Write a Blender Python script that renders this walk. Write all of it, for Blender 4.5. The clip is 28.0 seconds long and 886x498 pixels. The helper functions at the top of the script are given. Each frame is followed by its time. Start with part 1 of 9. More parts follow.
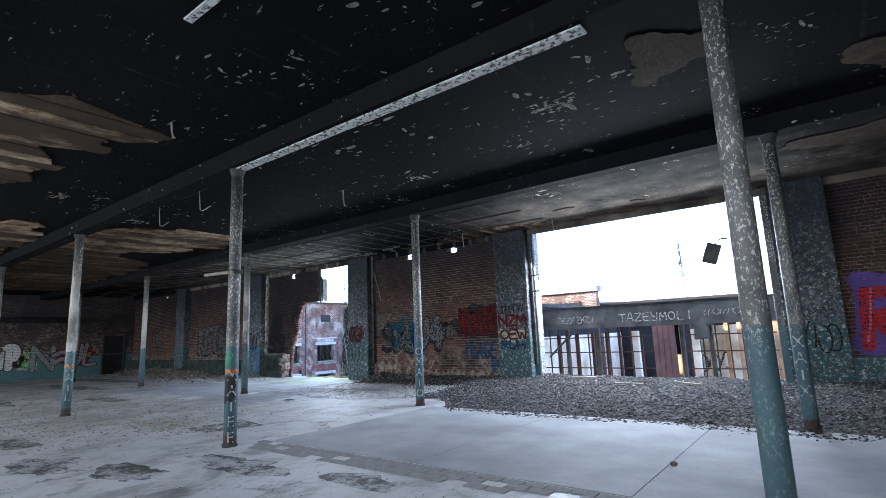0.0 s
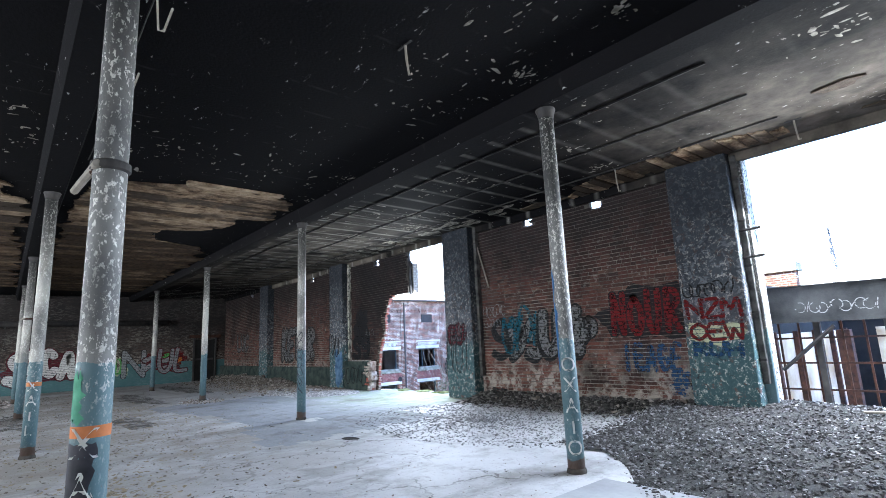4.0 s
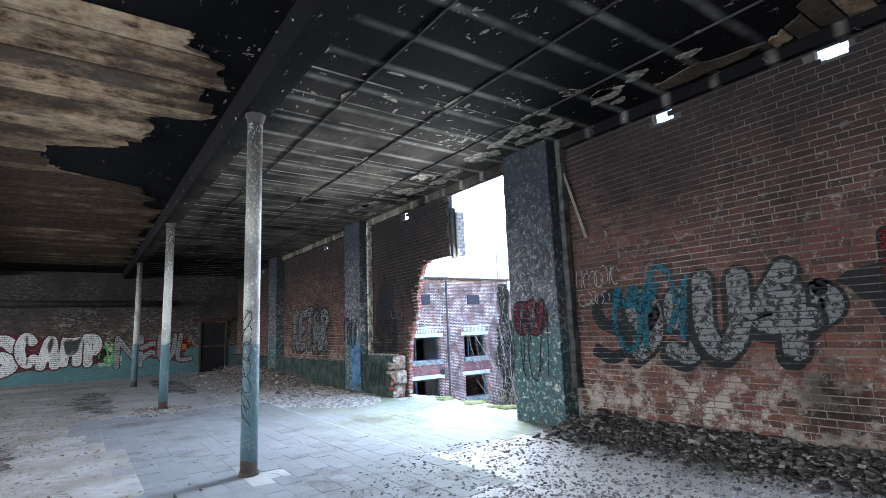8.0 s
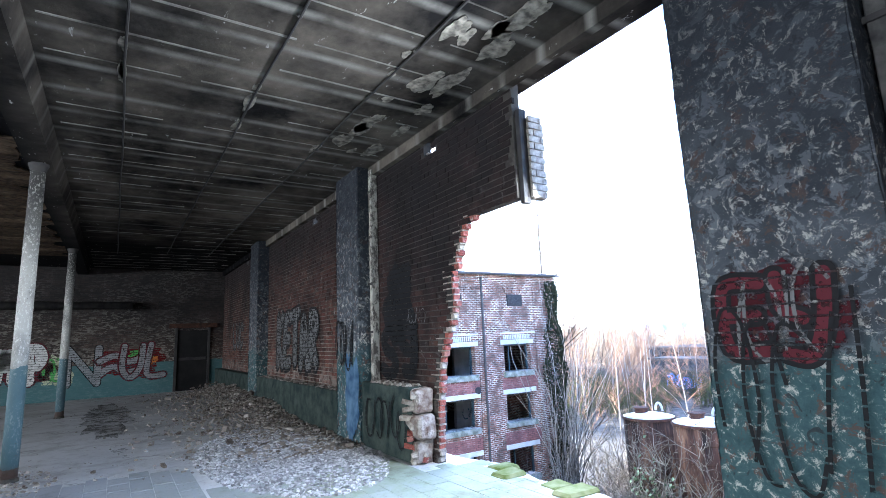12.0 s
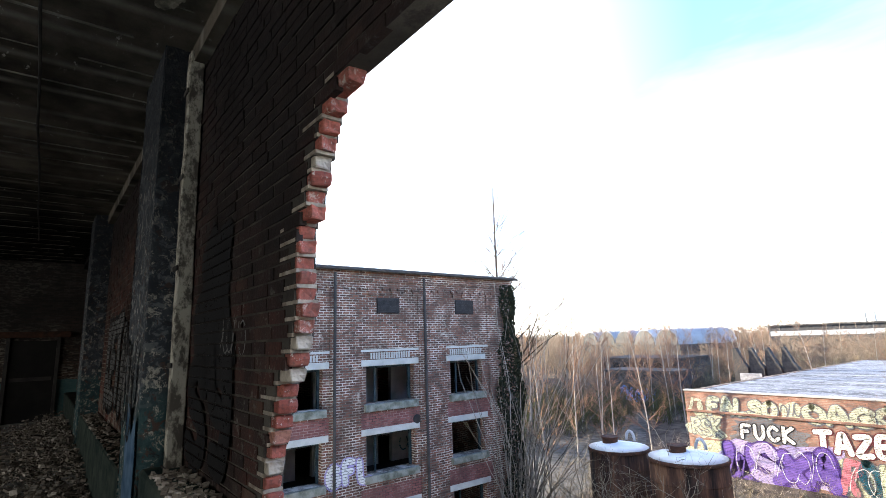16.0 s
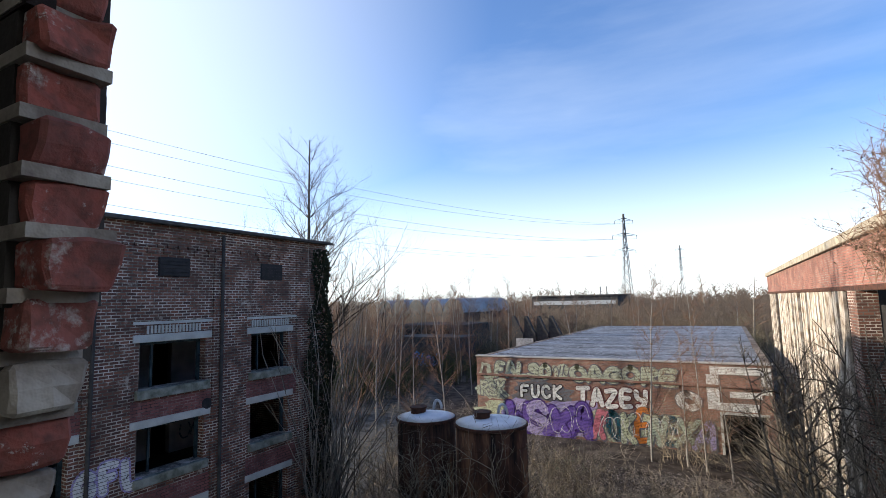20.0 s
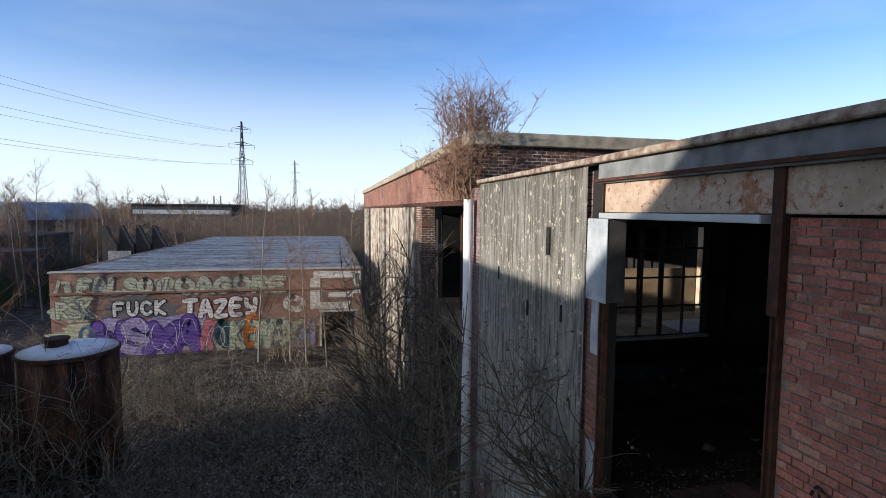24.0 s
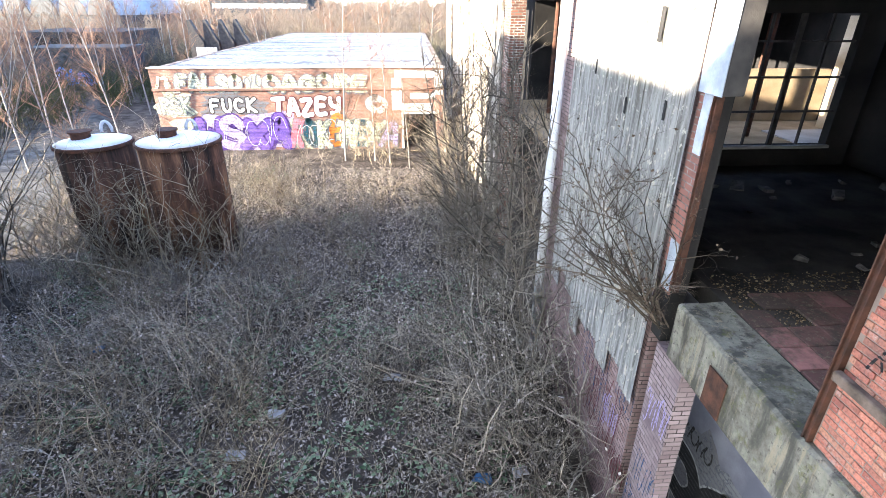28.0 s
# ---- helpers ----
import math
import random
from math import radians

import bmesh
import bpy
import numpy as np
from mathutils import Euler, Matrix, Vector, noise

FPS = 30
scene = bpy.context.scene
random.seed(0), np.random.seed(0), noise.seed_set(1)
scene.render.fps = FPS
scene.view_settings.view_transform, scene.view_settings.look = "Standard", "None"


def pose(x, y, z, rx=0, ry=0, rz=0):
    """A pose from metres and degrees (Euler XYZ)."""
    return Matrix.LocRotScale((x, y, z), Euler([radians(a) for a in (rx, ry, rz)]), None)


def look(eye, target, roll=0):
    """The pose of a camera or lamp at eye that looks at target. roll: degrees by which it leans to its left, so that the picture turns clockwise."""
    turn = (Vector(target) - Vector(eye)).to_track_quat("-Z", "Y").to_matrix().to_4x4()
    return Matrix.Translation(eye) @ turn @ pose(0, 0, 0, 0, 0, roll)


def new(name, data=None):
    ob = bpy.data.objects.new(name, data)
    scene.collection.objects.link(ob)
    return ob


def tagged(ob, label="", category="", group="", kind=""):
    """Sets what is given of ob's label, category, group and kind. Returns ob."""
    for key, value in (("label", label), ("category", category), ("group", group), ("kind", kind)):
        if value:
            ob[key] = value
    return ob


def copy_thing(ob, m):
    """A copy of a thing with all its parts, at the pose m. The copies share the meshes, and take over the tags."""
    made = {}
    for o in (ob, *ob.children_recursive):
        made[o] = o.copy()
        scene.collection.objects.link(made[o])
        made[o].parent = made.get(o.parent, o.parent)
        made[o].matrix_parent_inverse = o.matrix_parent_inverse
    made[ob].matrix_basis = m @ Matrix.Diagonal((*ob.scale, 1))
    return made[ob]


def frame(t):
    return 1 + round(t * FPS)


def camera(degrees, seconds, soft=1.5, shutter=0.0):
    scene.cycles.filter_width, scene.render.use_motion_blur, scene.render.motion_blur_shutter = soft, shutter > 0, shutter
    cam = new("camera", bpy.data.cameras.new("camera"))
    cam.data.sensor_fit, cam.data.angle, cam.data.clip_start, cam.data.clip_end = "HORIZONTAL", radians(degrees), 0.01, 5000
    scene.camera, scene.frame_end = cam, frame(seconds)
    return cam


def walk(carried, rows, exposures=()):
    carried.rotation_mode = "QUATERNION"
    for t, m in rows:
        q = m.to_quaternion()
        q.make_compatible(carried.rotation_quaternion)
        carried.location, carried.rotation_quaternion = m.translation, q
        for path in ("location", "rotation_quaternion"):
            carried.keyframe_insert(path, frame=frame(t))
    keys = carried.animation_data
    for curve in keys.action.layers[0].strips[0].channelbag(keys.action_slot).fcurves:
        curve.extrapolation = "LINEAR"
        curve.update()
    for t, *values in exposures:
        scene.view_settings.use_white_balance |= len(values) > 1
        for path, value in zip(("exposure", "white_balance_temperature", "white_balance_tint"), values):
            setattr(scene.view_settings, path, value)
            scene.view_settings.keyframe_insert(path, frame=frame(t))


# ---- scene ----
cam = camera(82.4, 28.0, 0.6)
METRES, EYE, TILT, LEAN, TURN = 23.0, 1.52, 0.0, 0.0, 38.5
PATH = [
    (0, (-0.301, 0.322, 1.447), (-1.494, 1.892, 1.782), -2.3),
    (0.5, (-0.647, 0.849, 1.422), (-1.909, 2.362, 1.764), -2.3),
    (1, (-1.038, 1.38, 1.396), (-2.33, 2.867, 1.742), -2.4),
    (1.5, (-1.517, 1.852, 1.379), (-2.881, 3.272, 1.729), -2.2),
    (2, (-2.022, 2.309, 1.361), (-3.432, 3.682, 1.715), -2.3),
    (2.5, (-2.513, 2.789, 1.372), (-3.967, 4.114, 1.729), -2.4),
    (3, (-3.051, 3.249, 1.384), (-4.536, 4.541, 1.742), -2.6),
    (3.5, (-3.563, 3.636, 1.398), (-5.044, 4.931, 1.759), -2.6),
    (5.5, (-5.473, 5.44, 1.488), (-7.011, 6.669, 1.842), -2.9),
    (6, (-6.023, 5.816, 1.487), (-7.566, 7.04, 1.833), -2.7),
    (6.5, (-6.557, 6.204, 1.485), (-8.108, 7.421, 1.824), -2.5),
    (7, (-7.118, 6.56, 1.475), (-8.684, 7.761, 1.801), -2.5),
    (7.5, (-7.664, 6.893, 1.486), (-9.251, 8.068, 1.805), -2.3),
    (8, (-8.218, 7.206, 1.48), (-9.821, 8.361, 1.792), -2.3),
    (8.5, (-8.815, 7.493, 1.499), (-10.452, 8.599, 1.808), -2.2),
    (9, (-9.402, 7.807, 1.492), (-11.054, 8.892, 1.803), -2.2),
    (9.5, (-9.99, 8.082, 1.48), (-11.658, 9.139, 1.802), -2.2),
    (10, (-10.491, 8.459, 1.522), (-12.165, 9.505, 1.839), -2.6),
    (10.5, (-11.036, 8.771, 1.532), (-12.71, 9.818, 1.851), -2.7),
    (11, (-11.535, 9.142, 1.557), (-13.202, 10.2, 1.879), -2.6),
    (11.5, (-12.06, 9.467, 1.542), (-13.721, 10.531, 1.873), -2.6),
    (12, (-12.541, 9.806, 1.566), (-14.194, 10.88, 1.904), -2.4),
    (12.5, (-13.022, 10.13, 1.562), (-14.665, 11.216, 1.91), -2.6),
    (13, (-13.503, 10.446, 1.581), (-15.125, 11.563, 1.929), -2.4),
    (13.5, (-13.898, 10.809, 1.609), (-15.484, 11.978, 1.954), -2.2),
    (15.5, (-15.271, 12.053, 1.775), (-16.818, 13.273, 2.12), -1.7),
    (16, (-15.427, 12.366, 1.787), (-16.968, 13.588, 2.144), -1.9),
    (16.5, (-15.693, 12.546, 1.782), (-17.232, 13.77, 2.146), -1.7),
    (17, (-15.957, 12.676, 1.786), (-17.48, 13.921, 2.149), -1.6),
    (17.5, (-16.137, 12.849, 1.812), (-17.636, 14.126, 2.164), -1.4),
    (18, (-16.333, 12.958, 1.802), (-17.799, 14.277, 2.137), -1.4),
    (18.5, (-16.583, 12.986, 1.81), (-17.946, 14.419, 2.109), -0.8),
    (19, (-16.688, 13.005, 1.823), (-17.875, 14.594, 2.078), -1.1),
    (19.5, (-16.849, 13.004, 1.829), (-17.927, 14.673, 2.053), -1.4),
    (20, (-16.996, 13.022, 1.894), (-17.955, 14.765, 2.103), -1.4),
    (20.5, (-17.064, 13.063, 1.929), (-17.81, 14.908, 2.126), -1.1),
    (21, (-17.089, 13.087, 1.951), (-17.568, 15.02, 2.141), -0.9),
    (21.5, (-17.094, 13.066, 1.955), (-17.351, 15.041, 2.136), -0.8),
    (22, (-17.06, 13.087, 1.938), (-17.122, 15.079, 2.108), -0.7),
    (22.5, (-17.032, 13.1, 1.932), (-16.912, 15.091, 2.079), -0.8),
    (24.5, (-16.969, 13.186, 1.794), (-16.507, 15.109, 1.499), 0.9),
    (25, (-16.965, 13.205, 1.778), (-16.505, 15.102, 1.342), 1.0),
    (25.5, (-16.983, 13.202, 1.755), (-16.529, 15.07, 1.203), 1.2),
    (26, (-16.983, 13.21, 1.748), (-16.559, 15.054, 1.099), 1.0),
    (26.5, (-16.999, 13.22, 1.729), (-16.628, 15.047, 1.005), 0.8),
    (27, (-17.018, 13.223, 1.71), (-16.725, 15.041, 0.93), 0.7),
    (27.5, (-17.045, 13.22, 1.701), (-16.844, 15.029, 0.871), 0.2),
    (28, (-17.045, 13.235, 1.644), (-16.933, 15.03, 0.77), 0.2),
]
EXPOSURES = [(0.0, 3.7, 6100, 10), (3.5, 4.2, 6250, 10), (6.0, 4.6, 6350, 10), (9.0, 4.45, 6250, 10), (11.0, 4.5, 6050, 10), (13.0, 4.2, 6200, 10), (15.5, 2.95, 7300, 10), (17.0, 2.8, 7500, 10),
             (18.0, 2.6, 7400, 10), (19.0, 2.2, 7000, 10), (20.0, 1.05, 6800, 10), (21.0, 0.5, 6500, 10), (22.5, 0.35, 6400, 10),
             (24.5, 0.75, 6400, 10), (25.0, 1.0, 6400, 10), (26.0, 2.05, 6750, 10), (27.0, 2.95, 6900, 10), (28.0, 3.55, 6900, 10)]
walk(cam, [(t, look(eye, target, roll)) for t, eye, target, roll in PATH], EXPOSURES)

# ---- world, sun, light ----
SUN_EL, SUN_AZ = 12.0, 255.0          # degrees; azimuth clockwise from +y, where the sun stands
world = bpy.data.worlds.new("world")
scene.world = world
world.use_nodes = True
wn = world.node_tree.nodes
sky = wn.new("ShaderNodeTexSky")
sky.sky_type = "NISHITA"
sky.sun_disc = False
sky.sun_elevation, sky.sun_rotation = radians(SUN_EL), radians(SUN_AZ)
sky.air_density, sky.dust_density, sky.ozone_density = 1.0, 0.15, 1.6
wn["Background"].inputs["Strength"].default_value = 0.097
# thin high cloud, streaked
wc = wn.new("ShaderNodeTexCoord")
wm = wn.new("ShaderNodeMapping")
wm.inputs["Scale"].default_value = (0.8, 2.2, 5.0)
wz = wn.new("ShaderNodeTexNoise")
wz.inputs["Scale"].default_value, wz.inputs["Detail"].default_value, wz.inputs["Roughness"].default_value = 1.6, 7, 0.55
wr = wn.new("ShaderNodeMapRange")
wr.inputs[1].default_value, wr.inputs[2].default_value, wr.inputs[3].default_value, wr.inputs[4].default_value = 0.40, 0.80, 0.02, 0.19
wx = wn.new("ShaderNodeMix")
wx.data_type = "RGBA"
wl = world.node_tree.links
wl.new(wc.outputs["Generated"], wm.inputs["Vector"])
wl.new(wm.outputs["Vector"], wz.inputs["Vector"])
wl.new(wz.outputs["Fac"], wr.inputs[0])
# pale winter haze towards the horizon
ws = wn.new("ShaderNodeSeparateXYZ")
wh = wn.new("ShaderNodeMapRange")
wh.interpolation_type = "SMOOTHERSTEP"
wh.inputs[1].default_value, wh.inputs[2].default_value, wh.inputs[3].default_value, wh.inputs[4].default_value = 0.36, -0.04, 0.0, 0.76
wa = wn.new("ShaderNodeMath")
wa.operation = "MAXIMUM"
wl.new(wc.outputs["Generated"], ws.inputs[0])
wl.new(ws.outputs[2], wh.inputs[0])
wl.new(wh.outputs[0], wa.inputs[0])
wl.new(wr.outputs[0], wa.inputs[1])
# the glare that spreads round a low winter sun
wd = wn.new("ShaderNodeVectorMath")
wd.operation = "DOT_PRODUCT"
wd.inputs[1].default_value = (math.sin(radians(SUN_AZ)) * math.cos(radians(SUN_EL)), math.cos(radians(SUN_AZ)) * math.cos(radians(SUN_EL)), math.sin(radians(SUN_EL)))
wg = wn.new("ShaderNodeMapRange")
wg.interpolation_type = "SMOOTHSTEP"
wg.inputs[1].default_value, wg.inputs[2].default_value, wg.inputs[3].default_value, wg.inputs[4].default_value = 0.12, 1.0, 0.0, 0.68
wb = wn.new("ShaderNodeMath")
wb.operation = "MAXIMUM"
wl.new(wc.outputs["Generated"], wd.inputs[0])
wl.new(wd.outputs["Value"], wg.inputs[0])
wl.new(wa.outputs[0], wb.inputs[0])
wl.new(wg.outputs[0], wb.inputs[1])
wl.new(wb.outputs[0], wx.inputs["Factor"])
wt = wn.new("ShaderNodeMix")
wt.data_type, wt.blend_type = "RGBA", "MULTIPLY"
wt.inputs["Factor"].default_value = 1.0
wt.inputs["B"].default_value = (0.75, 1.08, 1.65, 1)
wl.new(sky.outputs["Color"], wt.inputs["A"])
wl.new(wt.outputs["Result"], wx.inputs["A"])
wx.inputs["B"].default_value = (7.4, 8.0, 8.7, 1)
wl.new(wx.outputs["Result"], wn["Background"].inputs["Color"])

sun_data = bpy.data.lights.new("sun", "SUN")
sun_data.energy, sun_data.angle, sun_data.color = 5.0, radians(0.6), (1.0, 0.9, 0.76)
sun = new("sun", sun_data)
_az, _el = radians(SUN_AZ), radians(SUN_EL)
sun_from = Vector((math.sin(_az) * math.cos(_el), math.cos(_az) * math.cos(_el), math.sin(_el)))
sun.matrix_world = look(sun_from * 60, (0, 0, 0))


def opening_light(name, x0, x1, y, z0, z1, watts):
    """Skylight that comes in through the upper part of an opening."""
    d = bpy.data.lights.new(name, "AREA")
    d.shape, d.size, d.size_y, d.energy, d.color = "RECTANGLE", x1 - x0, z1 - z0, watts, (0.86, 0.93, 1.0)
    ob = new(name, d)
    ob.matrix_world = look(((x0 + x1) / 2, y, (z0 + z1) / 2), ((x0 + x1) / 2, y - 5, (z0 + z1) / 2 - 3.0))


opening_light("bay_skylight", -6.95, -1.55, 13.5, 2.1, 3.6, 74)
opening_light("hole_skylight", -16.2, -14.5, 13.5, 2.4, 3.5, 26)
# fill lamps on the unseen far side, added to brighten the hall
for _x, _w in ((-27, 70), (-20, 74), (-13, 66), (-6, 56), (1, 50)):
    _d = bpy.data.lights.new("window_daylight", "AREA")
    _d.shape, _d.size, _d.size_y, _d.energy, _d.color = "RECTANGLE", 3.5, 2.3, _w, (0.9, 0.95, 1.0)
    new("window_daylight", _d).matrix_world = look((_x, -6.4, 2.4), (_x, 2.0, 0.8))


# ---- materials ----
class Nodes:
    """A small writer of node materials."""

    def __init__(self, name):
        self.m = bpy.data.materials.new(name)
        self.m.use_nodes = True
        self.t = self.m.node_tree
        self.b = self.t.nodes["Principled BSDF"]
        self.geo = self.t.nodes.new("ShaderNodeNewGeometry")
        self.tex = self.t.nodes.new("ShaderNodeTexCoord")
        self.inf = self.t.nodes.new("ShaderNodeObjectInfo")
        self.pos = self.geo.outputs["Position"]
        self.obj = self.tex.outputs["Object"]

    def link(self, a, b):
        self.t.links.new(a, b)

    def put(self, socket, v):
        if isinstance(v, bpy.types.NodeSocket):
            self.link(v, socket)
        elif isinstance(v, (tuple, list)) and len(v) == 3 and socket.type == "RGBA":
            socket.default_value = (*v, 1)
        else:
            socket.default_value = v

    def noise(self, scale, detail=4, vec=None, rough=0.55, stretch=None, distort=0.0):
        n = self.t.nodes.new("ShaderNodeTexNoise")
        n.inputs["Scale"].default_value, n.inputs["Detail"].default_value = scale, detail
        n.inputs["Roughness"].default_value, n.inputs["Distortion"].default_value = rough, distort
        v = vec or self.pos
        if stretch:
            mp = self.t.nodes.new("ShaderNodeMapping")
            mp.inputs["Scale"].default_value = stretch
            self.link(v, mp.inputs["Vector"])
            v = mp.outputs["Vector"]
        self.link(v, n.inputs["Vector"])
        return n.outputs["Fac"]

    def cells(self, scale, vec=None, feature="F1", out="Distance"):
        n = self.t.nodes.new("ShaderNodeTexVoronoi")
        n.feature = feature
        n.inputs["Scale"].default_value = scale
        self.link(vec or self.pos, n.inputs["Vector"])
        return n.outputs[out]

    def step(self, v, lo, hi, a=0.0, b=1.0):
        n = self.t.nodes.new("ShaderNodeMapRange")
        self.put(n.inputs[0], v)
        for k, x in enumerate((lo, hi, a, b)):
            n.inputs[k + 1].default_value = x
        return n.outputs[0]

    def math(self, op, a, b=0.0):
        n = self.t.nodes.new("ShaderNodeMath")
        n.operation = op
        self.put(n.inputs[0], a)
        self.put(n.inputs[1], b)
        return n.outputs[0]

    def mix(self, f, a, b, blend="MIX"):
        n = self.t.nodes.new("ShaderNodeMix")
        n.data_type, n.blend_type = "RGBA", blend
        self.put(n.inputs["Factor"], f)
        self.put(n.inputs["A"], a)
        self.put(n.inputs["B"], b)
        return n.outputs["Result"]

    def xyz(self, v):
        n = self.t.nodes.new("ShaderNodeSeparateXYZ")
        self.link(v, n.inputs[0])
        return n.outputs

    def join(self, x, y, z):
        n = self.t.nodes.new("ShaderNodeCombineXYZ")
        for k, v in enumerate((x, y, z)):
            self.put(n.inputs[k], v)
        return n.outputs[0]

    def ramp(self, f, *stops):
        n = self.t.nodes.new("ShaderNodeValToRGB")
        e = n.color_ramp.elements
        while len(e) < len(stops):
            e.new(0.5)
        for k, (p, c) in enumerate(stops):
            e[k].position, e[k].color = p, (*c, 1)
        self.put(n.inputs[0], f)
        return n.outputs[0]

    def done(self, color, rough=0.85, height=None, strength=0.3, dist=0.01, metal=0.0, spec=0.08):
        self.put(self.b.inputs["Base Color"], color)
        self.put(self.b.inputs["Roughness"], rough)
        self.put(self.b.inputs["Metallic"], metal)
        self.put(self.b.inputs["Specular IOR Level"], spec)
        if height is not None:
            n = self.t.nodes.new("ShaderNodeBump")
            n.inputs["Strength"].default_value, n.inputs["Distance"].default_value = strength, dist
            self.put(n.inputs["Height"], height)
            self.link(n.outputs[0], self.b.inputs["Normal"])
        return self.m


def plain(name, a, b, scale=3.0, rough=0.8, strength=0.25, metal=0.0, fine=40.0, spec=0.1, dist=0.01):
    """Two tones mottled at two scales."""
    n = Nodes(name)
    f = n.noise(scale, 5, n.obj)
    g = n.noise(fine, 3, n.obj)
    c = n.mix(n.step(f, 0.35, 0.65), a, b)
    c = n.mix(n.math("MULTIPLY", g, 0.35), c, (a[0] * 0.55, a[1] * 0.55, a[2] * 0.55))
    return n.done(c, rough, g, strength, dist, metal, spec)


def brick_material(name, tones, soot=0.0, paint=0.0, white=0.0):
    """Fired brick with per-piece tone; soot on the upper part of a burnt hall, flaked paint low down."""
    n = Nodes(name)
    island = n.geo.outputs["Random Per Island"]
    r = n.math("FRACT", n.math("ADD", n.math("MULTIPLY", island, 7.31), n.math("MULTIPLY", n.inf.outputs["Random"], 5.17)))
    c = n.ramp(r, (0.0, tones[0]), (0.35, tones[1]), (0.7, tones[2]), (1.0, tones[3]))
    g = n.noise(55, 4)
    f = n.noise(2.2, 6)
    c = n.mix(n.step(g, 0.45, 0.72, 0, 0.6), c, (0.05, 0.037, 0.033))
    c = n.mix(n.step(n.noise(3.3, 6, rough=0.7), 0.5, 0.68, 0, 0.55), c, (0.07, 0.058, 0.053))
    if white:
        c = n.mix(n.step(n.noise(7, 7, rough=0.75), 0.57, 0.66, 0, white), c, (0.40, 0.385, 0.36))
        c = n.mix(n.step(n.noise(24, 6, rough=0.75), 0.60, 0.66, 0, white), c, (0.44, 0.42, 0.39))
    z = n.xyz(n.pos)[2]
    if paint:
        edge = n.math("ADD", n.math("MULTIPLY", f, 0.5), 1.05)
        low = n.math("LESS_THAN", z, edge)
        chip = n.step(n.noise(9, 6, rough=0.7), 0.46, 0.5)
        c = n.mix(n.math("MULTIPLY", n.math("MULTIPLY", low, chip), paint), c, n.mix(f, (0.05, 0.16, 0.19), (0.10, 0.24, 0.26)))
    if soot:
        worn = n.math("MULTIPLY", n.step(z, 1.15, 0.45), n.step(n.noise(3.6, 7, rough=0.7), 0.47, 0.55, 0, 0.9))
        c = n.mix(worn, c, n.mix(g, (0.22, 0.19, 0.165), (0.46, 0.42, 0.37)))
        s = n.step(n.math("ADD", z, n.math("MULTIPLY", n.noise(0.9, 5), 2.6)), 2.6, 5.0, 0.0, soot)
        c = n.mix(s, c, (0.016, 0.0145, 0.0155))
        x = n.xyz(n.pos)[0]
        # beside the hole, soot and the wall's dimness are both put into colour
        by_hole = n.math("MULTIPLY", n.step(x, -20.5, -19.2), n.step(x, -16.2, -17.0))
        c = n.mix(n.math("MULTIPLY", by_hole, n.step(n.noise(1.4, 6, rough=0.65), 0.34, 0.58, 0.42, 0.9)), c, (0.016, 0.0145, 0.0155))
        c = n.mix(n.step(n.noise(0.8, 7, rough=0.68), 0.50, 0.64, 0, 0.75), c, (0.016, 0.0135, 0.0135))
    return n.done(c, n.step(f, 0.3, 0.7, 0.8, 0.95), g, 0.6, 0.008, spec=0.1)


def course_material(name, tones, mortar, size=(0.225, 0.075), joint=0.008, soot=0.0, stain=(0.05, 0.045, 0.04), band=None, flecks=False):
    """Brickwork too far off to pick apart: coursed brick by place in the wall."""
    n = Nodes(name)
    p = n.xyz(n.pos)
    v = n.join(n.math("ADD", p[0], p[1]), p[2], 0.0)
    b = n.t.nodes.new("ShaderNodeTexBrick")
    b.inputs["Scale"].default_value = 1.0
    patchy = n.step(n.noise(1.6, 7, rough=0.75), 0.44, 0.58)
    b.inputs["Brick Width"].default_value, b.inputs["Row Height"].default_value = size
    b.inputs["Mortar Size"].default_value, b.inputs["Mortar Smooth"].default_value, b.inputs["Bias"].default_value = joint, 0.2, -0.1
    n.put(b.inputs["Color1"], tones[0])
    n.put(b.inputs["Color2"], tones[1])
    n.put(b.inputs["Mortar"], n.mix(patchy, tuple(v * 0.22 for v in mortar), mortar))
    n.link(v, b.inputs["Vector"])
    c = b.outputs["Color"]
    f = n.noise(0.9, 7, rough=0.65)
    c = n.mix(n.step(f, 0.45, 0.7, 0, 0.75), c, stain)
    c = n.mix(n.step(n.noise(3.1, 6, rough=0.7), 0.6, 0.72, 0, 0.55), c, mortar)
    if flecks:
        chip = n.math("MULTIPLY", n.step(n.noise(11, 5, rough=0.6, stretch=(1, 0.7, 2.2)), 0.53, 0.56), n.step(n.noise(0.8, 4), 0.40, 0.58, 0.1, 1.0))
        c = n.mix(n.math("MULTIPLY", chip, 0.85), c, (0.40, 0.37, 0.32))
    if soot:
        s = n.step(n.math("ADD", p[2], n.math("MULTIPLY", n.noise(0.7, 5), 2.4)), 1.7, 4.2, 0.15, soot)
        c = n.mix(s, c, (0.02, 0.019, 0.02))
    if band:
        low = n.math("LESS_THAN", p[2], n.math("ADD", n.math("MULTIPLY", n.noise(2.5, 4), 0.25), band[0]))
        c = n.mix(n.math("MULTIPLY", low, 0.85), c, n.mix(f, band[1], band[2]))
    return n.done(c, 0.9, b.outputs["Fac"], 0.6, -0.006)


RED = ((0.10, 0.042, 0.033), (0.145, 0.055, 0.042), (0.055, 0.03, 0.026), (0.18, 0.088, 0.064))
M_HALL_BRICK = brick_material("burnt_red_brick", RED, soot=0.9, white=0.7)


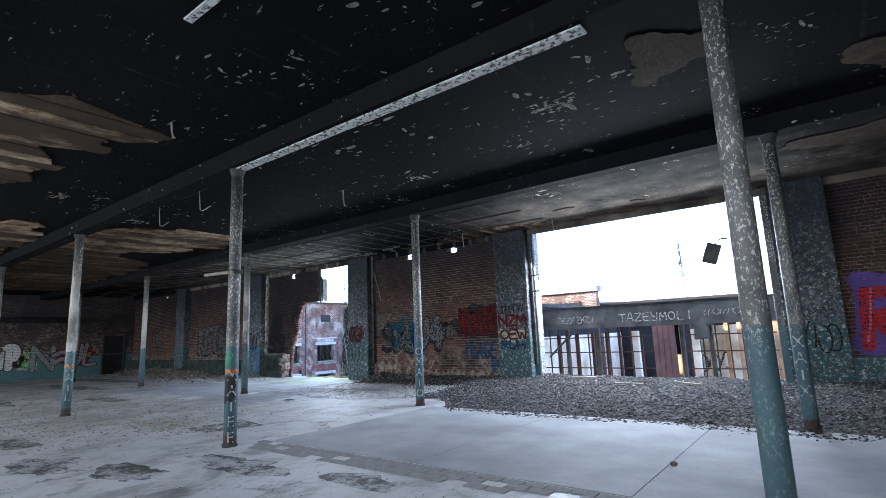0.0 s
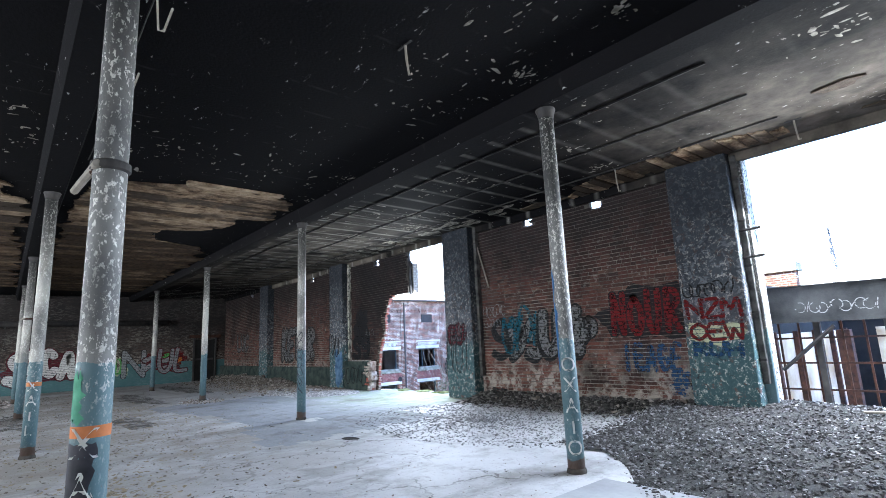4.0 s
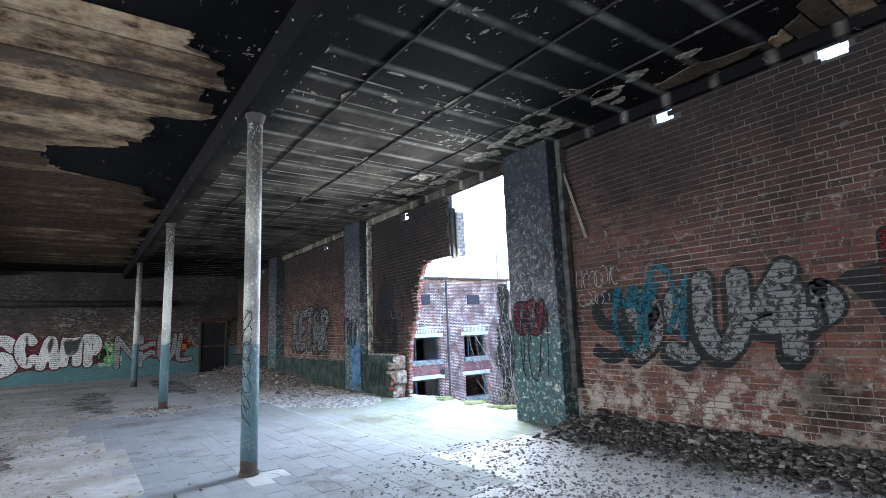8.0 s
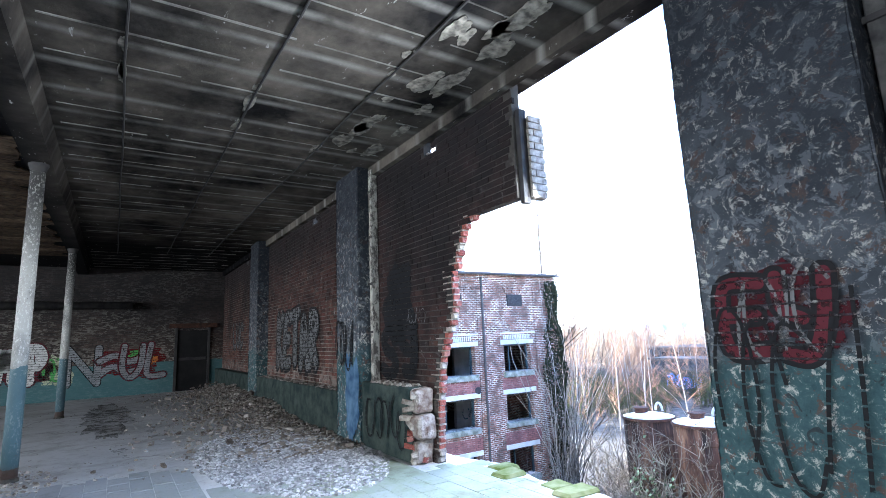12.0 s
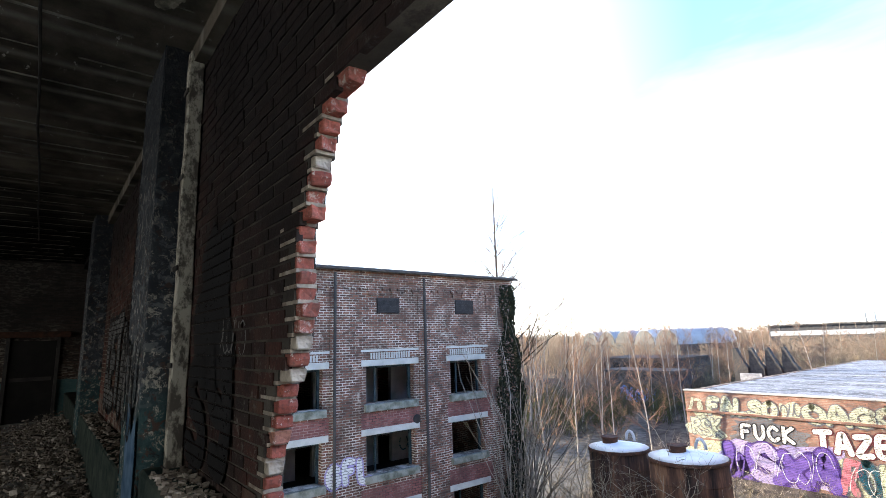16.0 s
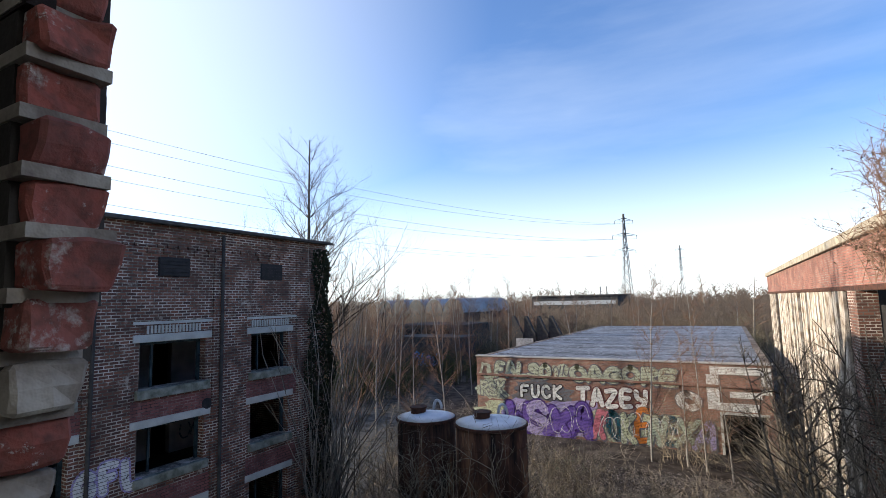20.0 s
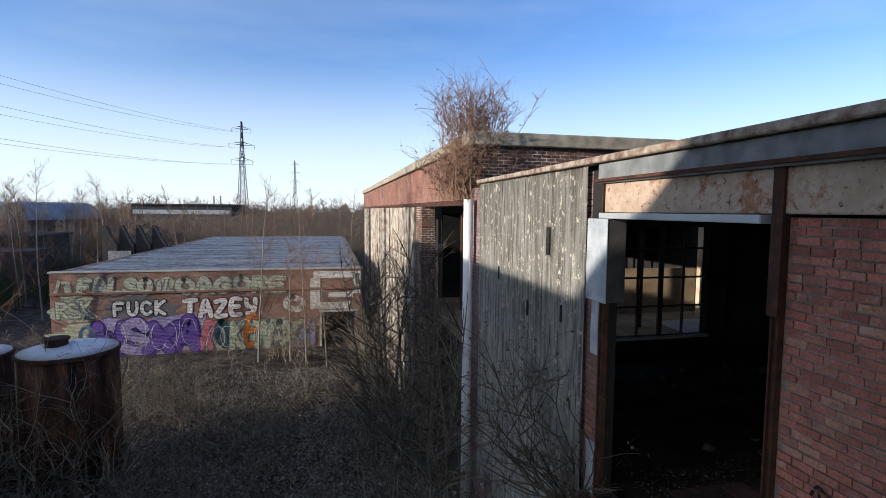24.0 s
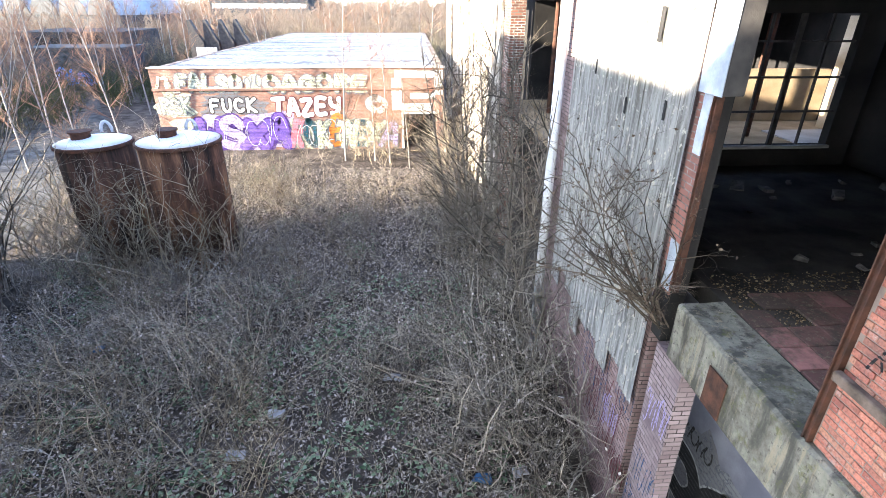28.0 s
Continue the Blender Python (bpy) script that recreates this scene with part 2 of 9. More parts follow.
def pier_material():
    """Old coats of paint on brick: pale wash, teal dado, soot, all flaking."""
    n = Nodes("flaking_painted_brick")
    z = n.xyz(n.pos)[2]
    f = n.noise(1.7, 6, rough=0.65)
    g = n.noise(12, 9, rough=0.8, distort=0.5)
    h = n.noise(7, 8, rough=0.75, distort=0.4)
    r = n.geo.outputs["Random Per Island"]
    brick = n.mix(f, (0.075, 0.055, 0.052), (0.14, 0.10, 0.09))
    wash = n.mix(n.step(f, 0.35, 0.65), (0.042, 0.049, 0.06), (0.10, 0.112, 0.128))
    wash = n.mix(n.step(n.noise(9, 7, rough=0.72, distort=0.6), 0.52, 0.57, 0, 0.8), wash, (0.20, 0.22, 0.245))
    teal = n.mix(n.step(g, 0.35, 0.65), (0.035, 0.075, 0.085), (0.085, 0.15, 0.16))
    low = n.step(n.math("ADD", z, n.math("MULTIPLY", f, 0.8)), 1.9, 1.7)
    c = n.mix(low, wash, teal)
    c = n.mix(n.step(h, 0.56, 0.59), c, brick)
    c = n.mix(n.step(g, 0.545, 0.59, 0, 0.95), c, (0.52, 0.505, 0.47))
    c = n.mix(n.step(n.noise(8, 6, rough=0.7, distort=0.8), 0.40, 0.36, 0, 0.8), c, (0.035, 0.035, 0.04))
    s = n.step(n.math("ADD", z, n.math("MULTIPLY", n.noise(1.2, 5), 1.8)), 2.5, 4.6, 0.0, 0.86)
    c = n.mix(s, c, (0.018, 0.021, 0.027))
    return n.done(c, 0.8, n.math("ADD", g, n.math("MULTIPLY", h, 1.5)), 0.9, 0.02, spec=0.12)


M_PIER_BRICK = pier_material()
M_EDGE_BRICK = brick_material("fresh_broken_brick", ((0.25, 0.075, 0.06), (0.32, 0.10, 0.078), (0.20, 0.06, 0.052), (0.32, 0.15, 0.12)), white=0.85)
M_EDGE_MORTAR = plain("broken_pale_mortar", (0.16, 0.13, 0.11), (0.40, 0.36, 0.31), 14, 0.95, 0.7)
M_WING_BRICK = brick_material("wing_red_brick", ((0.36, 0.13, 0.095), (0.44, 0.175, 0.125), (0.26, 0.09, 0.072), (0.45, 0.235, 0.16)), white=0.35)
M_MORTAR = plain("lime_mortar", (0.17, 0.135, 0.115), (0.29, 0.235, 0.205), 4, 0.95, 0.5)


def sooty_mortar():
    n = Nodes("sooty_lime_mortar")
    z = n.xyz(n.pos)[2]
    g = n.noise(30, 5)
    c = n.mix(n.step(n.noise(3, 5), 0.35, 0.65), (0.13, 0.118, 0.10), (0.42, 0.385, 0.335))
    c = n.mix(n.step(n.noise(3, 7, rough=0.75), 0.50, 0.60, 0, 0.8), c, (0.055, 0.045, 0.04))
    c = n.mix(n.step(n.math("ADD", z, n.math("MULTIPLY", n.noise(0.9, 5), 2.6)), 2.6, 5.2, 0.0, 0.8), c, (0.035, 0.032, 0.031))
    c = n.mix(n.step(n.noise(0.55, 5, rough=0.6), 0.45, 0.60, 0, 0.65), c, (0.035, 0.031, 0.03))
    x = n.xyz(n.pos)[0]
    # mortar darkened in step: soot plus painted-in shade by the hole
    by_hole = n.math("MULTIPLY", n.step(x, -20.5, -19.2), n.step(x, -16.2, -17.0))
    c = n.mix(n.math("MULTIPLY", by_hole, 0.68), c, (0.025, 0.022, 0.022))
    return n.done(c, 0.95, g, 0.6, spec=0.08)


M_MORTAR_DARK = sooty_mortar()
M_FACADE = course_material("old_facade_brick", ((0.08, 0.042, 0.034), (0.20, 0.088, 0.062)), (0.50, 0.455, 0.40), size=(0.215, 0.074), joint=0.012, stain=(0.06, 0.042, 0.035))
M_YARDWALL = course_material("yard_wall_brick", ((0.20, 0.105, 0.082), (0.27, 0.14, 0.105)), (0.28, 0.24, 0.21), stain=(0.12, 0.085, 0.07))
M_WINGFAR = course_material("parapet_brick", ((0.22, 0.10, 0.08), (0.28, 0.13, 0.10)), (0.27, 0.24, 0.21), stain=(0.08, 0.05, 0.045))
M_ENDWALL = course_material("sooty_end_wall", ((0.075, 0.055, 0.048), (0.15, 0.10, 0.08)), (0.20, 0.18, 0.16), soot=0.86, flecks=True, stain=(0.022, 0.02, 0.018), band=(0.95, (0.055, 0.13, 0.14), (0.09, 0.20, 0.21)))
M_CONC = plain("grey_concrete", (0.30, 0.29, 0.275), (0.40, 0.385, 0.365), 1.6, 0.9, 0.35)
M_STONE = plain("pale_sill_concrete", (0.34, 0.35, 0.33), (0.48, 0.48, 0.45), 2.2, 0.9, 0.35)
M_STEEL_BLACK = plain("sooty_steel", (0.035, 0.034, 0.036), (0.07, 0.065, 0.062), 5, 0.7, 0.3)
M_RUST = plain("rusted_steel", (0.038, 0.024, 0.020), (0.10, 0.045, 0.03), 7, 0.85, 0.5)
# near-black that paints in the darkness of unlit rooms, doorways and holes
M_DARK = plain("unlit_void_black", (0.016, 0.016, 0.017), (0.034, 0.032, 0.031), 1.2, 0.95, 0.3)
M_WOOD = plain("weathered_grey_wood", (0.20, 0.18, 0.155), (0.30, 0.27, 0.23), 6, 0.9, 0.5)
M_RUBBLE = plain("dusty_rubble", (0.19, 0.175, 0.16), (0.30, 0.27, 0.24), 9, 0.95, 0.6)
M_RUBBLE_DARK = plain("sooty_rubble", (0.07, 0.066, 0.062), (0.15, 0.14, 0.13), 9, 0.95, 0.6)
M_METAL = plain("galvanised_sheet", (0.36, 0.38, 0.40), (0.48, 0.50, 0.52), 3, 0.5, 0.15, metal=0.35)


def floor_material():
    n = Nodes("worn_concrete_floor")
    p = n.xyz(n.pos)
    f = n.noise(0.45, 7, rough=0.62)
    g = n.noise(26, 5)
    h = n.noise(2.4, 7, rough=0.7)
    c = n.mix(n.step(f, 0.35, 0.68), (0.42, 0.425, 0.435), (0.56, 0.565, 0.58))
    c = n.mix(n.step(h, 0.50, 0.70, 0, 0.6), c, (0.19, 0.18, 0.17))
    c = n.mix(n.step(n.noise(1.1, 8, rough=0.72, stretch=(1, 0.45, 1)), 0.54, 0.62, 0, 0.45), c, (0.16, 0.15, 0.14))
    crack = n.math("MULTIPLY", n.step(n.cells(0.55, n.join(n.math("ADD", p[0], n.noise(2, 4)), n.math("ADD", p[1], n.noise(2.3, 4)), 0.0), "DISTANCE_TO_EDGE"), 0.012, 0.004), n.step(n.noise(0.6, 3), 0.42, 0.55))
    c = n.mix(n.math("MULTIPLY", crack, 0.7), c, (0.06, 0.058, 0.055))
    damp = n.step(n.noise(0.7, 4, distort=0.6), 0.60, 0.66)
    far = n.step(p[1], 3.6, 5.2, 1.0, 0.25)
    dk = n.math("MULTIPLY", damp, far)
    c = n.mix(n.math("MULTIPLY", dk, 0.8), c, (0.075, 0.072, 0.07))
    dirt = n.math("MULTIPLY", n.math("MULTIPLY", n.step(p[1], 9.2, 7.2), n.step(p[0], -8.5, -12.5)), n.step(n.noise(0.8, 8, rough=0.72), 0.40, 0.56))
    c = n.mix(n.math("MULTIPLY", dirt, 0.7), c, n.mix(h, (0.12, 0.10, 0.08), (0.36, 0.32, 0.265)))
    moss = n.math("MULTIPLY", n.step(p[1], 11.2, 13.4), n.math("MULTIPLY", n.step(p[0], -18.6, -17.2), n.step(p[0], -14.2, -15.2)))
    moss = n.math("MULTIPLY", moss, n.step(n.noise(1.7, 6), 0.40, 0.6))
    c = n.mix(n.math("MULTIPLY", moss, 0.75), c, (0.17, 0.22, 0.10))
    c = n.mix(n.step(g, 0.62, 0.72, 0, 0.5), c, (0.48, 0.47, 0.45))
    c = n.mix(n.step(g, 0.40, 0.30, 0, 0.5), c, (0.10, 0.095, 0.09))
    r = n.math("SUBTRACT", n.step(h, 0.3, 0.7, 0.55, 0.8), n.math("MULTIPLY", dk, 0.3))
    return n.done(c, r, n.math("ADD", g, n.math("MULTIPLY", h, 2.0)), 0.25, 0.012, spec=0.4)


def ceiling_material():
    """Sooted plaster on hollow tiles: black, paled in colour for light by the bay, lighter joints, chips of white where
    it has flaked.
    """
    n = Nodes("sooted_ceiling_plaster")
    p = n.xyz(n.pos)
    f = n.noise(0.5, 6)
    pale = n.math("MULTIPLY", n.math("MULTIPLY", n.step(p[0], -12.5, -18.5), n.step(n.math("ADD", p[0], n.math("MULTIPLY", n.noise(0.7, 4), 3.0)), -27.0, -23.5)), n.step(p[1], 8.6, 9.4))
    # paler towards the bay: its daylight is put into the plaster colour
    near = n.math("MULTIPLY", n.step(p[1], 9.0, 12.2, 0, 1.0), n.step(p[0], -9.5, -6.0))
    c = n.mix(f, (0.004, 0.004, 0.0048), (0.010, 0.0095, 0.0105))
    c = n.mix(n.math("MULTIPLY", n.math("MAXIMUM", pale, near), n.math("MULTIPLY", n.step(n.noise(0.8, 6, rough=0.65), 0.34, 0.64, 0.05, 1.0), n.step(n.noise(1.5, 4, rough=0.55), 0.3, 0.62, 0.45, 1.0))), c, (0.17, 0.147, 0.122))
    g = n.noise(9, 6, rough=0.75, stretch=(0.6, 1.6, 1))
    cl = n.noise(1.6, 3)
    chips = n.math("MULTIPLY", n.step(g, 0.64, 0.66), n.step(cl, 0.46, 0.54))
    c = n.mix(chips, c, (0.36, 0.35, 0.335))
    # dusty bands over the joints of the hollow tiles in the outer bay
    band = n.math("ABSOLUTE", n.math("SUBTRACT", n.math("FRACT", n.math("DIVIDE", n.math("ADD", p[0], n.math("MULTIPLY", n.noise(1.1, 3), 0.05)), 0.62)), 0.5))
    band = n.math("MULTIPLY", n.step(band, 0.13, 0.02), n.step(n.noise(1.3, 6, rough=0.65), 0.36, 0.66, 0.1, 1.0))
    band = n.math("MULTIPLY", n.math("MULTIPLY", band, n.step(p[1], 8.9, 9.2)), n.math("MULTIPLY", n.step(p[0], -6.0, -15.0, 0.05, 0.95), n.step(p[0], -28.0, -23.0, 0.15, 1.0)))
    c = n.mix(band, c, (0.23, 0.22, 0.20))
    # faint seams along the boards of the burnt inner bays
    seam = n.math("ABSOLUTE", n.math("SUBTRACT", n.math("FRACT", n.math("DIVIDE", p[0], 0.62)), 0.5))
    seam = n.math("MULTIPLY", n.step(seam, 0.05, 0.01), n.step(n.noise(1.9, 5, rough=0.7), 0.52, 0.72, 0.0, 0.22))
    c = n.mix(n.math("MULTIPLY", seam, n.step(p[1], 9.0, 8.8)), c, (0.10, 0.095, 0.09))
    return n.done(c, 0.9, n.math("ADD", n.noise(30, 4), n.math("MULTIPLY", chips, -1.5)), 0.35, 0.01, spec=0.04)


M_FLOOR = floor_material()
M_CEIL = ceiling_material()


def lath_material():
    n = Nodes("exposed_clay_and_lath")
    g = n.noise(3.4, 8, stretch=(1.3, 1.0, 1), rough=0.74)
    h = n.noise(14, 5, stretch=(1.6, 0.8, 1))
    g = n.math("ADD", g, n.step(n.geo.outputs["Random Per Island"], 0.0, 1.0, -0.09, 0.07))
    c = n.ramp(g, (0.35, (0.02, 0.015, 0.011)), (0.43, (0.14, 0.092, 0.058)), (0.52, (0.27, 0.195, 0.13)), (0.72, (0.46, 0.36, 0.26)))
    c = n.mix(n.step(h, 0.52, 0.7, 0, 0.4), c, (0.10, 0.06, 0.035))
    c = n.mix(n.step(n.math("ADD", n.geo.outputs["Random Per Island"], n.math("MULTIPLY", n.noise(1.1, 5, rough=0.6), 0.9)), 0.84, 0.72, 0, 0.85), c, (0.05, 0.041, 0.034))
    c = n.mix(n.step(n.noise(0.55, 6, stretch=(1.6, 0.7, 1), rough=0.65), 0.48, 0.58, 0, 0.9), c, (0.045, 0.033, 0.025))
    burnt = n.math("MULTIPLY", n.step(n.xyz(n.pos)[0], -15.6, -19.0), n.step(n.noise(0.9, 6, rough=0.65), 0.33, 0.55, 0.35, 0.92))
    c = n.mix(burnt, c, n.mix(n.step(h, 0.4, 0.6), (0.016, 0.012, 0.010), (0.07, 0.045, 0.028)))
    return n.done(c, 0.95, n.math("ADD", g, n.math("MULTIPLY", h, 0.4)), 0.9, 0.03, spec=0.08)


M_LATH = lath_material()


def column_material():
    """Iron column: soot and flaking pale paint above, blue paint to chest height, rust at the foot."""
    n = Nodes("flaking_painted_iron")
    z = n.xyz(n.pos)[2]
    wob = n.math("MULTIPLY", n.noise(6, 4), 0.16)
    g = n.noise(38, 7, rough=0.75, stretch=(1, 1, 0.6))
    k = n.noise(2.2, 4, stretch=(1, 1, 0.7))
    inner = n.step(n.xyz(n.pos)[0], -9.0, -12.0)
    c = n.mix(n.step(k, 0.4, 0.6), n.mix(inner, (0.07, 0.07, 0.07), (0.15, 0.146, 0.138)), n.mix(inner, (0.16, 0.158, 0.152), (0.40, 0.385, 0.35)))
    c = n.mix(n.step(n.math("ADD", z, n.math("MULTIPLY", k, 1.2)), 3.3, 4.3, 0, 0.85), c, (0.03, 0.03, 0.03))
    blue = n.mix(k, (0.035, 0.075, 0.09), (0.085, 0.15, 0.17))
    c = n.mix(n.math("LESS_THAN", z, n.math("ADD", wob, 1.32)), c, blue)
    flake = n.math("MULTIPLY", n.math("MULTIPLY", n.step(g, 0.545, 0.575), n.step(k, 0.36, 0.55, 0.2, 1.0)), n.step(z, 1.15, 1.6, 0.22, 1.0))
    c = n.mix(flake, c, (0.56, 0.55, 0.51))
    c = n.mix(n.step(g, 0.37, 0.33), c, (0.07, 0.05, 0.04))
    c = n.mix(n.math("LESS_THAN", z, n.math("ADD", wob, 0.08)), c, (0.075, 0.05, 0.04))
    return n.done(c, n.step(g, 0.4, 0.6, 0.5, 0.8), g, 0.5, 0.006, spec=0.4)


M_COLUMN = column_material()


# ---- builders ----
def mesh_of(name, verts, faces, material=None, smooth=False):
    me = bpy.data.meshes.new(name)
    me.from_pydata([tuple(v) for v in verts], [], faces)
    if material:
        me.materials.append(material)
    if smooth:
        me.polygons.foreach_set("use_smooth", [True] * len(me.polygons))
    me.update()
    return me


def box_data(lo, hi, verts, faces):
    k = len(verts)
    (x0, y0, z0), (x1, y1, z1) = lo, hi
    verts += [(x0, y0, z0), (x1, y0, z0), (x1, y1, z0), (x0, y1, z0), (x0, y0, z1), (x1, y0, z1), (x1, y1, z1), (x0, y1, z1)]
    faces += [tuple(k + i for i in f) for f in ((0, 3, 2, 1), (4, 5, 6, 7), (0, 1, 5, 4), (1, 2, 6, 5), (2, 3, 7, 6), (3, 0, 4, 7))]


def link(name, me, parent=None, label=""):
    ob = new(name, me)
    if parent:
        ob.parent = parent
    return tagged(ob, label)


def part(name, bm, material, parent, label=""):
    """One bmesh as one mesh object under a thing or part."""
    me = bpy.data.meshes.new(name)
    bm.to_mesh(me)
    bm.free()
    me.materials.append(material)
    return link(name, me, parent, label)


def thing(name, label, category, at=(0, 0, 0), group="", kind=""):
    ob = new(name)
    ob.location = at
    ob.empty_display_size = 0.1
    return tagged(ob, label, category, group, kind)


def block(lo, hi, bevel=0.0, rough=0.0, cuts=0, seed=0):
    """A box from corner to corner with bevelled and, where asked, worn edges."""
    bm = bmesh.new()
    bmesh.ops.create_cube(bm, size=1)
    for v in bm.verts:
        v.co = [lo[i] + (v.co[i] + 0.5) * (hi[i] - lo[i]) for i in range(3)]
    if bevel:
        bmesh.ops.bevel(bm, geom=bm.edges[:], offset=bevel, segments=1, affect="EDGES")
    if cuts:
        bmesh.ops.subdivide_edges(bm, edges=bm.edges[:], cuts=cuts, use_grid_fill=True)
    if rough:
        for v in bm.verts:
            v.co += noise.noise_vector(v.co * 3.1 + Vector((seed, 0, 0))) * rough
    return bm


def structure(name, bm, material, label, category):
    ob = part(name, bm, material, None, label)
    return tagged(ob, label, category, kind="structure")


def tube(points, radii, sides=6, caps=True):
    """A bmesh tube along points."""
    bm = bmesh.new()
    tube_into(bm, points, radii, sides, caps)
    return bm


def tube_into(bm, points, radii, sides=6, caps=True):
    pts = [Vector(p) for p in points]
    if not isinstance(radii, (list, tuple)):
        radii = [radii] * len(pts)
    rings = []
    for i, p in enumerate(pts):
        d = (pts[min(i + 1, len(pts) - 1)] - pts[max(i - 1, 0)]).normalized()
        a = d.orthogonal().normalized() if abs(d.z) < 0.99 else Vector((1, 0, 0))
        if abs(d.z) < 0.99:
            a = d.cross(Vector((0, 0, 1))).normalized()
        b = d.cross(a)
        rings.append([bm.verts.new(p + (a * math.cos(2 * math.pi * k / sides) + b * math.sin(2 * math.pi * k / sides)) * radii[i]) for k in range(sides)])
    for r, s in zip(rings, rings[1:]):
        for k in range(sides):
            bm.faces.new((r[k], r[(k + 1) % sides], s[(k + 1) % sides], s[k]))
    if caps:
        bm.faces.new(rings[0][::-1])
        bm.faces.new(rings[-1])


def smooth(ob):
    ob.data.polygons.foreach_set("use_smooth", [True] * len(ob.data.polygons))
    return ob


def lathe(profile, sides=24):
    """A bmesh turned round z from (radius, height) pairs."""
    bm = bmesh.new()
    rings = [[bm.verts.new((r * math.cos(2 * math.pi * k / sides), r * math.sin(2 * math.pi * k / sides), z)) for k in range(sides)] for r, z in profile]
    for a, b in zip(rings, rings[1:]):
        for k in range(sides):
            bm.faces.new((a[k], a[(k + 1) % sides], b[(k + 1) % sides], b[k]))
    bm.faces.new(rings[0][::-1])
    bm.faces.new(rings[-1])
    return bm


def prism(outline, axis, lo, hi):
    """A bmesh of a 2D outline pushed along an axis: 'x' takes (y, z), 'y' takes (x, z), 'z' takes (x, y)."""
    def at(p, d):
        return {"x": (d, p[0], p[1]), "y": (p[0], d, p[1]), "z": (p[0], p[1], d)}[axis]
    bm = bmesh.new()
    a = [bm.verts.new(at(p, lo)) for p in outline]
    b = [bm.verts.new(at(p, hi)) for p in outline]
    n = len(outline)
    bm.faces.new(a)
    bm.faces.new(b[::-1])
    for k in range(n):
        bm.faces.new((a[k], b[k], b[(k + 1) % n], a[(k + 1) % n]))
    bmesh.ops.recalc_face_normals(bm, faces=bm.faces)
    return bm


BRICK_W, BRICK_H, BRICK_D, JOINT = 0.212, 0.063, 0.10, 0.013


def brick_rows(u0, u1, z0, z1, keep, rng, w=BRICK_W, h=BRICK_H, j=JOINT):
    """Places (u, z, width) of bricks in running and header courses where keep(u0, u1, z) holds."""
    out = []
    row, z = 0, z0
    while z + h <= z1 + 1e-6:
        u = u0 - (0.5 * (w + j) if row % 2 else 0.0) - rng.uniform(0.0, 0.05)
        while u < u1:
            ww = (w - j) / 2 if rng.random() < 0.10 else w + rng.uniform(-0.012, 0.008)
            a, b = max(u, u0), min(u + ww, u1)
            if b - a > 0.03 and keep(a, b, z + h / 2):
                out.append((a, z, b - a))
            u += ww + j * rng.uniform(0.5, 0.9)
        z += h + j
        row += 1
    return out


def lay_bricks(wall, name, places, axis, face, out, material, near, rng, proud=0.006, depth=0.03, h=BRICK_H):
    """Bricks on a wall's face: those for which near(u, z) holds, 300 at most, each a part; the rest one part of kind stuff.
    axis 'x': u runs along x and the face looks along y by sign out; axis 'y': u runs along y and it looks along x."""
    shapes, single = {}, 0
    verts, faces = [], []
    for u, z, w in places:
        p = proud + rng.uniform(-0.004, 0.005)
        tilt = rng.uniform(-0.0022, 0.0022)
        if near(u, z) and single < 300:
            key = round(w, 2)
            if key not in shapes:
                v, f = [], []
                box_data((0, 0, 0), (key, 1, h), v, f)
                v = [(x, (y * (depth + 0.004) - depth) * out, zz) for x, y, zz in v] if axis == "x" else [((y * (depth + 0.004) - depth) * out, x, zz) for x, y, zz in v]
                shapes[key] = mesh_of(name, v, f, material)
            ob = link(name, shapes[key], wall)
            ob.location = (u, face + p * out, z) if axis == "x" else (face + p * out, u, z)
            single += 1
        else:
            k = len(verts)
            lo, hi = sorted((face - depth * out, face + p * out))
            if axis == "x":
                box_data((u, lo, z + tilt), (u + w, hi, z + h + tilt), verts, faces)
            else:
                box_data((lo, u, z + tilt), (hi, u + w, z + h + tilt), verts, faces)
    if verts:
        ob = link(name + "_field", mesh_of(name + "_field", verts, faces, material), wall)
        tagged(ob, kind="stuff")


def lettering(text, size, material, place, turn, name="painted_lettering", parent=None, shear=0.0, bold=0.0, spread=1.0, stretch=1.0):
    """Flat painted letters, standing on their base line at place; turn is in degrees about z."""
    cu = bpy.data.curves.new(name, "FONT")
    cu.body, cu.size, cu.shear, cu.offset, cu.space_character = text, size, shear, bold, spread
    cu.resolution_u = 3
    cu.extrude = 0.001
    tmp = bpy.data.objects.new(name, cu)
    scene.collection.objects.link(tmp)
    dg = bpy.context.evaluated_depsgraph_get()
    me = bpy.data.meshes.new_from_object(tmp.evaluated_get(dg))
    bpy.data.objects.remove(tmp)
    for v in me.vertices:
        v.co.x *= stretch
    me.materials.clear()
    me.materials.append(material)
    ob = new(name, me)
    ob.matrix_world = pose(*place, 90, 0, turn)
    if parent:
        ob.parent = parent
    return ob


# ---- the hall: floor, ceiling, walls ----
FLOOR_Z, CEIL_Z, BEAM_Z, GROUND_Z = 0.0, 4.36, 4.12, -5.85
WALL_Y, WALL_OUT, PIER_Y = 13.3, 13.65, 13.0
END_X, EAST_X, SOUTH_Y = -33.5, 6.0, -6.5
rng = random.Random(4)

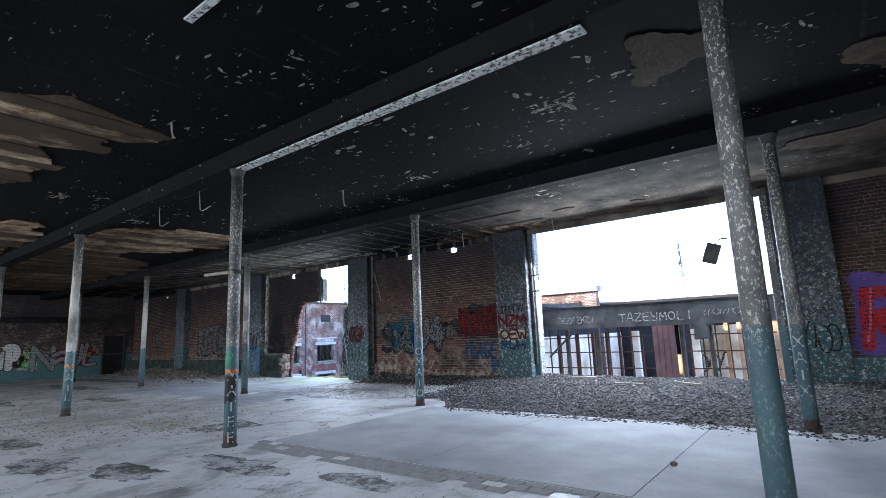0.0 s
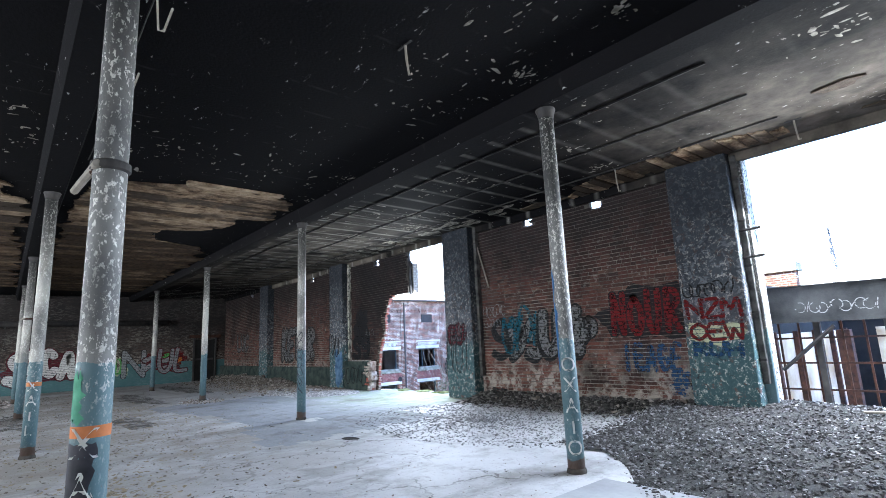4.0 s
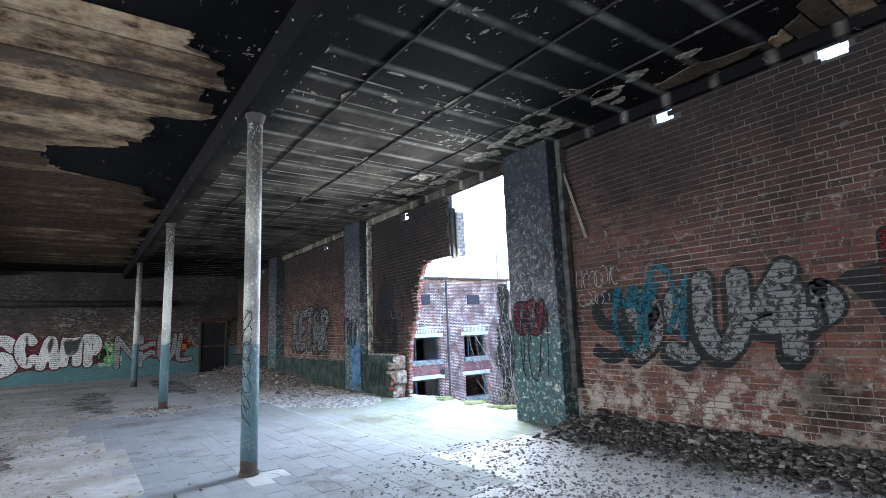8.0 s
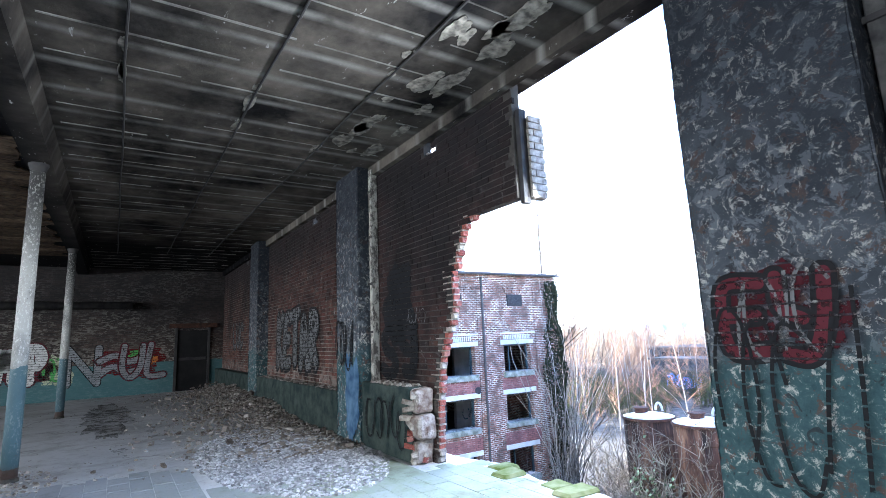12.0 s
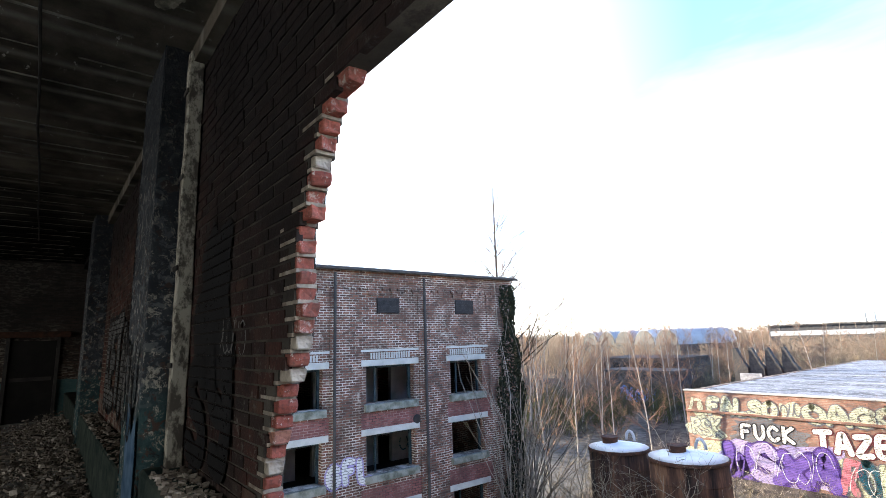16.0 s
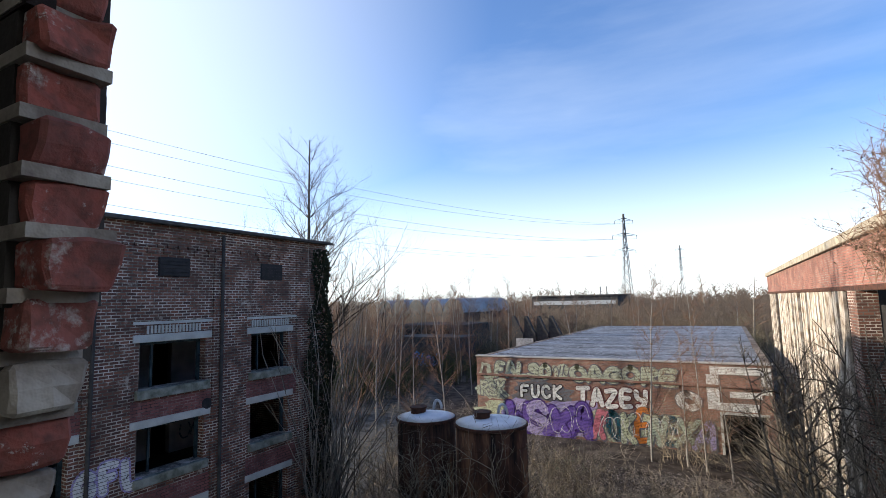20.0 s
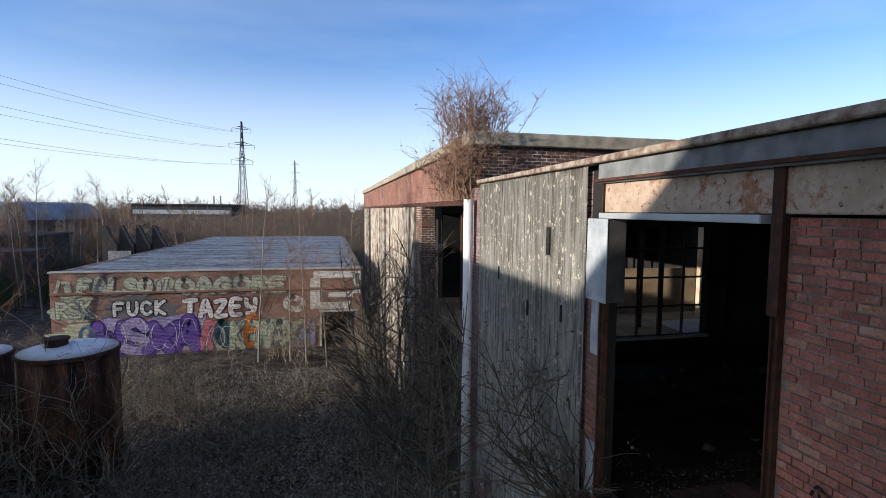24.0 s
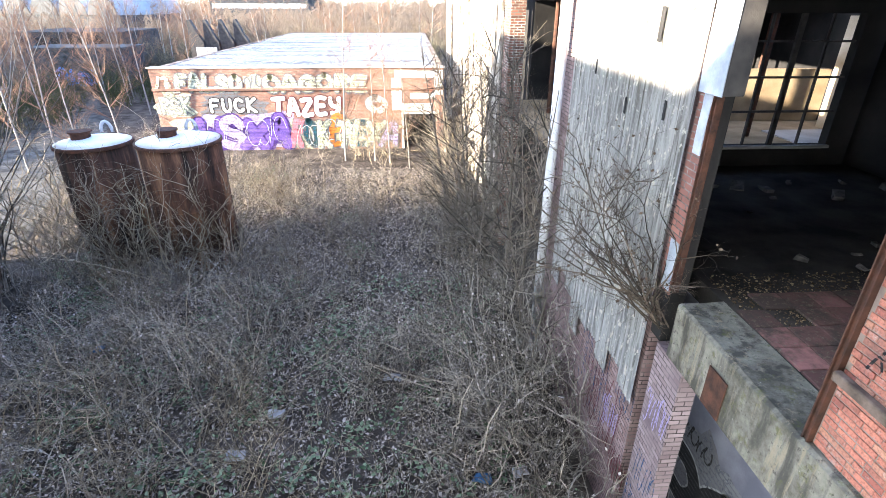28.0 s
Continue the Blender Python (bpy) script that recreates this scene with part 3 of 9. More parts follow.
structure("floor", prism([(END_X, SOUTH_Y), (EAST_X, SOUTH_Y), (EAST_X, WALL_OUT), (-14.3, WALL_OUT), (-14.6, 13.78), (-15.4, 13.62), (-16.1, 13.86),
                          (-16.9, 13.74), (-17.6, 13.92), (-18.3, 13.70), (-19.0, 13.66), (END_X, WALL_OUT)], "z", -0.32, 0.0),
          M_FLOOR, "grey worn concrete floor, damp-stained and dusty", "floor")
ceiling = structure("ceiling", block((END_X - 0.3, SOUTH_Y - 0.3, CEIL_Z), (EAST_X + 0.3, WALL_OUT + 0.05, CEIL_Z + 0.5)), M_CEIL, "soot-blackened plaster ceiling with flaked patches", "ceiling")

# main beams over the rows of columns
ROWS_Y = (4.45, 8.8)
BAYS_X = {4.45: (-0.74, -7.41, -14.2, -21.0, -27.6), 8.8: (-0.74, -7.51, -14.2, -21.1, -28.2)}
for yy in ROWS_Y + (0.1, -4.25):
    b = prism([(yy - 0.22, CEIL_Z + 0.02), (yy - 0.15, BEAM_Z), (yy + 0.15, BEAM_Z), (yy + 0.22, CEIL_Z + 0.02)], "x", END_X, EAST_X)
    structure("ceiling_beam", b, M_CEIL, "soot-black plastered ceiling beam", "beam")
structure("beam_edge", block((END_X, WALL_Y - 0.10, CEIL_Z - 0.16), (EAST_X, WALL_Y + 0.0, CEIL_Z + 0.02)), M_CEIL, "sooted edge beam along the wall", "beam")

# plain walls that close the hall
south = structure("wall_south", block((END_X - 0.3, SOUTH_Y - 0.3, 0), (EAST_X + 0.3, SOUTH_Y, CEIL_Z)), M_ENDWALL, "sooty brick wall", "wall")
structure("wall_east", block((EAST_X, SOUTH_Y, 0), (EAST_X + 0.3, WALL_OUT, CEIL_Z)), M_ENDWALL, "sooty brick wall", "wall")
end_wall = structure("wall_west", block((END_X - 0.3, SOUTH_Y, 0), (END_X, WALL_OUT, CEIL_Z)), M_ENDWALL, "sooty brick end wall with a blue painted lower part", "wall")

# unseen opaque window panels, added to back the south fill lamps
M_FILL_PANE = plain("opaque_fill_pane", (0.30, 0.31, 0.31), (0.42, 0.43, 0.43), 2, 0.6, 0.1)
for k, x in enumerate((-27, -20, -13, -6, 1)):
    w = structure(f"window_{k + 1}", block((x - 1.8, SOUTH_Y, 1.2), (x + 1.8, SOUTH_Y + 0.02, 3.6)), M_FILL_PANE, "added opaque window panel, unseen, behind a fill lamp", "window")
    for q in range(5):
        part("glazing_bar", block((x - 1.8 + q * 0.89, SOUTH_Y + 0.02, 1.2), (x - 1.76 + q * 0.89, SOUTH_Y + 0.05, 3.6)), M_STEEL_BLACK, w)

# the long wall with a big bay opening, a ragged hole and small vents under the ceiling
OPEN_L, OPEN_R = -7.05, -1.15
HOLE_R = -14.42
HOLE = [(-16.36, 4.4), (-16.36, 2.95), (-16.70, 2.97), (-17.05, 2.96), (-17.33, 2.91), (-17.40, 2.83), (-17.50, 2.62), (-17.57, 2.50), (-17.585, 2.40), (-17.69, 2.34), (-17.685, 2.1), (-17.665, 1.95), (-17.70, 1.82), (-17.75, 1.72), (-17.86, 1.60), (-17.94, 1.43), (-18.02, 1.24), (-18.10, 0.80), (-18.15, 0.0)]
VENTS = (-9.76, -11.62, -18.15, -22.9, -29.5)
VENT_W, VENT_Z0, VENT_Z1 = 0.29, 4.05, 4.22


def hole_left(z):
    """x of the ragged left edge of the hole at height z."""
    for (xa, za), (xb, zb) in zip(HOLE, HOLE[1:]):
        if zb <= z <= za and za > zb:
            return xa + (xb - xa) * (za - z) / (za - zb)
    return HOLE[0][0]


def in_wall(a, b, z):
    m = (a + b) / 2
    if OPEN_L - 0.02 < m < OPEN_R + 0.02:
        return False
    if m > hole_left(z) and m < HOLE_R:
        return False
    return not any(abs(m - v) < VENT_W / 2 and VENT_Z0 - 0.02 < z < VENT_Z1 + 0.02 for v in VENTS)


wall_north = thing("wall_north", "burnt red brick wall, sooty above and flaking below", "wall", kind="structure")
# wall core in pieces between the openings
verts, faces = [], []
Y0, Y1 = WALL_Y + 0.0, WALL_Y + 0.11
cuts = sorted([END_X] + [v + s * VENT_W / 2 for v in VENTS if v < -18.3 for s in (-1, 1)] + [-18.3])


def core(x0, x1, z0=0.0, z1=CEIL_Z):
    box_data((x0, Y0, z0), (x1, Y1, z1), verts, faces)


def cored(x0, x1):
    """A run of wall from x0 to x1, pierced by its vents."""
    x = x0
    for v in sorted(v for v in VENTS if x0 < v < x1):
        core(x, v - VENT_W / 2)
        core(v - VENT_W / 2, v + VENT_W / 2, 0, VENT_Z0)
        core(v - VENT_W / 2, v + VENT_W / 2, VENT_Z1, CEIL_Z)
        x = v + VENT_W / 2
    core(x, x1)


cored(END_X, -18.32)
cored(HOLE_R, OPEN_L)
core(OPEN_R, EAST_X)
# stepped core behind the ragged edge
z = 0.0
while z < CEIL_Z - 0.01:
    z2 = min(z + 0.076, CEIL_Z)
    xr = min(hole_left(z), hole_left(z2)) - 0.075
    if -18.30 < -18.15 < xr + 2 and VENT_Z0 - 0.03 < z < VENT_Z1 - 0.02:
        core(-18.32, -18.15 - VENT_W / 2, z, z2)
        core(-18.15 + VENT_W / 2, xr, z, z2)
    else:
        core(-18.32, xr, z, z2)
    z = z2
link("wall_core", mesh_of("wall_core", verts, faces, M_MORTAR_DARK), wall_north)
places = brick_rows(END_X + 0.01, -1.15, 0.0, CEIL_Z, lambda a, b, z: in_wall(a, b, z) and b < hole_left(z) - 0.035 or (a > HOLE_R and in_wall(a, b, z)), rng)
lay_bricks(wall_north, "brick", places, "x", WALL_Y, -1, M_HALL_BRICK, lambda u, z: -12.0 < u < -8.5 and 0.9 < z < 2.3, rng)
places = brick_rows(OPEN_R, 2.5, 0.0, CEIL_Z, lambda a, b, z: True, rng)
lay_bricks(wall_north, "brick", places, "x", WALL_Y, -1, M_HALL_BRICK, lambda u, z: False, rng)

# torn edge of the hole: whole and broken bricks through the wall's thickness
row, z = 0, 0.02
edge_shapes = []
for k in range(7):
    bm = block((-0.11, -0.042, 0), (0.10, 0.046, BRICK_H), 0.006)
    bmesh.ops.subdivide_edges(bm, edges=bm.edges[:], cuts=1, use_grid_fill=True)
    for v in bm.verts:
        if v.co.x > 0.03:
            w = noise.noise_vector(v.co * 16 + Vector((k * 3.7, 0, 0)))
            v.co += Vector((w.x * 0.03, w.y * 0.008, w.z * 0.007))
    me = bpy.data.meshes.new("edge_brick")
    bm.to_mesh(me)
    bm.free()
    me.materials.append(M_EDGE_MORTAR if k == 5 else M_EDGE_BRICK)
    edge_shapes.append(me)
verts, faces = [], []
while z < 2.93:
    x = hole_left(z + 0.03)
    box_data((x - 0.26, WALL_Y - 0.004, z + BRICK_H - 0.002), (x - 0.043 + rng.uniform(-0.022, 0.016), WALL_Y + 0.097, z + BRICK_H + JOINT + 0.003), verts, faces)
    for k in range(1):
        y = WALL_Y + 0.05
        ob = link("edge_brick", rng.choice(edge_shapes), wall_north)
        ob.location = (x - 0.135 + rng.uniform(-0.025, 0.015) + (0.012 if row % 2 else -0.012), y, z)
        ob.rotation_euler = (0, 0, rng.uniform(-0.06, 0.06))
    z += BRICK_H + JOINT
    row += 1
link("mortar_bed", mesh_of("mortar_bed", verts, faces, M_EDGE_MORTAR), wall_north)


def pier(x0, x1, name):
    """A painted brick pier standing proud of the wall."""
    p = thing(name, "painted brick wall pier, blue flaking paint below and soot above", "pier", kind="structure")
    part("pier_core", block((x0 + 0.03, PIER_Y + 0.03, 0), (x1 - 0.03, WALL_OUT - 0.02, CEIL_Z)), M_MORTAR_DARK, p)
    for side, u0, u1 in (("front", x0, x1), ("left", PIER_Y, WALL_OUT - 0.01), ("right", PIER_Y, WALL_OUT - 0.01)):
        verts, faces = [], []
        nu, nz = 26, 110
        for j in range(nz + 1):
            z = CEIL_Z * j / nz
            for i in range(nu + 1):
                u = u0 + (u1 - u0) * i / nu
                q = Vector((u * 4, z * 4, x0 + len(side)))
                edge = 0.0 if 0 < i < nu else 0.008 + 0.008 * noise.noise(q * 3)
                d = 0.010 + 0.011 * noise.noise(q) + 0.007 * noise.noise(q * 3.1) - edge - (0.004 if z % 0.075 < 0.012 else 0)
                d = min(max(d, -0.004), 0.022)
                verts.append({"front": (u, PIER_Y - d + 0.012, z), "left": (x0 - d + 0.012, u, z), "right": (x1 + d - 0.012, u, z)}[side])
        for j in range(nz):
            for i in range(nu):
                k = j * (nu + 1) + i
                f = (k, k + 1, k + nu + 2, k + nu + 1)
                faces.append(f if side != "left" else f[::-1])
        smooth(link("paint_coat", mesh_of("paint_coat", verts, faces, M_PIER_BRICK), p))
    return p


PIERS = ((-1.15, -0.15), (-8.08, -7.05), (-14.42, -13.4), (-20.9, -19.95), (-27.7, -26.75))
for k, (a, b) in enumerate(PIERS):
    pier(a, b, f"pier_{k + 1}")


# ---- iron columns ----
M_COLLAR = plain("grimy_iron_collar", (0.03, 0.028, 0.026), (0.075, 0.066, 0.058), 9, 0.85, 0.5)


def column(x, y):
    c = thing("iron_column", "round iron column, flaking grey paint above blue, rusty foot", "column", (x, y, 0), "columns of the hall")
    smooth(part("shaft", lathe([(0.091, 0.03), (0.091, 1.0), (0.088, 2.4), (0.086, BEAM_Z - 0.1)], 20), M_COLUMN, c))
    part("base_collar", lathe([(0.106, 0.0), (0.104, 0.03), (0.093, 0.05)], 20), M_COLLAR, c, "dirty base collar")
    part("cap", lathe([(0.088, BEAM_Z - 0.12), (0.105, BEAM_Z - 0.05), (0.118, BEAM_Z - 0.02), (0.118, BEAM_Z)], 20), M_STEEL_BLACK, c, "sooty column cap")
    if (x, y) == (-7.41, 4.45):
        part("pipe_clamp", lathe([(0.092, 2.48), (0.104, 2.49), (0.104, 2.53), (0.092, 2.54)], 20), M_STEEL_BLACK, c)
    return c


for yy in ROWS_Y:
    for xx in BAYS_X[yy]:
        column(xx, yy)

# ---- the yard ----
structure("ground", prism([(-700, 13.7), (500, 13.7), (500, 900), (-700, 900)], "z", GROUND_Z - 0.5, GROUND_Z), plain("leaf_litter_soil", (0.03, 0.024, 0.021), (0.105, 0.088, 0.077), 1.4, 0.95, 0.6, dist=0.05), "dark soil with leaf litter and brambles", "ground")

# ---- the three-storey building across the yard ----
FX, F_Y0, F_Y1, F_TOP = -29.2, 13.7, 26.55, 4.0
M_SLATE = plain("dark_tarred_roof", (0.04, 0.04, 0.043), (0.08, 0.078, 0.076), 3, 0.8, 0.3)
M_LOUVRE = plain("black_vent_panel", (0.02, 0.02, 0.022), (0.035, 0.034, 0.036), 6, 0.6, 0.2)
M_TEALWOOD = plain("teal_painted_frame", (0.012, 0.02, 0.025), (0.035, 0.06, 0.072), 5, 0.7, 0.3)
M_SILL = plain("mossy_sill_concrete", (0.10, 0.11, 0.085), (0.27, 0.28, 0.25), 4, 0.9, 0.4)
WIN_W, WIN_H = 1.75, 1.15
WIN_Y = (14.9, 18.0 - 0.1, 21.05, 24.15)       # middles of the window bays
WIN_ROWS = (0.0, -2.0, -4.15)                  # sills
facade = thing("brick_factory_building", "three-storey red brick factory with broken windows and tarred roof edge", "building")
verts, faces = [], []


def wall_with_windows(x0, x1, y0, y1, z0, z1, holes, verts, faces):
    """A wall slab along y, pierced by (y0, y1, z0, z1) holes that do not overlap."""
    ys = sorted({y0, y1, *(h[0] for h in holes), *(h[1] for h in holes)})
    zs = sorted({z0, z1, *(h[2] for h in holes), *(h[3] for h in holes)})
    for a, b in zip(ys, ys[1:]):
        runs = []
        for c, d in zip(zs, zs[1:]):
            m, n = (a + b) / 2, (c + d) / 2
            if not any(h[0] < m < h[1] and h[2] < n < h[3] for h in holes):
                if runs and runs[-1][1] == c:
                    runs[-1][1] = d
                else:
                    runs.append([c, d])
        for c, d in runs:
            box_data((x0, a, c), (x1, b, d), verts, faces)


holes = []
for r in WIN_ROWS:
    for m in WIN_Y:
        w = WIN_W if m < 24 else 1.45
        holes.append((m - w / 2, m + w / 2, r, r + WIN_H - 0.05))
wall_with_windows(FX - 0.4, FX, F_Y0, F_Y1, GROUND_Z, F_TOP, holes, verts, faces)
for k in range(0, len(verts), 8):
    link("wall_panel", mesh_of("wall_panel", verts[k:k + 8], [tuple(i - k for i in f) for f in faces[k // 8 * 6:k // 8 * 6 + 6]], M_FACADE), facade)
# south end wall, out of view, added to stop low sun leaking through
part("wall", block((FX - 8.0, F_Y0 - 0.0, GROUND_Z), (FX - 0.4, F_Y0 + 0.3, F_TOP)), M_FACADE, facade)
part("wall", block((FX - 8.0, F_Y1 - 0.4, GROUND_Z), (FX - 0.4, F_Y1, F_TOP)), M_FACADE, facade)
part("wall", block((FX - 8.4, F_Y0, GROUND_Z), (FX - 8.0, F_Y1, F_TOP)), M_FACADE, facade)
part("roof", block((FX - 8.6, F_Y0, F_TOP), (FX + 0.16, F_Y1 + 0.16, F_TOP + 0.10), 0.02), M_SLATE, facade, "black tarred flat roof")
part("gutter", block((FX + 0.16, F_Y0, F_TOP - 0.02), (FX + 0.25, F_Y1 + 0.2, F_TOP + 0.07), 0.02), M_STEEL_BLACK, facade)
for r in (-0.55, -2.6, -4.7):
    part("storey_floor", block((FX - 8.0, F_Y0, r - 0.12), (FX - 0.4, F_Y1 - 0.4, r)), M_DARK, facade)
for k, (a, b, c, d) in enumerate(holes):
    if c < -4:
        sill_z = c
    w = part("window", block((FX - 0.30, a, d - 0.07), (FX - 0.22, b, d)), M_TEALWOOD, facade, "broken window with a rotten teal frame")
    part("frame", block((FX - 0.30, a, c), (FX - 0.22, a + 0.07, d - 0.07)), M_TEALWOOD, w)
    part("frame", block((FX - 0.30, b - 0.07, c), (FX - 0.22, b, d - 0.07)), M_TEALWOOD, w)
    if k % 3 != 1:
        part("mullion", block((FX - 0.29, a + 0.42, c), (FX - 0.24, a + 0.47, d - 0.07)), M_TEALWOOD, w)
    part("lintel", block((FX - 0.2, a - 0.18, d + 0.004), (FX + 0.035, b + 0.18, d + 0.19), 0.012), M_STONE, w, "pale concrete lintel")
    part("sill", block((FX - 0.1, a - 0.08, c - 0.22), (FX + 0.13, b + 0.08, c - 0.005), 0.015), M_SILL, w, "mossy concrete sill")
for m in (17.75, 20.98, 24.15, 14.7):
    v = part("vent_panel", block((FX - 0.05, m - 0.42, 2.70), (FX + 0.03, m + 0.42, 3.19), 0.01), M_LOUVRE, facade, "black louvred vent panel")
    for q in range(5):
        part("slat", block((FX + 0.03, m - 0.40, 2.73 + q * 0.09), (FX + 0.05, m + 0.40, 2.79 + q * 0.09)), M_LOUVRE, v)
# red painted bands under the sills, inner walls with tags, small round vents
M_REDBAND = course_material("faded_red_painted_brick", ((0.15, 0.06, 0.056), (0.21, 0.09, 0.082)), (0.27, 0.18, 0.165), size=(0.215, 0.074), joint=0.009, stain=(0.07, 0.042, 0.04))
for m in WIN_Y:
    for zz in (-0.86, -2.98):
        part("painted_band", block((FX, m - 1.15, zz + 0.02), (FX + 0.006, m + 1.15, zz + 0.60)), M_REDBAND, facade, "faded red painted brick band")
M_INNER = plain("grimy_inner_plaster", (0.20, 0.21, 0.21), (0.34, 0.35, 0.35), 1.2, 0.95, 0.3)
for a, b in ((14.0, 16.3), (16.8, 19.4), (20.0, 22.6), (23.2, 26.0)):
    for zz in (-0.55, -2.6, -4.7):
        part("inner_wall", block((FX - 3.6, a, zz), (FX - 3.4, b, zz + 1.75)), M_INNER, facade)
for y, zz in ((22.0, -0.62), (24.9 - 2.35, -0.75), (19.6, -0.6)):
    part("pipe_hole", lathe([(0.02, 0.0), (0.15, 0.0), (0.15, 0.03), (0.11, 0.04)], 14), M_LOUVRE, facade).matrix_basis = pose(FX + 0.002, y, zz, 0, 90, 0)
# flat pilasters, corbel table and soldier courses
for a, b in ((15.97, 16.83), (18.97, 19.98), (22.12, 23.23), (25.2, 26.5)):
    part("pilaster", block((FX, a, GROUND_Z), (FX + 0.045, b, 3.40)), M_FACADE, facade)
for q in range(30):
    part("corbel", block((FX + 0.002, F_Y0 + 0.25 + q * 0.42, 3.26), (FX + 0.06, F_Y0 + 0.46 + q * 0.42, 3.40)), M_FACADE, facade)
for y in (16.1, 19.1, 22.35):
    part("downpipe", tube([(FX + 0.10, y, GROUND_Z), (FX + 0.10, y, F_TOP - 0.1)], 0.045, 8), M_STEEL_BLACK, facade, "rusty downpipe")
for q in range(46):
    y = F_Y0 + 0.2 + q * 0.275
    part("corbel", block((FX, y, 3.42), (FX + 0.05, y + 0.14, 3.50)), M_FACADE, facade)
part("cornice_band", block((FX, F_Y0, 3.70), (FX + 0.05, F_Y1, 3.86)), M_FACADE, facade)
for m in WIN_Y:
    for q in range(16):
        y = m - 0.72 + q * 0.092
        part("soldier_brick", block((FX, y, 1.31), (FX + 0.02, y + 0.052, 1.50)), M_STONE, facade)
    part("band_stone", block((FX, m - 1.1, 1.53), (FX + 0.03, m + 1.1, 1.60)), M_STONE, facade)

# ---- the wing: steel frame, brick infill, corrugated cladding ----
WX, W_FLOOR, W_ROOF = -14.1, -1.33, 2.38


def sheet_material():
    n = Nodes("weathered_corrugated_sheet")
    z = n.xyz(n.pos)[2]
    st = n.noise(3.0, 6, stretch=(5, 5, 0.35), rough=0.65)
    g = n.noise(14, 7, rough=0.72, stretch=(1, 1, 0.6))
    c = n.mix(n.step(st, 0.34, 0.62), (0.17, 0.168, 0.16), (0.53, 0.525, 0.505))
    grime = n.step(n.math("ADD", z, n.math("MULTIPLY", n.noise(1.1, 4), 1.6)), 0.6, 1.9, 0.0, 0.75)
    c = n.mix(n.math("MULTIPLY", grime, n.step(st, 0.25, 0.55, 1.0, 0.55)), c, (0.14, 0.122, 0.092))
    c = n.mix(n.step(g, 0.57, 0.61), c, (0.66, 0.62, 0.54))
    c = n.mix(n.step(n.noise(9, 5, stretch=(4, 4, 0.12)), 0.42, 0.34, 0, 0.75), c, (0.10, 0.09, 0.075))
    c = n.mix(n.step(g, 0.36, 0.31, 0, 0.8), c, (0.07, 0.062, 0.05))
    return n.done(c, 0.8, g, 0.3, 0.006)


M_CORR = sheet_material()


def mossy_edge():
    """Old concrete with black run-off stains, lichen and moss."""
    n = Nodes("mossy_concrete_edge")
    f, g, h = n.noise(2.6, 7, rough=0.7), n.noise(22, 6, rough=0.7), n.noise(6, 6, rough=0.7)
    c = n.mix(n.step(f, 0.35, 0.65), (0.07, 0.066, 0.052), (0.22, 0.21, 0.175))
    c = n.mix(n.step(n.noise(3, 6, stretch=(2, 2, 0.4)), 0.5, 0.62, 0, 0.85), c, (0.05, 0.048, 0.042))
    c = n.mix(n.step(h, 0.56, 0.66, 0, 0.7), c, (0.085, 0.09, 0.035))
    c = n.mix(n.step(n.noise(4, 6, stretch=(2.5, 2.5, 0.25), rough=0.7), 0.56, 0.66, 0, 0.6), c, (0.26, 0.215, 0.15))
    c = n.mix(n.step(g, 0.66, 0.72, 0, 0.7), c, (0.40, 0.385, 0.34))
    c = n.mix(n.step(g, 0.42, 0.36, 0, 0.8), c, (0.06, 0.055, 0.05))
    return n.done(c, 0.95, n.math("ADD", g, n.math("MULTIPLY", h, 2)), 0.7, 0.02)



def rusty_cream():
    n = Nodes("flaking_cream_steel")
    f, g = n.noise(2.4, 7, rough=0.7), n.noise(17, 7, rough=0.75)
    c = n.mix(n.step(f, 0.35, 0.65), (0.30, 0.215, 0.155), (0.50, 0.42, 0.35))
    c = n.mix(n.step(n.math("ADD", f, n.math("MULTIPLY", g, 0.6)), 0.80, 0.94, 0, 0.85), c, (0.22, 0.085, 0.035))
    c = n.mix(n.step(g, 0.60, 0.64, 0, 0.9), c, (0.08, 0.04, 0.025))
    return n.done(c, 0.75, g, 0.3)


M_CREAM = rusty_cream()


def dirty_tile():
    n = Nodes("dirty_quarry_tile")
    f, g = n.noise(1.6, 6, rough=0.7), n.noise(20, 6, rough=0.75)
    c = n.mix(n.inf.outputs["Random"], (0.10, 0.055, 0.05), (0.27, 0.13, 0.12))
    c = n.mix(n.step(f, 0.40, 0.56, 0, 0.9), c, (0.06, 0.05, 0.042))
    c = n.mix(n.step(g, 0.55, 0.65, 0, 0.7), c, (0.16, 0.14, 0.10))
    return n.done(c, 0.85, g, 0.5)


M_TILE = dirty_tile()
M_WHITE_SHEET = plain("white_enamel_sheet", (0.26, 0.29, 0.32), (0.44, 0.47, 0.50), 4, 0.6, 0.2)
wing = thing("factory_wing", "low factory wing with a rusty steel frame and brick infill", "building")
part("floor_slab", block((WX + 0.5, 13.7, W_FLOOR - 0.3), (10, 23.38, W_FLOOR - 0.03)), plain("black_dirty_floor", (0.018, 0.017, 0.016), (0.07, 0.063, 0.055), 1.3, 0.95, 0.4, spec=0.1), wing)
part("slab_edge", block((WX - 0.05, 13.7, W_FLOOR - 0.72), (WX + 0.5, 17.86, W_FLOOR), 0.03, 0.012, 6), mossy_edge(), wing, "mossy concrete slab edge")
part("lower_floor", block((WX + 0.5, 13.7, GROUND_Z + 0.0), (10, 22.9, GROUND_Z + 0.1)), M_CONC, wing)
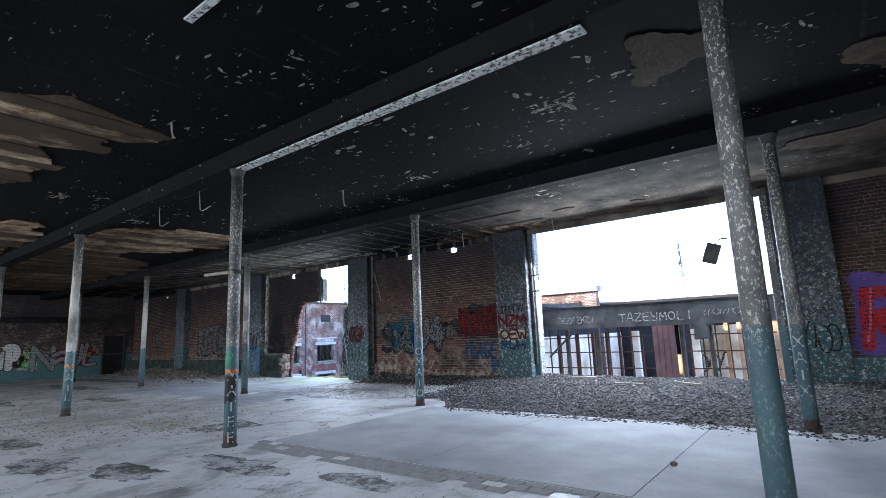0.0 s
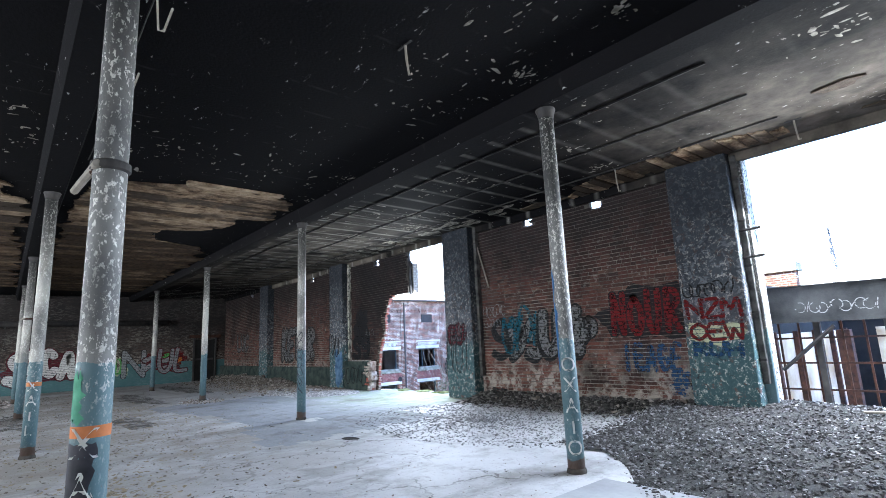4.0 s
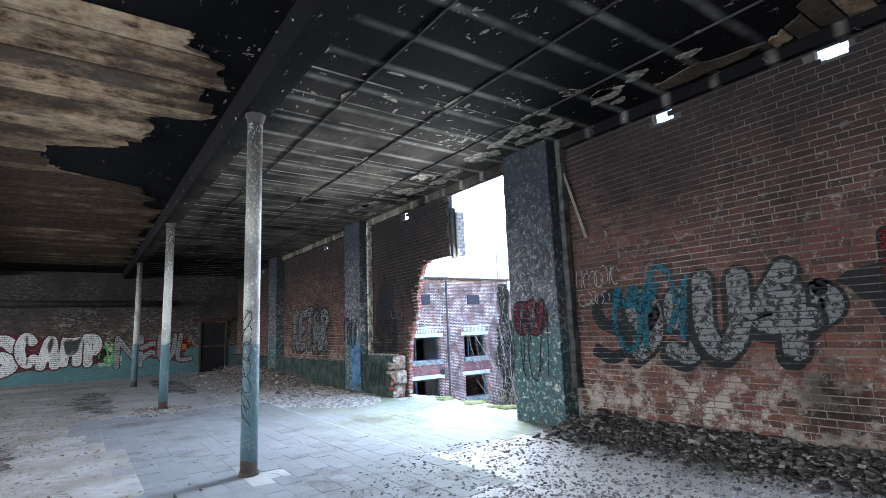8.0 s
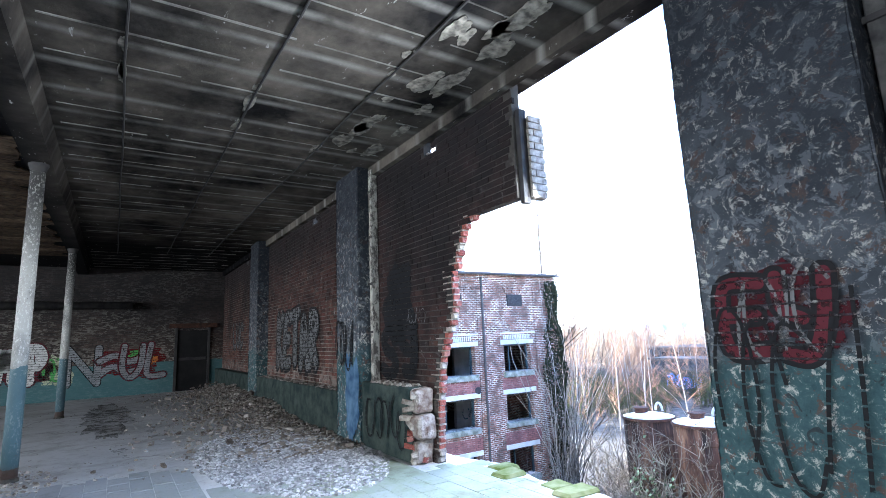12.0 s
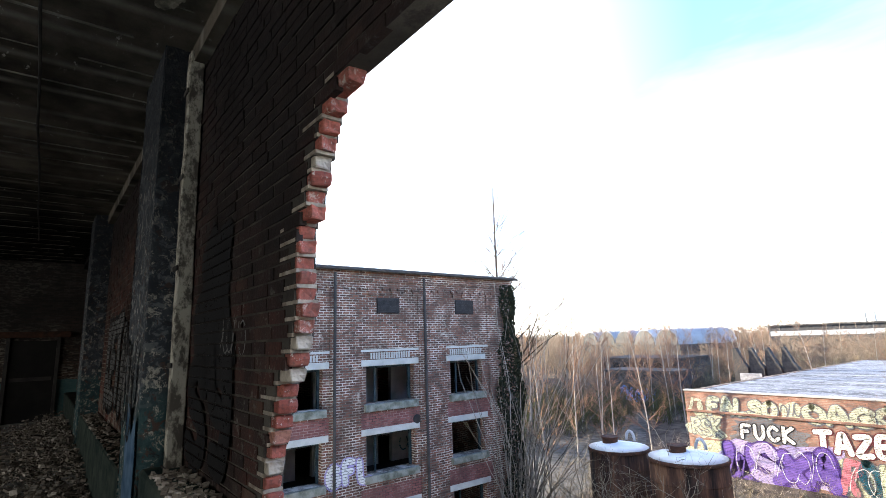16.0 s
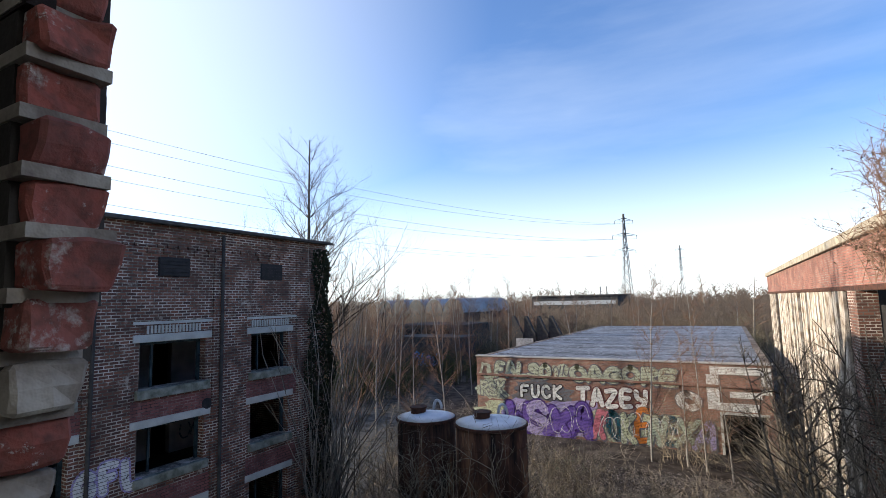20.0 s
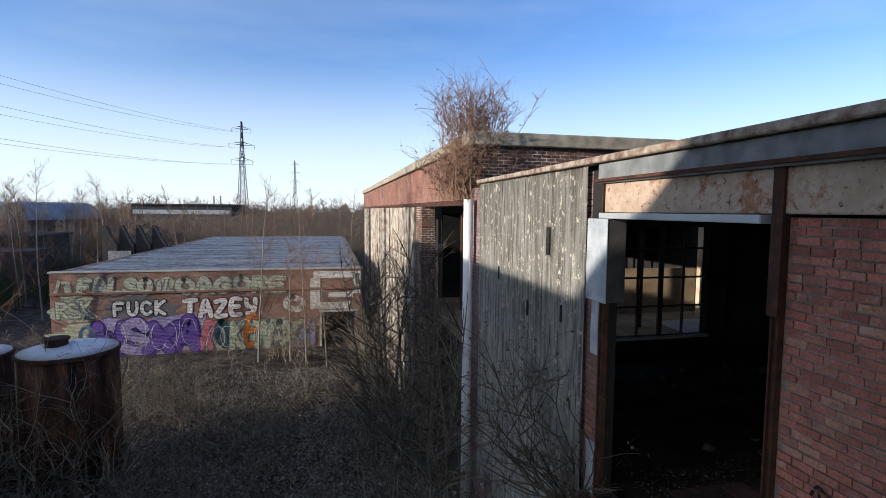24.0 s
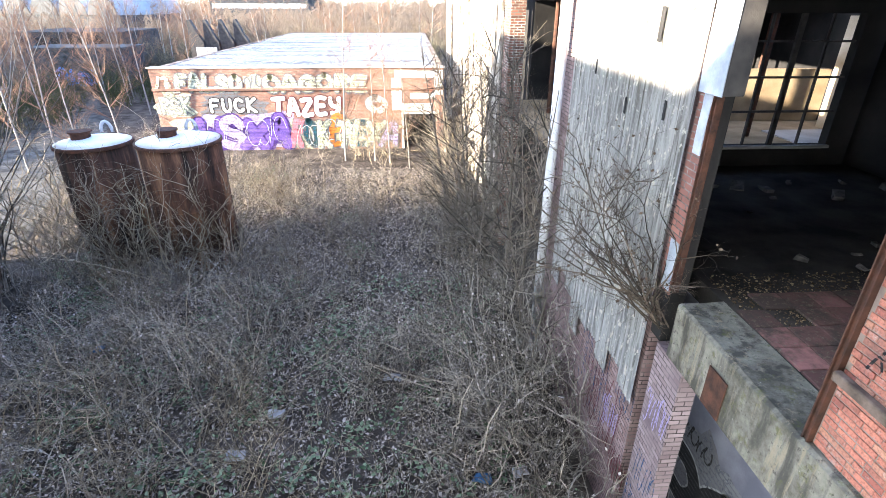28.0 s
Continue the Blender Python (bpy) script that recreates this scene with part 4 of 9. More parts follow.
part("lower_pier", block((WX - 0.02, 17.5, GROUND_Z), (WX + 0.2, 18.118, -2.055)), course_material("whitewashed_pier_brick", ((0.20, 0.15, 0.155), (0.30, 0.24, 0.25)), (0.17, 0.14, 0.14), size=(0.20, 0.07), stain=(0.10, 0.075, 0.08)), wing, "whitewashed brick pier, graffiti-covered")
part("lower_wall", block((WX + 0.9, 13.7, GROUND_Z), (WX + 1.1, 22.9, W_FLOOR - 0.3)), plain("grey_lower_plaster", (0.10, 0.105, 0.135), (0.18, 0.185, 0.225), 1.5, 0.9, 0.2), wing)
wall_brick = part("infill_wall", block((WX + 0.02, 13.7, W_FLOOR), (WX + 0.24, 15.86, 1.80)), M_MORTAR, wing, "red brick infill wall with a few yellow bricks")
lay_bricks(wall_brick, "brick", brick_rows(13.72, 15.845, W_FLOOR + 0.01, 1.80, lambda a, b, z: True, rng, w=0.15, h=0.046), "y", WX + 0.02, -1, M_WING_BRICK, lambda u, z: -0.9 < z < 0.4, rng, h=0.046)
post = part("steel_post", block((WX - 0.03, 15.86, W_FLOOR), (WX + 0.04, 15.872, W_ROOF)), M_RUST, wing, "rusty steel post")
part("web", block((WX - 0.008, 15.872, W_FLOOR), (WX + 0.008, 15.912, W_ROOF)), M_RUST, post)
part("flange", block((WX - 0.03, 15.912, W_FLOOR), (WX + 0.04, 15.924, W_ROOF)), M_RUST, post)
part("cover_strip", block((WX - 0.055, 15.85, 1.15), (WX - 0.035, 15.935, 2.36)), M_RUST, post)
part("foot_rail", block((WX - 0.06, 13.7, -0.72), (WX + 0.0, 15.86, -0.64), 0.008), plain("dark_weathered_rail", (0.06, 0.045, 0.036), (0.17, 0.13, 0.105), 8, 0.9, 0.5), wing, "dark timber rail along the brick wall")
post = part("steel_post", block((WX - 0.02, 18.04, W_FLOOR), (WX + 0.05, 18.052, W_ROOF)), M_RUST, wing, "rusty steel post")
part("web", block((WX + 0.005, 18.052, W_FLOOR), (WX + 0.02, 18.104, W_ROOF)), M_RUST, post)
part("flange", block((WX - 0.02, 18.104, W_FLOOR), (WX + 0.05, 18.116, W_ROOF)), M_RUST, post)
part("bent_sheet", block((WX - 0.035, 18.12, -1.35), (WX - 0.022, 18.30, -0.75), 0.003, 0.012, 3), M_WHITE_SHEET, wing, "torn pale sheet scrap")
part("bent_sheet", block((WX - 0.035, 18.12, 0.25), (WX - 0.022, 18.26, 0.86), 0.003, 0.010, 3), M_WHITE_SHEET, wing, "pale sheet strip")
part("cream_beam", block((WX - 0.03, 13.7, 1.82), (WX + 0.12, 18.05, 2.12), 0.008), M_CREAM, wing, "cream painted steel beam, rust-stained")
part("fascia", block((WX - 0.08, 13.7, 2.125), (WX + 0.0, 18.12, 2.33), 0.01), plain("dull_grey_fascia", (0.13, 0.14, 0.145), (0.24, 0.25, 0.255), 5, 0.7, 0.3), wing, "grey sheet metal fascia")
part("fascia_lip", block((WX - 0.12, 13.7, 2.14), (WX - 0.081, 18.12, 2.17)), M_RUST, wing)
part("roof_edge", block((WX - 0.14, 13.7, 2.34), (WX + 0.25, 22.55, 2.41), 0.012), plain("lichened_rusty_edge", (0.14, 0.085, 0.06), (0.42, 0.37, 0.31), 9, 0.9, 0.5), wing, "rust-stained roof edge strip")
part("roof", block((WX + 0.25, 13.7, 2.24), (-8.0, 23.3, 2.34)), M_SLATE, wing)
part("lintel_sheet", block((WX - 0.10, 15.98, 1.755), (WX + 0.05, 18.05, 1.815), 0.006), M_METAL, wing, "bent pale sheet strip")
# shaded sides painted dark; the sunlit side is a separate white plate
box = part("sheet_box", block((WX - 0.105, 17.84, 0.88), (WX + 0.11, 18.24, 1.752), 0.01), M_STEEL_BLACK, wing, "sheet metal roller box, shaded sides painted dark, sunlit face white")
part("white_face", block((WX - 0.118, 17.835, 0.875), (WX - 0.107, 18.245, 1.753), 0.003, 0.004, 4), M_WHITE_SHEET, box)
# corrugated sheets, one by one
SHEETS = 9
for s in range(SHEETS):
    y0, y1 = 18.36 + s * 0.46, 18.36 + (s + 1) * 0.46 + 0.02
    n = 26
    zl = -3.3 + 0.25 * math.sin(s * 2.1) - (0.3 if s in (4, 5) else 0)
    bm = bmesh.new()
    cols = []
    for k in range(n + 1):
        y = y0 + (y1 - y0) * k / n
        x = WX - 0.06 + 0.015 * math.sin(2 * math.pi * y / 0.076) + 0.004 * (s % 2)
        cols.append([bm.verts.new((x, y, zz)) for zz in (zl + 0.03 * rng.random(), -1.1, 0.6, W_ROOF - 0.02)])
    for a, b in zip(cols, cols[1:]):
        for q in range(3):
            bm.faces.new((a[q], b[q], b[q + 1], a[q + 1]))
    bmesh.ops.solidify(bm, geom=bm.faces[:], thickness=0.006)
    smooth(part("corrugated_sheet", bm, M_CORR, wing, "weathered grey corrugated sheet"))
# dark block painted for the unlit gap behind the post
part("jamb_filling", block((WX + 0.0, 18.12, -2.05), (WX + 0.2, 18.36, W_ROOF - 0.1)), M_DARK, wing)
part("backing_wall", block((WX + 0.0, 18.36, GROUND_Z), (WX + 0.2, 23.3, W_ROOF - 0.1)), course_material("pale_old_brickwork", ((0.19, 0.125, 0.12), (0.29, 0.215, 0.215)), (0.22, 0.18, 0.175), size=(0.20, 0.07), stain=(0.085, 0.06, 0.06)), wing)
part("brick_reveal", block((WX - 0.02, 18.12, -1.4), (WX + 0.0, 18.36, 0.84)), M_WINGFAR, wing)
# inner window wall, painted near-black for the unlit room
IW_Y = 23.0
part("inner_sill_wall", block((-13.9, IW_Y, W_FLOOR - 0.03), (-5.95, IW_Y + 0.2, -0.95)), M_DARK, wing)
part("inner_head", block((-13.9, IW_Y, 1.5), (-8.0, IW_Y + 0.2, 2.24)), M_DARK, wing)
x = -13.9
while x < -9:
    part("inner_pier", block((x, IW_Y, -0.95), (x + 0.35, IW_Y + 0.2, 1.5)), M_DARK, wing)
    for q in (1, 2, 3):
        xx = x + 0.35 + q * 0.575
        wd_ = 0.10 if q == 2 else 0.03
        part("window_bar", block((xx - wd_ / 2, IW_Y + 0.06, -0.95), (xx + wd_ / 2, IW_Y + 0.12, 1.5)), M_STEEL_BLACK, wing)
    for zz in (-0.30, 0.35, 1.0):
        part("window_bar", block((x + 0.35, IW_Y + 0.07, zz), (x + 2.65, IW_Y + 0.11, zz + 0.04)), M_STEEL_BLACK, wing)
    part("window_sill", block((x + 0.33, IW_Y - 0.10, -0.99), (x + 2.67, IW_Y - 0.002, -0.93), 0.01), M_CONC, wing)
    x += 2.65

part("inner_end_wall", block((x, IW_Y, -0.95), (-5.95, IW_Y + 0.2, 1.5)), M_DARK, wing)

# near-black backing sheet, added to keep the room looking unlit
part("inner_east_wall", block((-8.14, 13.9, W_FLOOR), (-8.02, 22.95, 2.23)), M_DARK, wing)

# ---- taller wing behind ----
tall = thing("brick_wing", "taller brick wing with concrete coping and white boarded side", "building")
part("gable_wall", block((WX, 23.4, 2.2), (-9.0, 23.75, 3.17)), M_FACADE, tall)
part("gable_foot", block((WX, 23.4, GROUND_Z), (WX + 0.35, 23.75, 2.2)), M_FACADE, tall)
M_TANWALL = plain("stained_tan_render", (0.20, 0.145, 0.09), (0.33, 0.255, 0.17), 1.4, 0.9, 0.4)
part("inner_low_wall", block((-13.0, 27.2, W_FLOOR), (-3.0, 27.4, 0.05)), M_TANWALL, tall, "tan rendered low wall")
# near-black colour stands for the shade above the low wall
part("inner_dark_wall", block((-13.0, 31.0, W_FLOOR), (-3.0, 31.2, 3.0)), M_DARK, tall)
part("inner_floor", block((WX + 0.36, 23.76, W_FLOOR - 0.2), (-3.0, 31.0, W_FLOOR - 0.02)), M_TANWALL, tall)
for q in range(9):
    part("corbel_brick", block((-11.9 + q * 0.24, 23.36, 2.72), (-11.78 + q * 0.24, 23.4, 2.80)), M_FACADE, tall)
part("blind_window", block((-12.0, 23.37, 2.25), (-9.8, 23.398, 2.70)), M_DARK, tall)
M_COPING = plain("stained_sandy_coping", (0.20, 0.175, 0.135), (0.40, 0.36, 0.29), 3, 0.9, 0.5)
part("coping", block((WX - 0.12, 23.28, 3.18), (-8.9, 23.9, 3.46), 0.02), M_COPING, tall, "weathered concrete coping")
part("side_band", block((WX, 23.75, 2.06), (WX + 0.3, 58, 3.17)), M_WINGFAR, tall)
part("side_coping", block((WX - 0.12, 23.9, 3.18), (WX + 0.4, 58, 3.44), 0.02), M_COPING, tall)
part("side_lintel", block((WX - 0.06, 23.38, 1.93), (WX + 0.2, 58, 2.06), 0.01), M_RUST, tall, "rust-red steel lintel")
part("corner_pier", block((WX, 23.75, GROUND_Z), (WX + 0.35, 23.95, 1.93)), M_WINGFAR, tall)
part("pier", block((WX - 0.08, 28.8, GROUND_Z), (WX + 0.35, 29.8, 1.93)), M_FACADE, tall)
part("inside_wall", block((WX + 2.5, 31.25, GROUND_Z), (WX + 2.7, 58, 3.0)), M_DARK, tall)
# added roof pieces and side wall dim the room; the gap admits sky
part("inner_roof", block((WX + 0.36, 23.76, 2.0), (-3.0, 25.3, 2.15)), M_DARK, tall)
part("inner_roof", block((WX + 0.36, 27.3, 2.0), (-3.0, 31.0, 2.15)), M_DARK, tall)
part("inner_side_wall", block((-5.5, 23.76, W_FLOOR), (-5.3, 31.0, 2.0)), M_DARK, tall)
for q in range(4):
    part("roof_beam", block((-13.0 + q * 2.1, 23.76, 1.72), (-12.85 + q * 2.1, 31.0, 1.99)), M_STEEL_BLACK, tall)
    for yy in (25.4, 28.6):
        part("inner_column", tube([(-12.9 + q * 2.1, yy, W_FLOOR), (-12.9 + q * 2.1, yy, 1.99)], 0.07, 8), M_RUST, tall)
M_BOARD = plain("whitewashed_board", (0.16, 0.115, 0.08), (0.58, 0.53, 0.46), 2.2, 0.9, 0.5)
y = 30.1
while y < 56:
    w = rng.uniform(0.5, 1.0)
    if rng.random() < 0.8:
        part("board", block((WX - 0.03 + rng.uniform(-0.03, 0.03), y, GROUND_Z), (WX + 0.06, y + w - rng.uniform(0.08, 0.2), 1.93)), M_BOARD, tall, "whitewashed board")
    y += w
smooth(part("downpipe", tube([(WX - 0.16, 23.02, GROUND_Z), (WX - 0.16, 23.02, 2.05)], 0.10, 12), plain("white_pipe", (0.62, 0.63, 0.64), (0.72, 0.72, 0.72), 4, 0.5, 0.1), tall, "white plastic downpipe"))

# ---- yard wall with murals and its flat roof ----
def frosty_felt():
    """Old roofing felt with streaks of hoar frost between dark wet lines."""
    n = Nodes("frosted_roofing_felt")
    st = n.noise(0.55, 7, stretch=(0.35, 1.6, 1), rough=0.7)
    g = n.noise(7, 6, stretch=(0.4, 1.4, 1), rough=0.7)
    c = n.mix(n.step(st, 0.38, 0.62), (0.035, 0.038, 0.044), (0.20, 0.22, 0.26))
    c = n.mix(n.step(g, 0.52, 0.60, 0, 0.65), c, (0.42, 0.45, 0.50))
    c = n.mix(n.step(g, 0.42, 0.36, 0, 0.7), c, (0.025, 0.026, 0.028))
    return n.done(c, 0.8, g, 0.4, 0.02, spec=0.15)


GY, GX0, GX1, G_TOP = 42.0, -30.75, -15.25, -1.5
yardwall = thing("graffiti_shed", "low brick shed wall covered in bright graffiti, flat roof behind", "shed")
verts, faces = [], []
for a, b, c, d in ((GX0, -17.48, GROUND_Z, G_TOP), (-15.63, GX1, GROUND_Z, G_TOP), (-17.48, -15.63, -3.92, G_TOP)):
    box_data((a, GY, c), (b, GY + 0.35, d), verts, faces)
link("wall", mesh_of("wall", verts, faces, M_YARDWALL), yardwall)
part("wall", block((GX0, GY + 0.35, GROUND_Z), (GX0 + 0.35, 78, G_TOP)), M_YARDWALL, yardwall)
part("wall", block((GX1 - 0.35, GY + 0.35, GROUND_Z), (GX1, 78, G_TOP)), M_YARDWALL, yardwall)
part("coping", block((GX0 - 0.06, GY - 0.06, G_TOP), (GX1 + 0.06, GY + 0.42, G_TOP + 0.08), 0.015), M_CONC, yardwall)
part("roof", block((GX0 + 0.35, GY + 0.42, G_TOP - 0.15), (GX1, 78, G_TOP - 0.02)), frosty_felt(), yardwall, "frosted grey roofing felt")
part("ledge", block((GX0, GY - 0.10, -2.62), (GX1, GY, -2.50), 0.01), M_YARDWALL, yardwall)
part("door_frame", block((-17.60, GY - 0.05, -3.92), (-15.50, GY + 0.0, -3.80)), M_STONE, yardwall)
part("door_frame", block((-17.60, GY - 0.05, GROUND_Z), (-17.48, GY + 0.0, -3.92)), M_STONE, yardwall)
part("inner_wall", block((GX0, GY + 4, GROUND_Z), (GX1, GY + 4.2, G_TOP - 0.2)), M_DARK, yardwall)


# ---- storage tanks ----
def tank(x, y, r, top, kind_label, frost):
    t = thing("storage_tank", kind_label, "tank", (x, y, GROUND_Z))
    h = top - GROUND_Z
    n = Nodes("rusty_tank_plate")
    f = n.noise(1.5, 7, stretch=(1.4, 1.4, 0.22), rough=0.68)
    g = n.noise(30, 4)
    c = n.ramp(f, (0.40, (0.018, 0.013, 0.011)), (0.54, (0.07, 0.036, 0.024)), (0.66, (0.17, 0.09, 0.05)), (0.78, (0.34, 0.30, 0.26)))
    side = n.done(c, 0.85, g, 0.4)
    smooth(part("shell", lathe([(r, 0), (r, h - 0.05)], 40), side, t))
    part("rim", lathe([(r + 0.02, h - 0.09), (r + 0.05, h - 0.08), (r + 0.05, h), (r + 0.0, h + 0.01)], 40), M_RUST, t, "rusty rim")
    smooth(part("roof", lathe([(r, h + 0.012), (r * 0.6, h + 0.10), (r * 0.2, h + 0.15), (0.02, h + 0.16)], 40), frost, t, "frosted pale tank roof"))
    m = part("manhole", lathe([(0.26, h + 0.08), (0.26, h + 0.30), (0.31, h + 0.30), (0.31, h + 0.34), (0.2, h + 0.34)], 20), M_RUST, t, "rusty manhole neck")
    m.location = (-0.25 if r < 1.2 else -r * 0.7, -0.1 if r < 1.2 else -0.4, 0)
    arc = [(0.3 + 0.16 * math.cos(a), 0.3, h + 0.12 + 0.30 * math.sin(a) + 0.1) for a in [math.pi * k / 8 for k in range(9)]]
    smooth(part("vent_bend", tube(arc, 0.05, 8), M_METAL, t, "grey vent bend"))
    for q in range(5):
        zz = h * (q + 1) / 6
        part("weld_band", lathe([(r + 0.001, zz - 0.02), (r + 0.012, zz), (r + 0.001, zz + 0.02)], 40), side, t)
    return t


M_FROST = plain("frosted_white_paint", (0.62, 0.65, 0.70), (0.78, 0.80, 0.83), 2.0, 0.6, 0.15)
tank(-26.4, 28.6, 1.0, -2.05, "rusty brown cylindrical tank with frosted roof", M_FROST)
tank(-23.9, 28.5, 1.14, -2.0, "wider rusty cylindrical tank with domed frosted roof", M_FROST)

# ---- paint and lettering ----
def paint(name, color, wear=0.42, course=0.076):
    """Sprayed paint: thin at the joints of the brickwork and worn off in flecks."""
    n = Nodes(name)
    z = n.xyz(n.pos)[2]
    g = n.noise(16, 6, rough=0.7)
    c = n.mix(n.step(n.noise(3, 4), 0.3, 0.7), color, tuple(v * 0.72 for v in color))
    joint = n.step(n.math("FRACT", n.math("DIVIDE", z, course)), 0.82, 0.86, 1.0, 0.25)
    n.put(n.b.inputs["Alpha"], n.math("MULTIPLY", n.step(g, wear - 0.04, wear + 0.03, 0.12, 1.0), joint))
    return n.done(c, 0.7, g, 0.2)


P_WHITE = paint("sprayed_white", (0.62, 0.62, 0.60))
P_SILVER = paint("sprayed_silver", (0.27, 0.275, 0.285))
P_BLACK = paint("sprayed_black", (0.018, 0.018, 0.02), 0.36)
P_RED = paint("sprayed_red", (0.42, 0.03, 0.03))
P_BLUE = paint("sprayed_blue", (0.04, 0.17, 0.45))
P_CYAN = paint("sprayed_cyan", (0.014, 0.082, 0.115), 0.47)
P_GREEN = paint("sprayed_green", (0.10, 0.38, 0.10))
P_PURPLE = paint("sprayed_purple", (0.13, 0.08, 0.31), 0.38)
P_ORANGE = paint("sprayed_orange", (0.55, 0.18, 0.04))
P_PINK = paint("sprayed_pink", (0.50, 0.16, 0.20))
P_MAROON = paint("sprayed_maroon", (0.10, 0.02, 0.028))
P_PALE = paint("sprayed_pale_green", (0.45, 0.48, 0.33), 0.45)


def stroke_mesh(name, strokes, width, material):
    """Flat brush strokes in the xz plane, each a list of (x, z)."""
    verts, faces = [], []
    for s in strokes:
        pts = [Vector((x, 0, z)) for x, z in s]
        fine = []
        for i in range(len(pts) - 1):
            p0, p1, p2, p3 = pts[max(i - 1, 0)], pts[i], pts[i + 1], pts[min(i + 2, len(pts) - 1)]
            for k in range(5):
                t = k / 5
                fine.append(0.5 * (2 * p1 + (p2 - p0) * t + (2 * p0 - 5 * p1 + 4 * p2 - p3) * t * t + (3 * p1 - p0 - 3 * p2 + p3) * t ** 3))
        fine.append(pts[-1])
        k = len(verts)
        for i, p in enumerate(fine):
            d = (fine[min(i + 1, len(fine) - 1)] - fine[max(i - 1, 0)])
            d = d.normalized() if d.length > 1e-6 else Vector((1, 0, 0))
            nrm = Vector((-d.z, 0, d.x)) * width / 2
            verts += [p + nrm, p - nrm]
            if i:
                faces.append((k + 2 * i - 2, k + 2 * i - 1, k + 2 * i + 1, k + 2 * i))
    return mesh_of(name, verts, faces, material)


def scrawl(w, h, count, width, material, place, turn, parent, seed, name="sprayed_tag"):
    """An unreadable tag: overlapping loops and slashes within w by h metres."""
    r = random.Random(seed)
    strokes = []
    for k in range(count):
        x = w * (k + 0.5) / count
        cx, cz = x, h * r.uniform(0.35, 0.65)
        if r.random() < 0.55:
            a0 = r.uniform(0, 6)
            strokes.append([(cx + w / count * 0.75 * math.cos(a0 + a), cz + h * 0.45 * math.sin(a0 + a)) for a in (0, 1, 2, 3, 4, 4.8)])
        else:
            strokes.append([(cx - w / count * r.uniform(0, 0.5), h * r.uniform(0, 0.2)), (cx + r.uniform(-0.1, 0.1) * w / count, h * 0.5), (cx + w / count * r.uniform(0, 0.6), h * r.uniform(0.8, 1))])
    ob = None
    for k, s in enumerate(strokes):
        piece = new("stroke" if ob else name, stroke_mesh(name, [s], width, material))
        piece.matrix_world = pose(0, -0.0005 * k, 0) if ob else pose(*place, 0, 0, turn)
        piece.parent = ob or parent
        ob = ob or piece
    return ob


def blotch(w, h, material, place, turn, parent, seed, name="paint_patch"):
    """A ragged flat patch of paint in the wall's plane."""
    r = random.Random(seed)
    n = 40
    ph = [r.uniform(0, 6.28) for _ in range(5)]
    pts = []
    for k in range(n):
        a = 2 * math.pi * k / n
        f = 1 + 0.13 * math.sin(3 * a + ph[0]) + 0.10 * math.sin(5 * a + ph[1]) + 0.07 * math.sin(9 * a + ph[2]) + 0.05 * math.sin(15 * a + ph[3])
        ca, sa = math.cos(a), math.sin(a)
        sq = max(abs(ca), abs(sa)) ** 0.6
        pts.append((w / 2 * ca / sq * f, 0, h / 2 * sa / sq * f))
    ob = new(name, mesh_of(name, pts, [tuple(range(n))], material))
    ob.matrix_world = pose(*place, 0, 0, turn)
    ob.parent = parent
    return ob


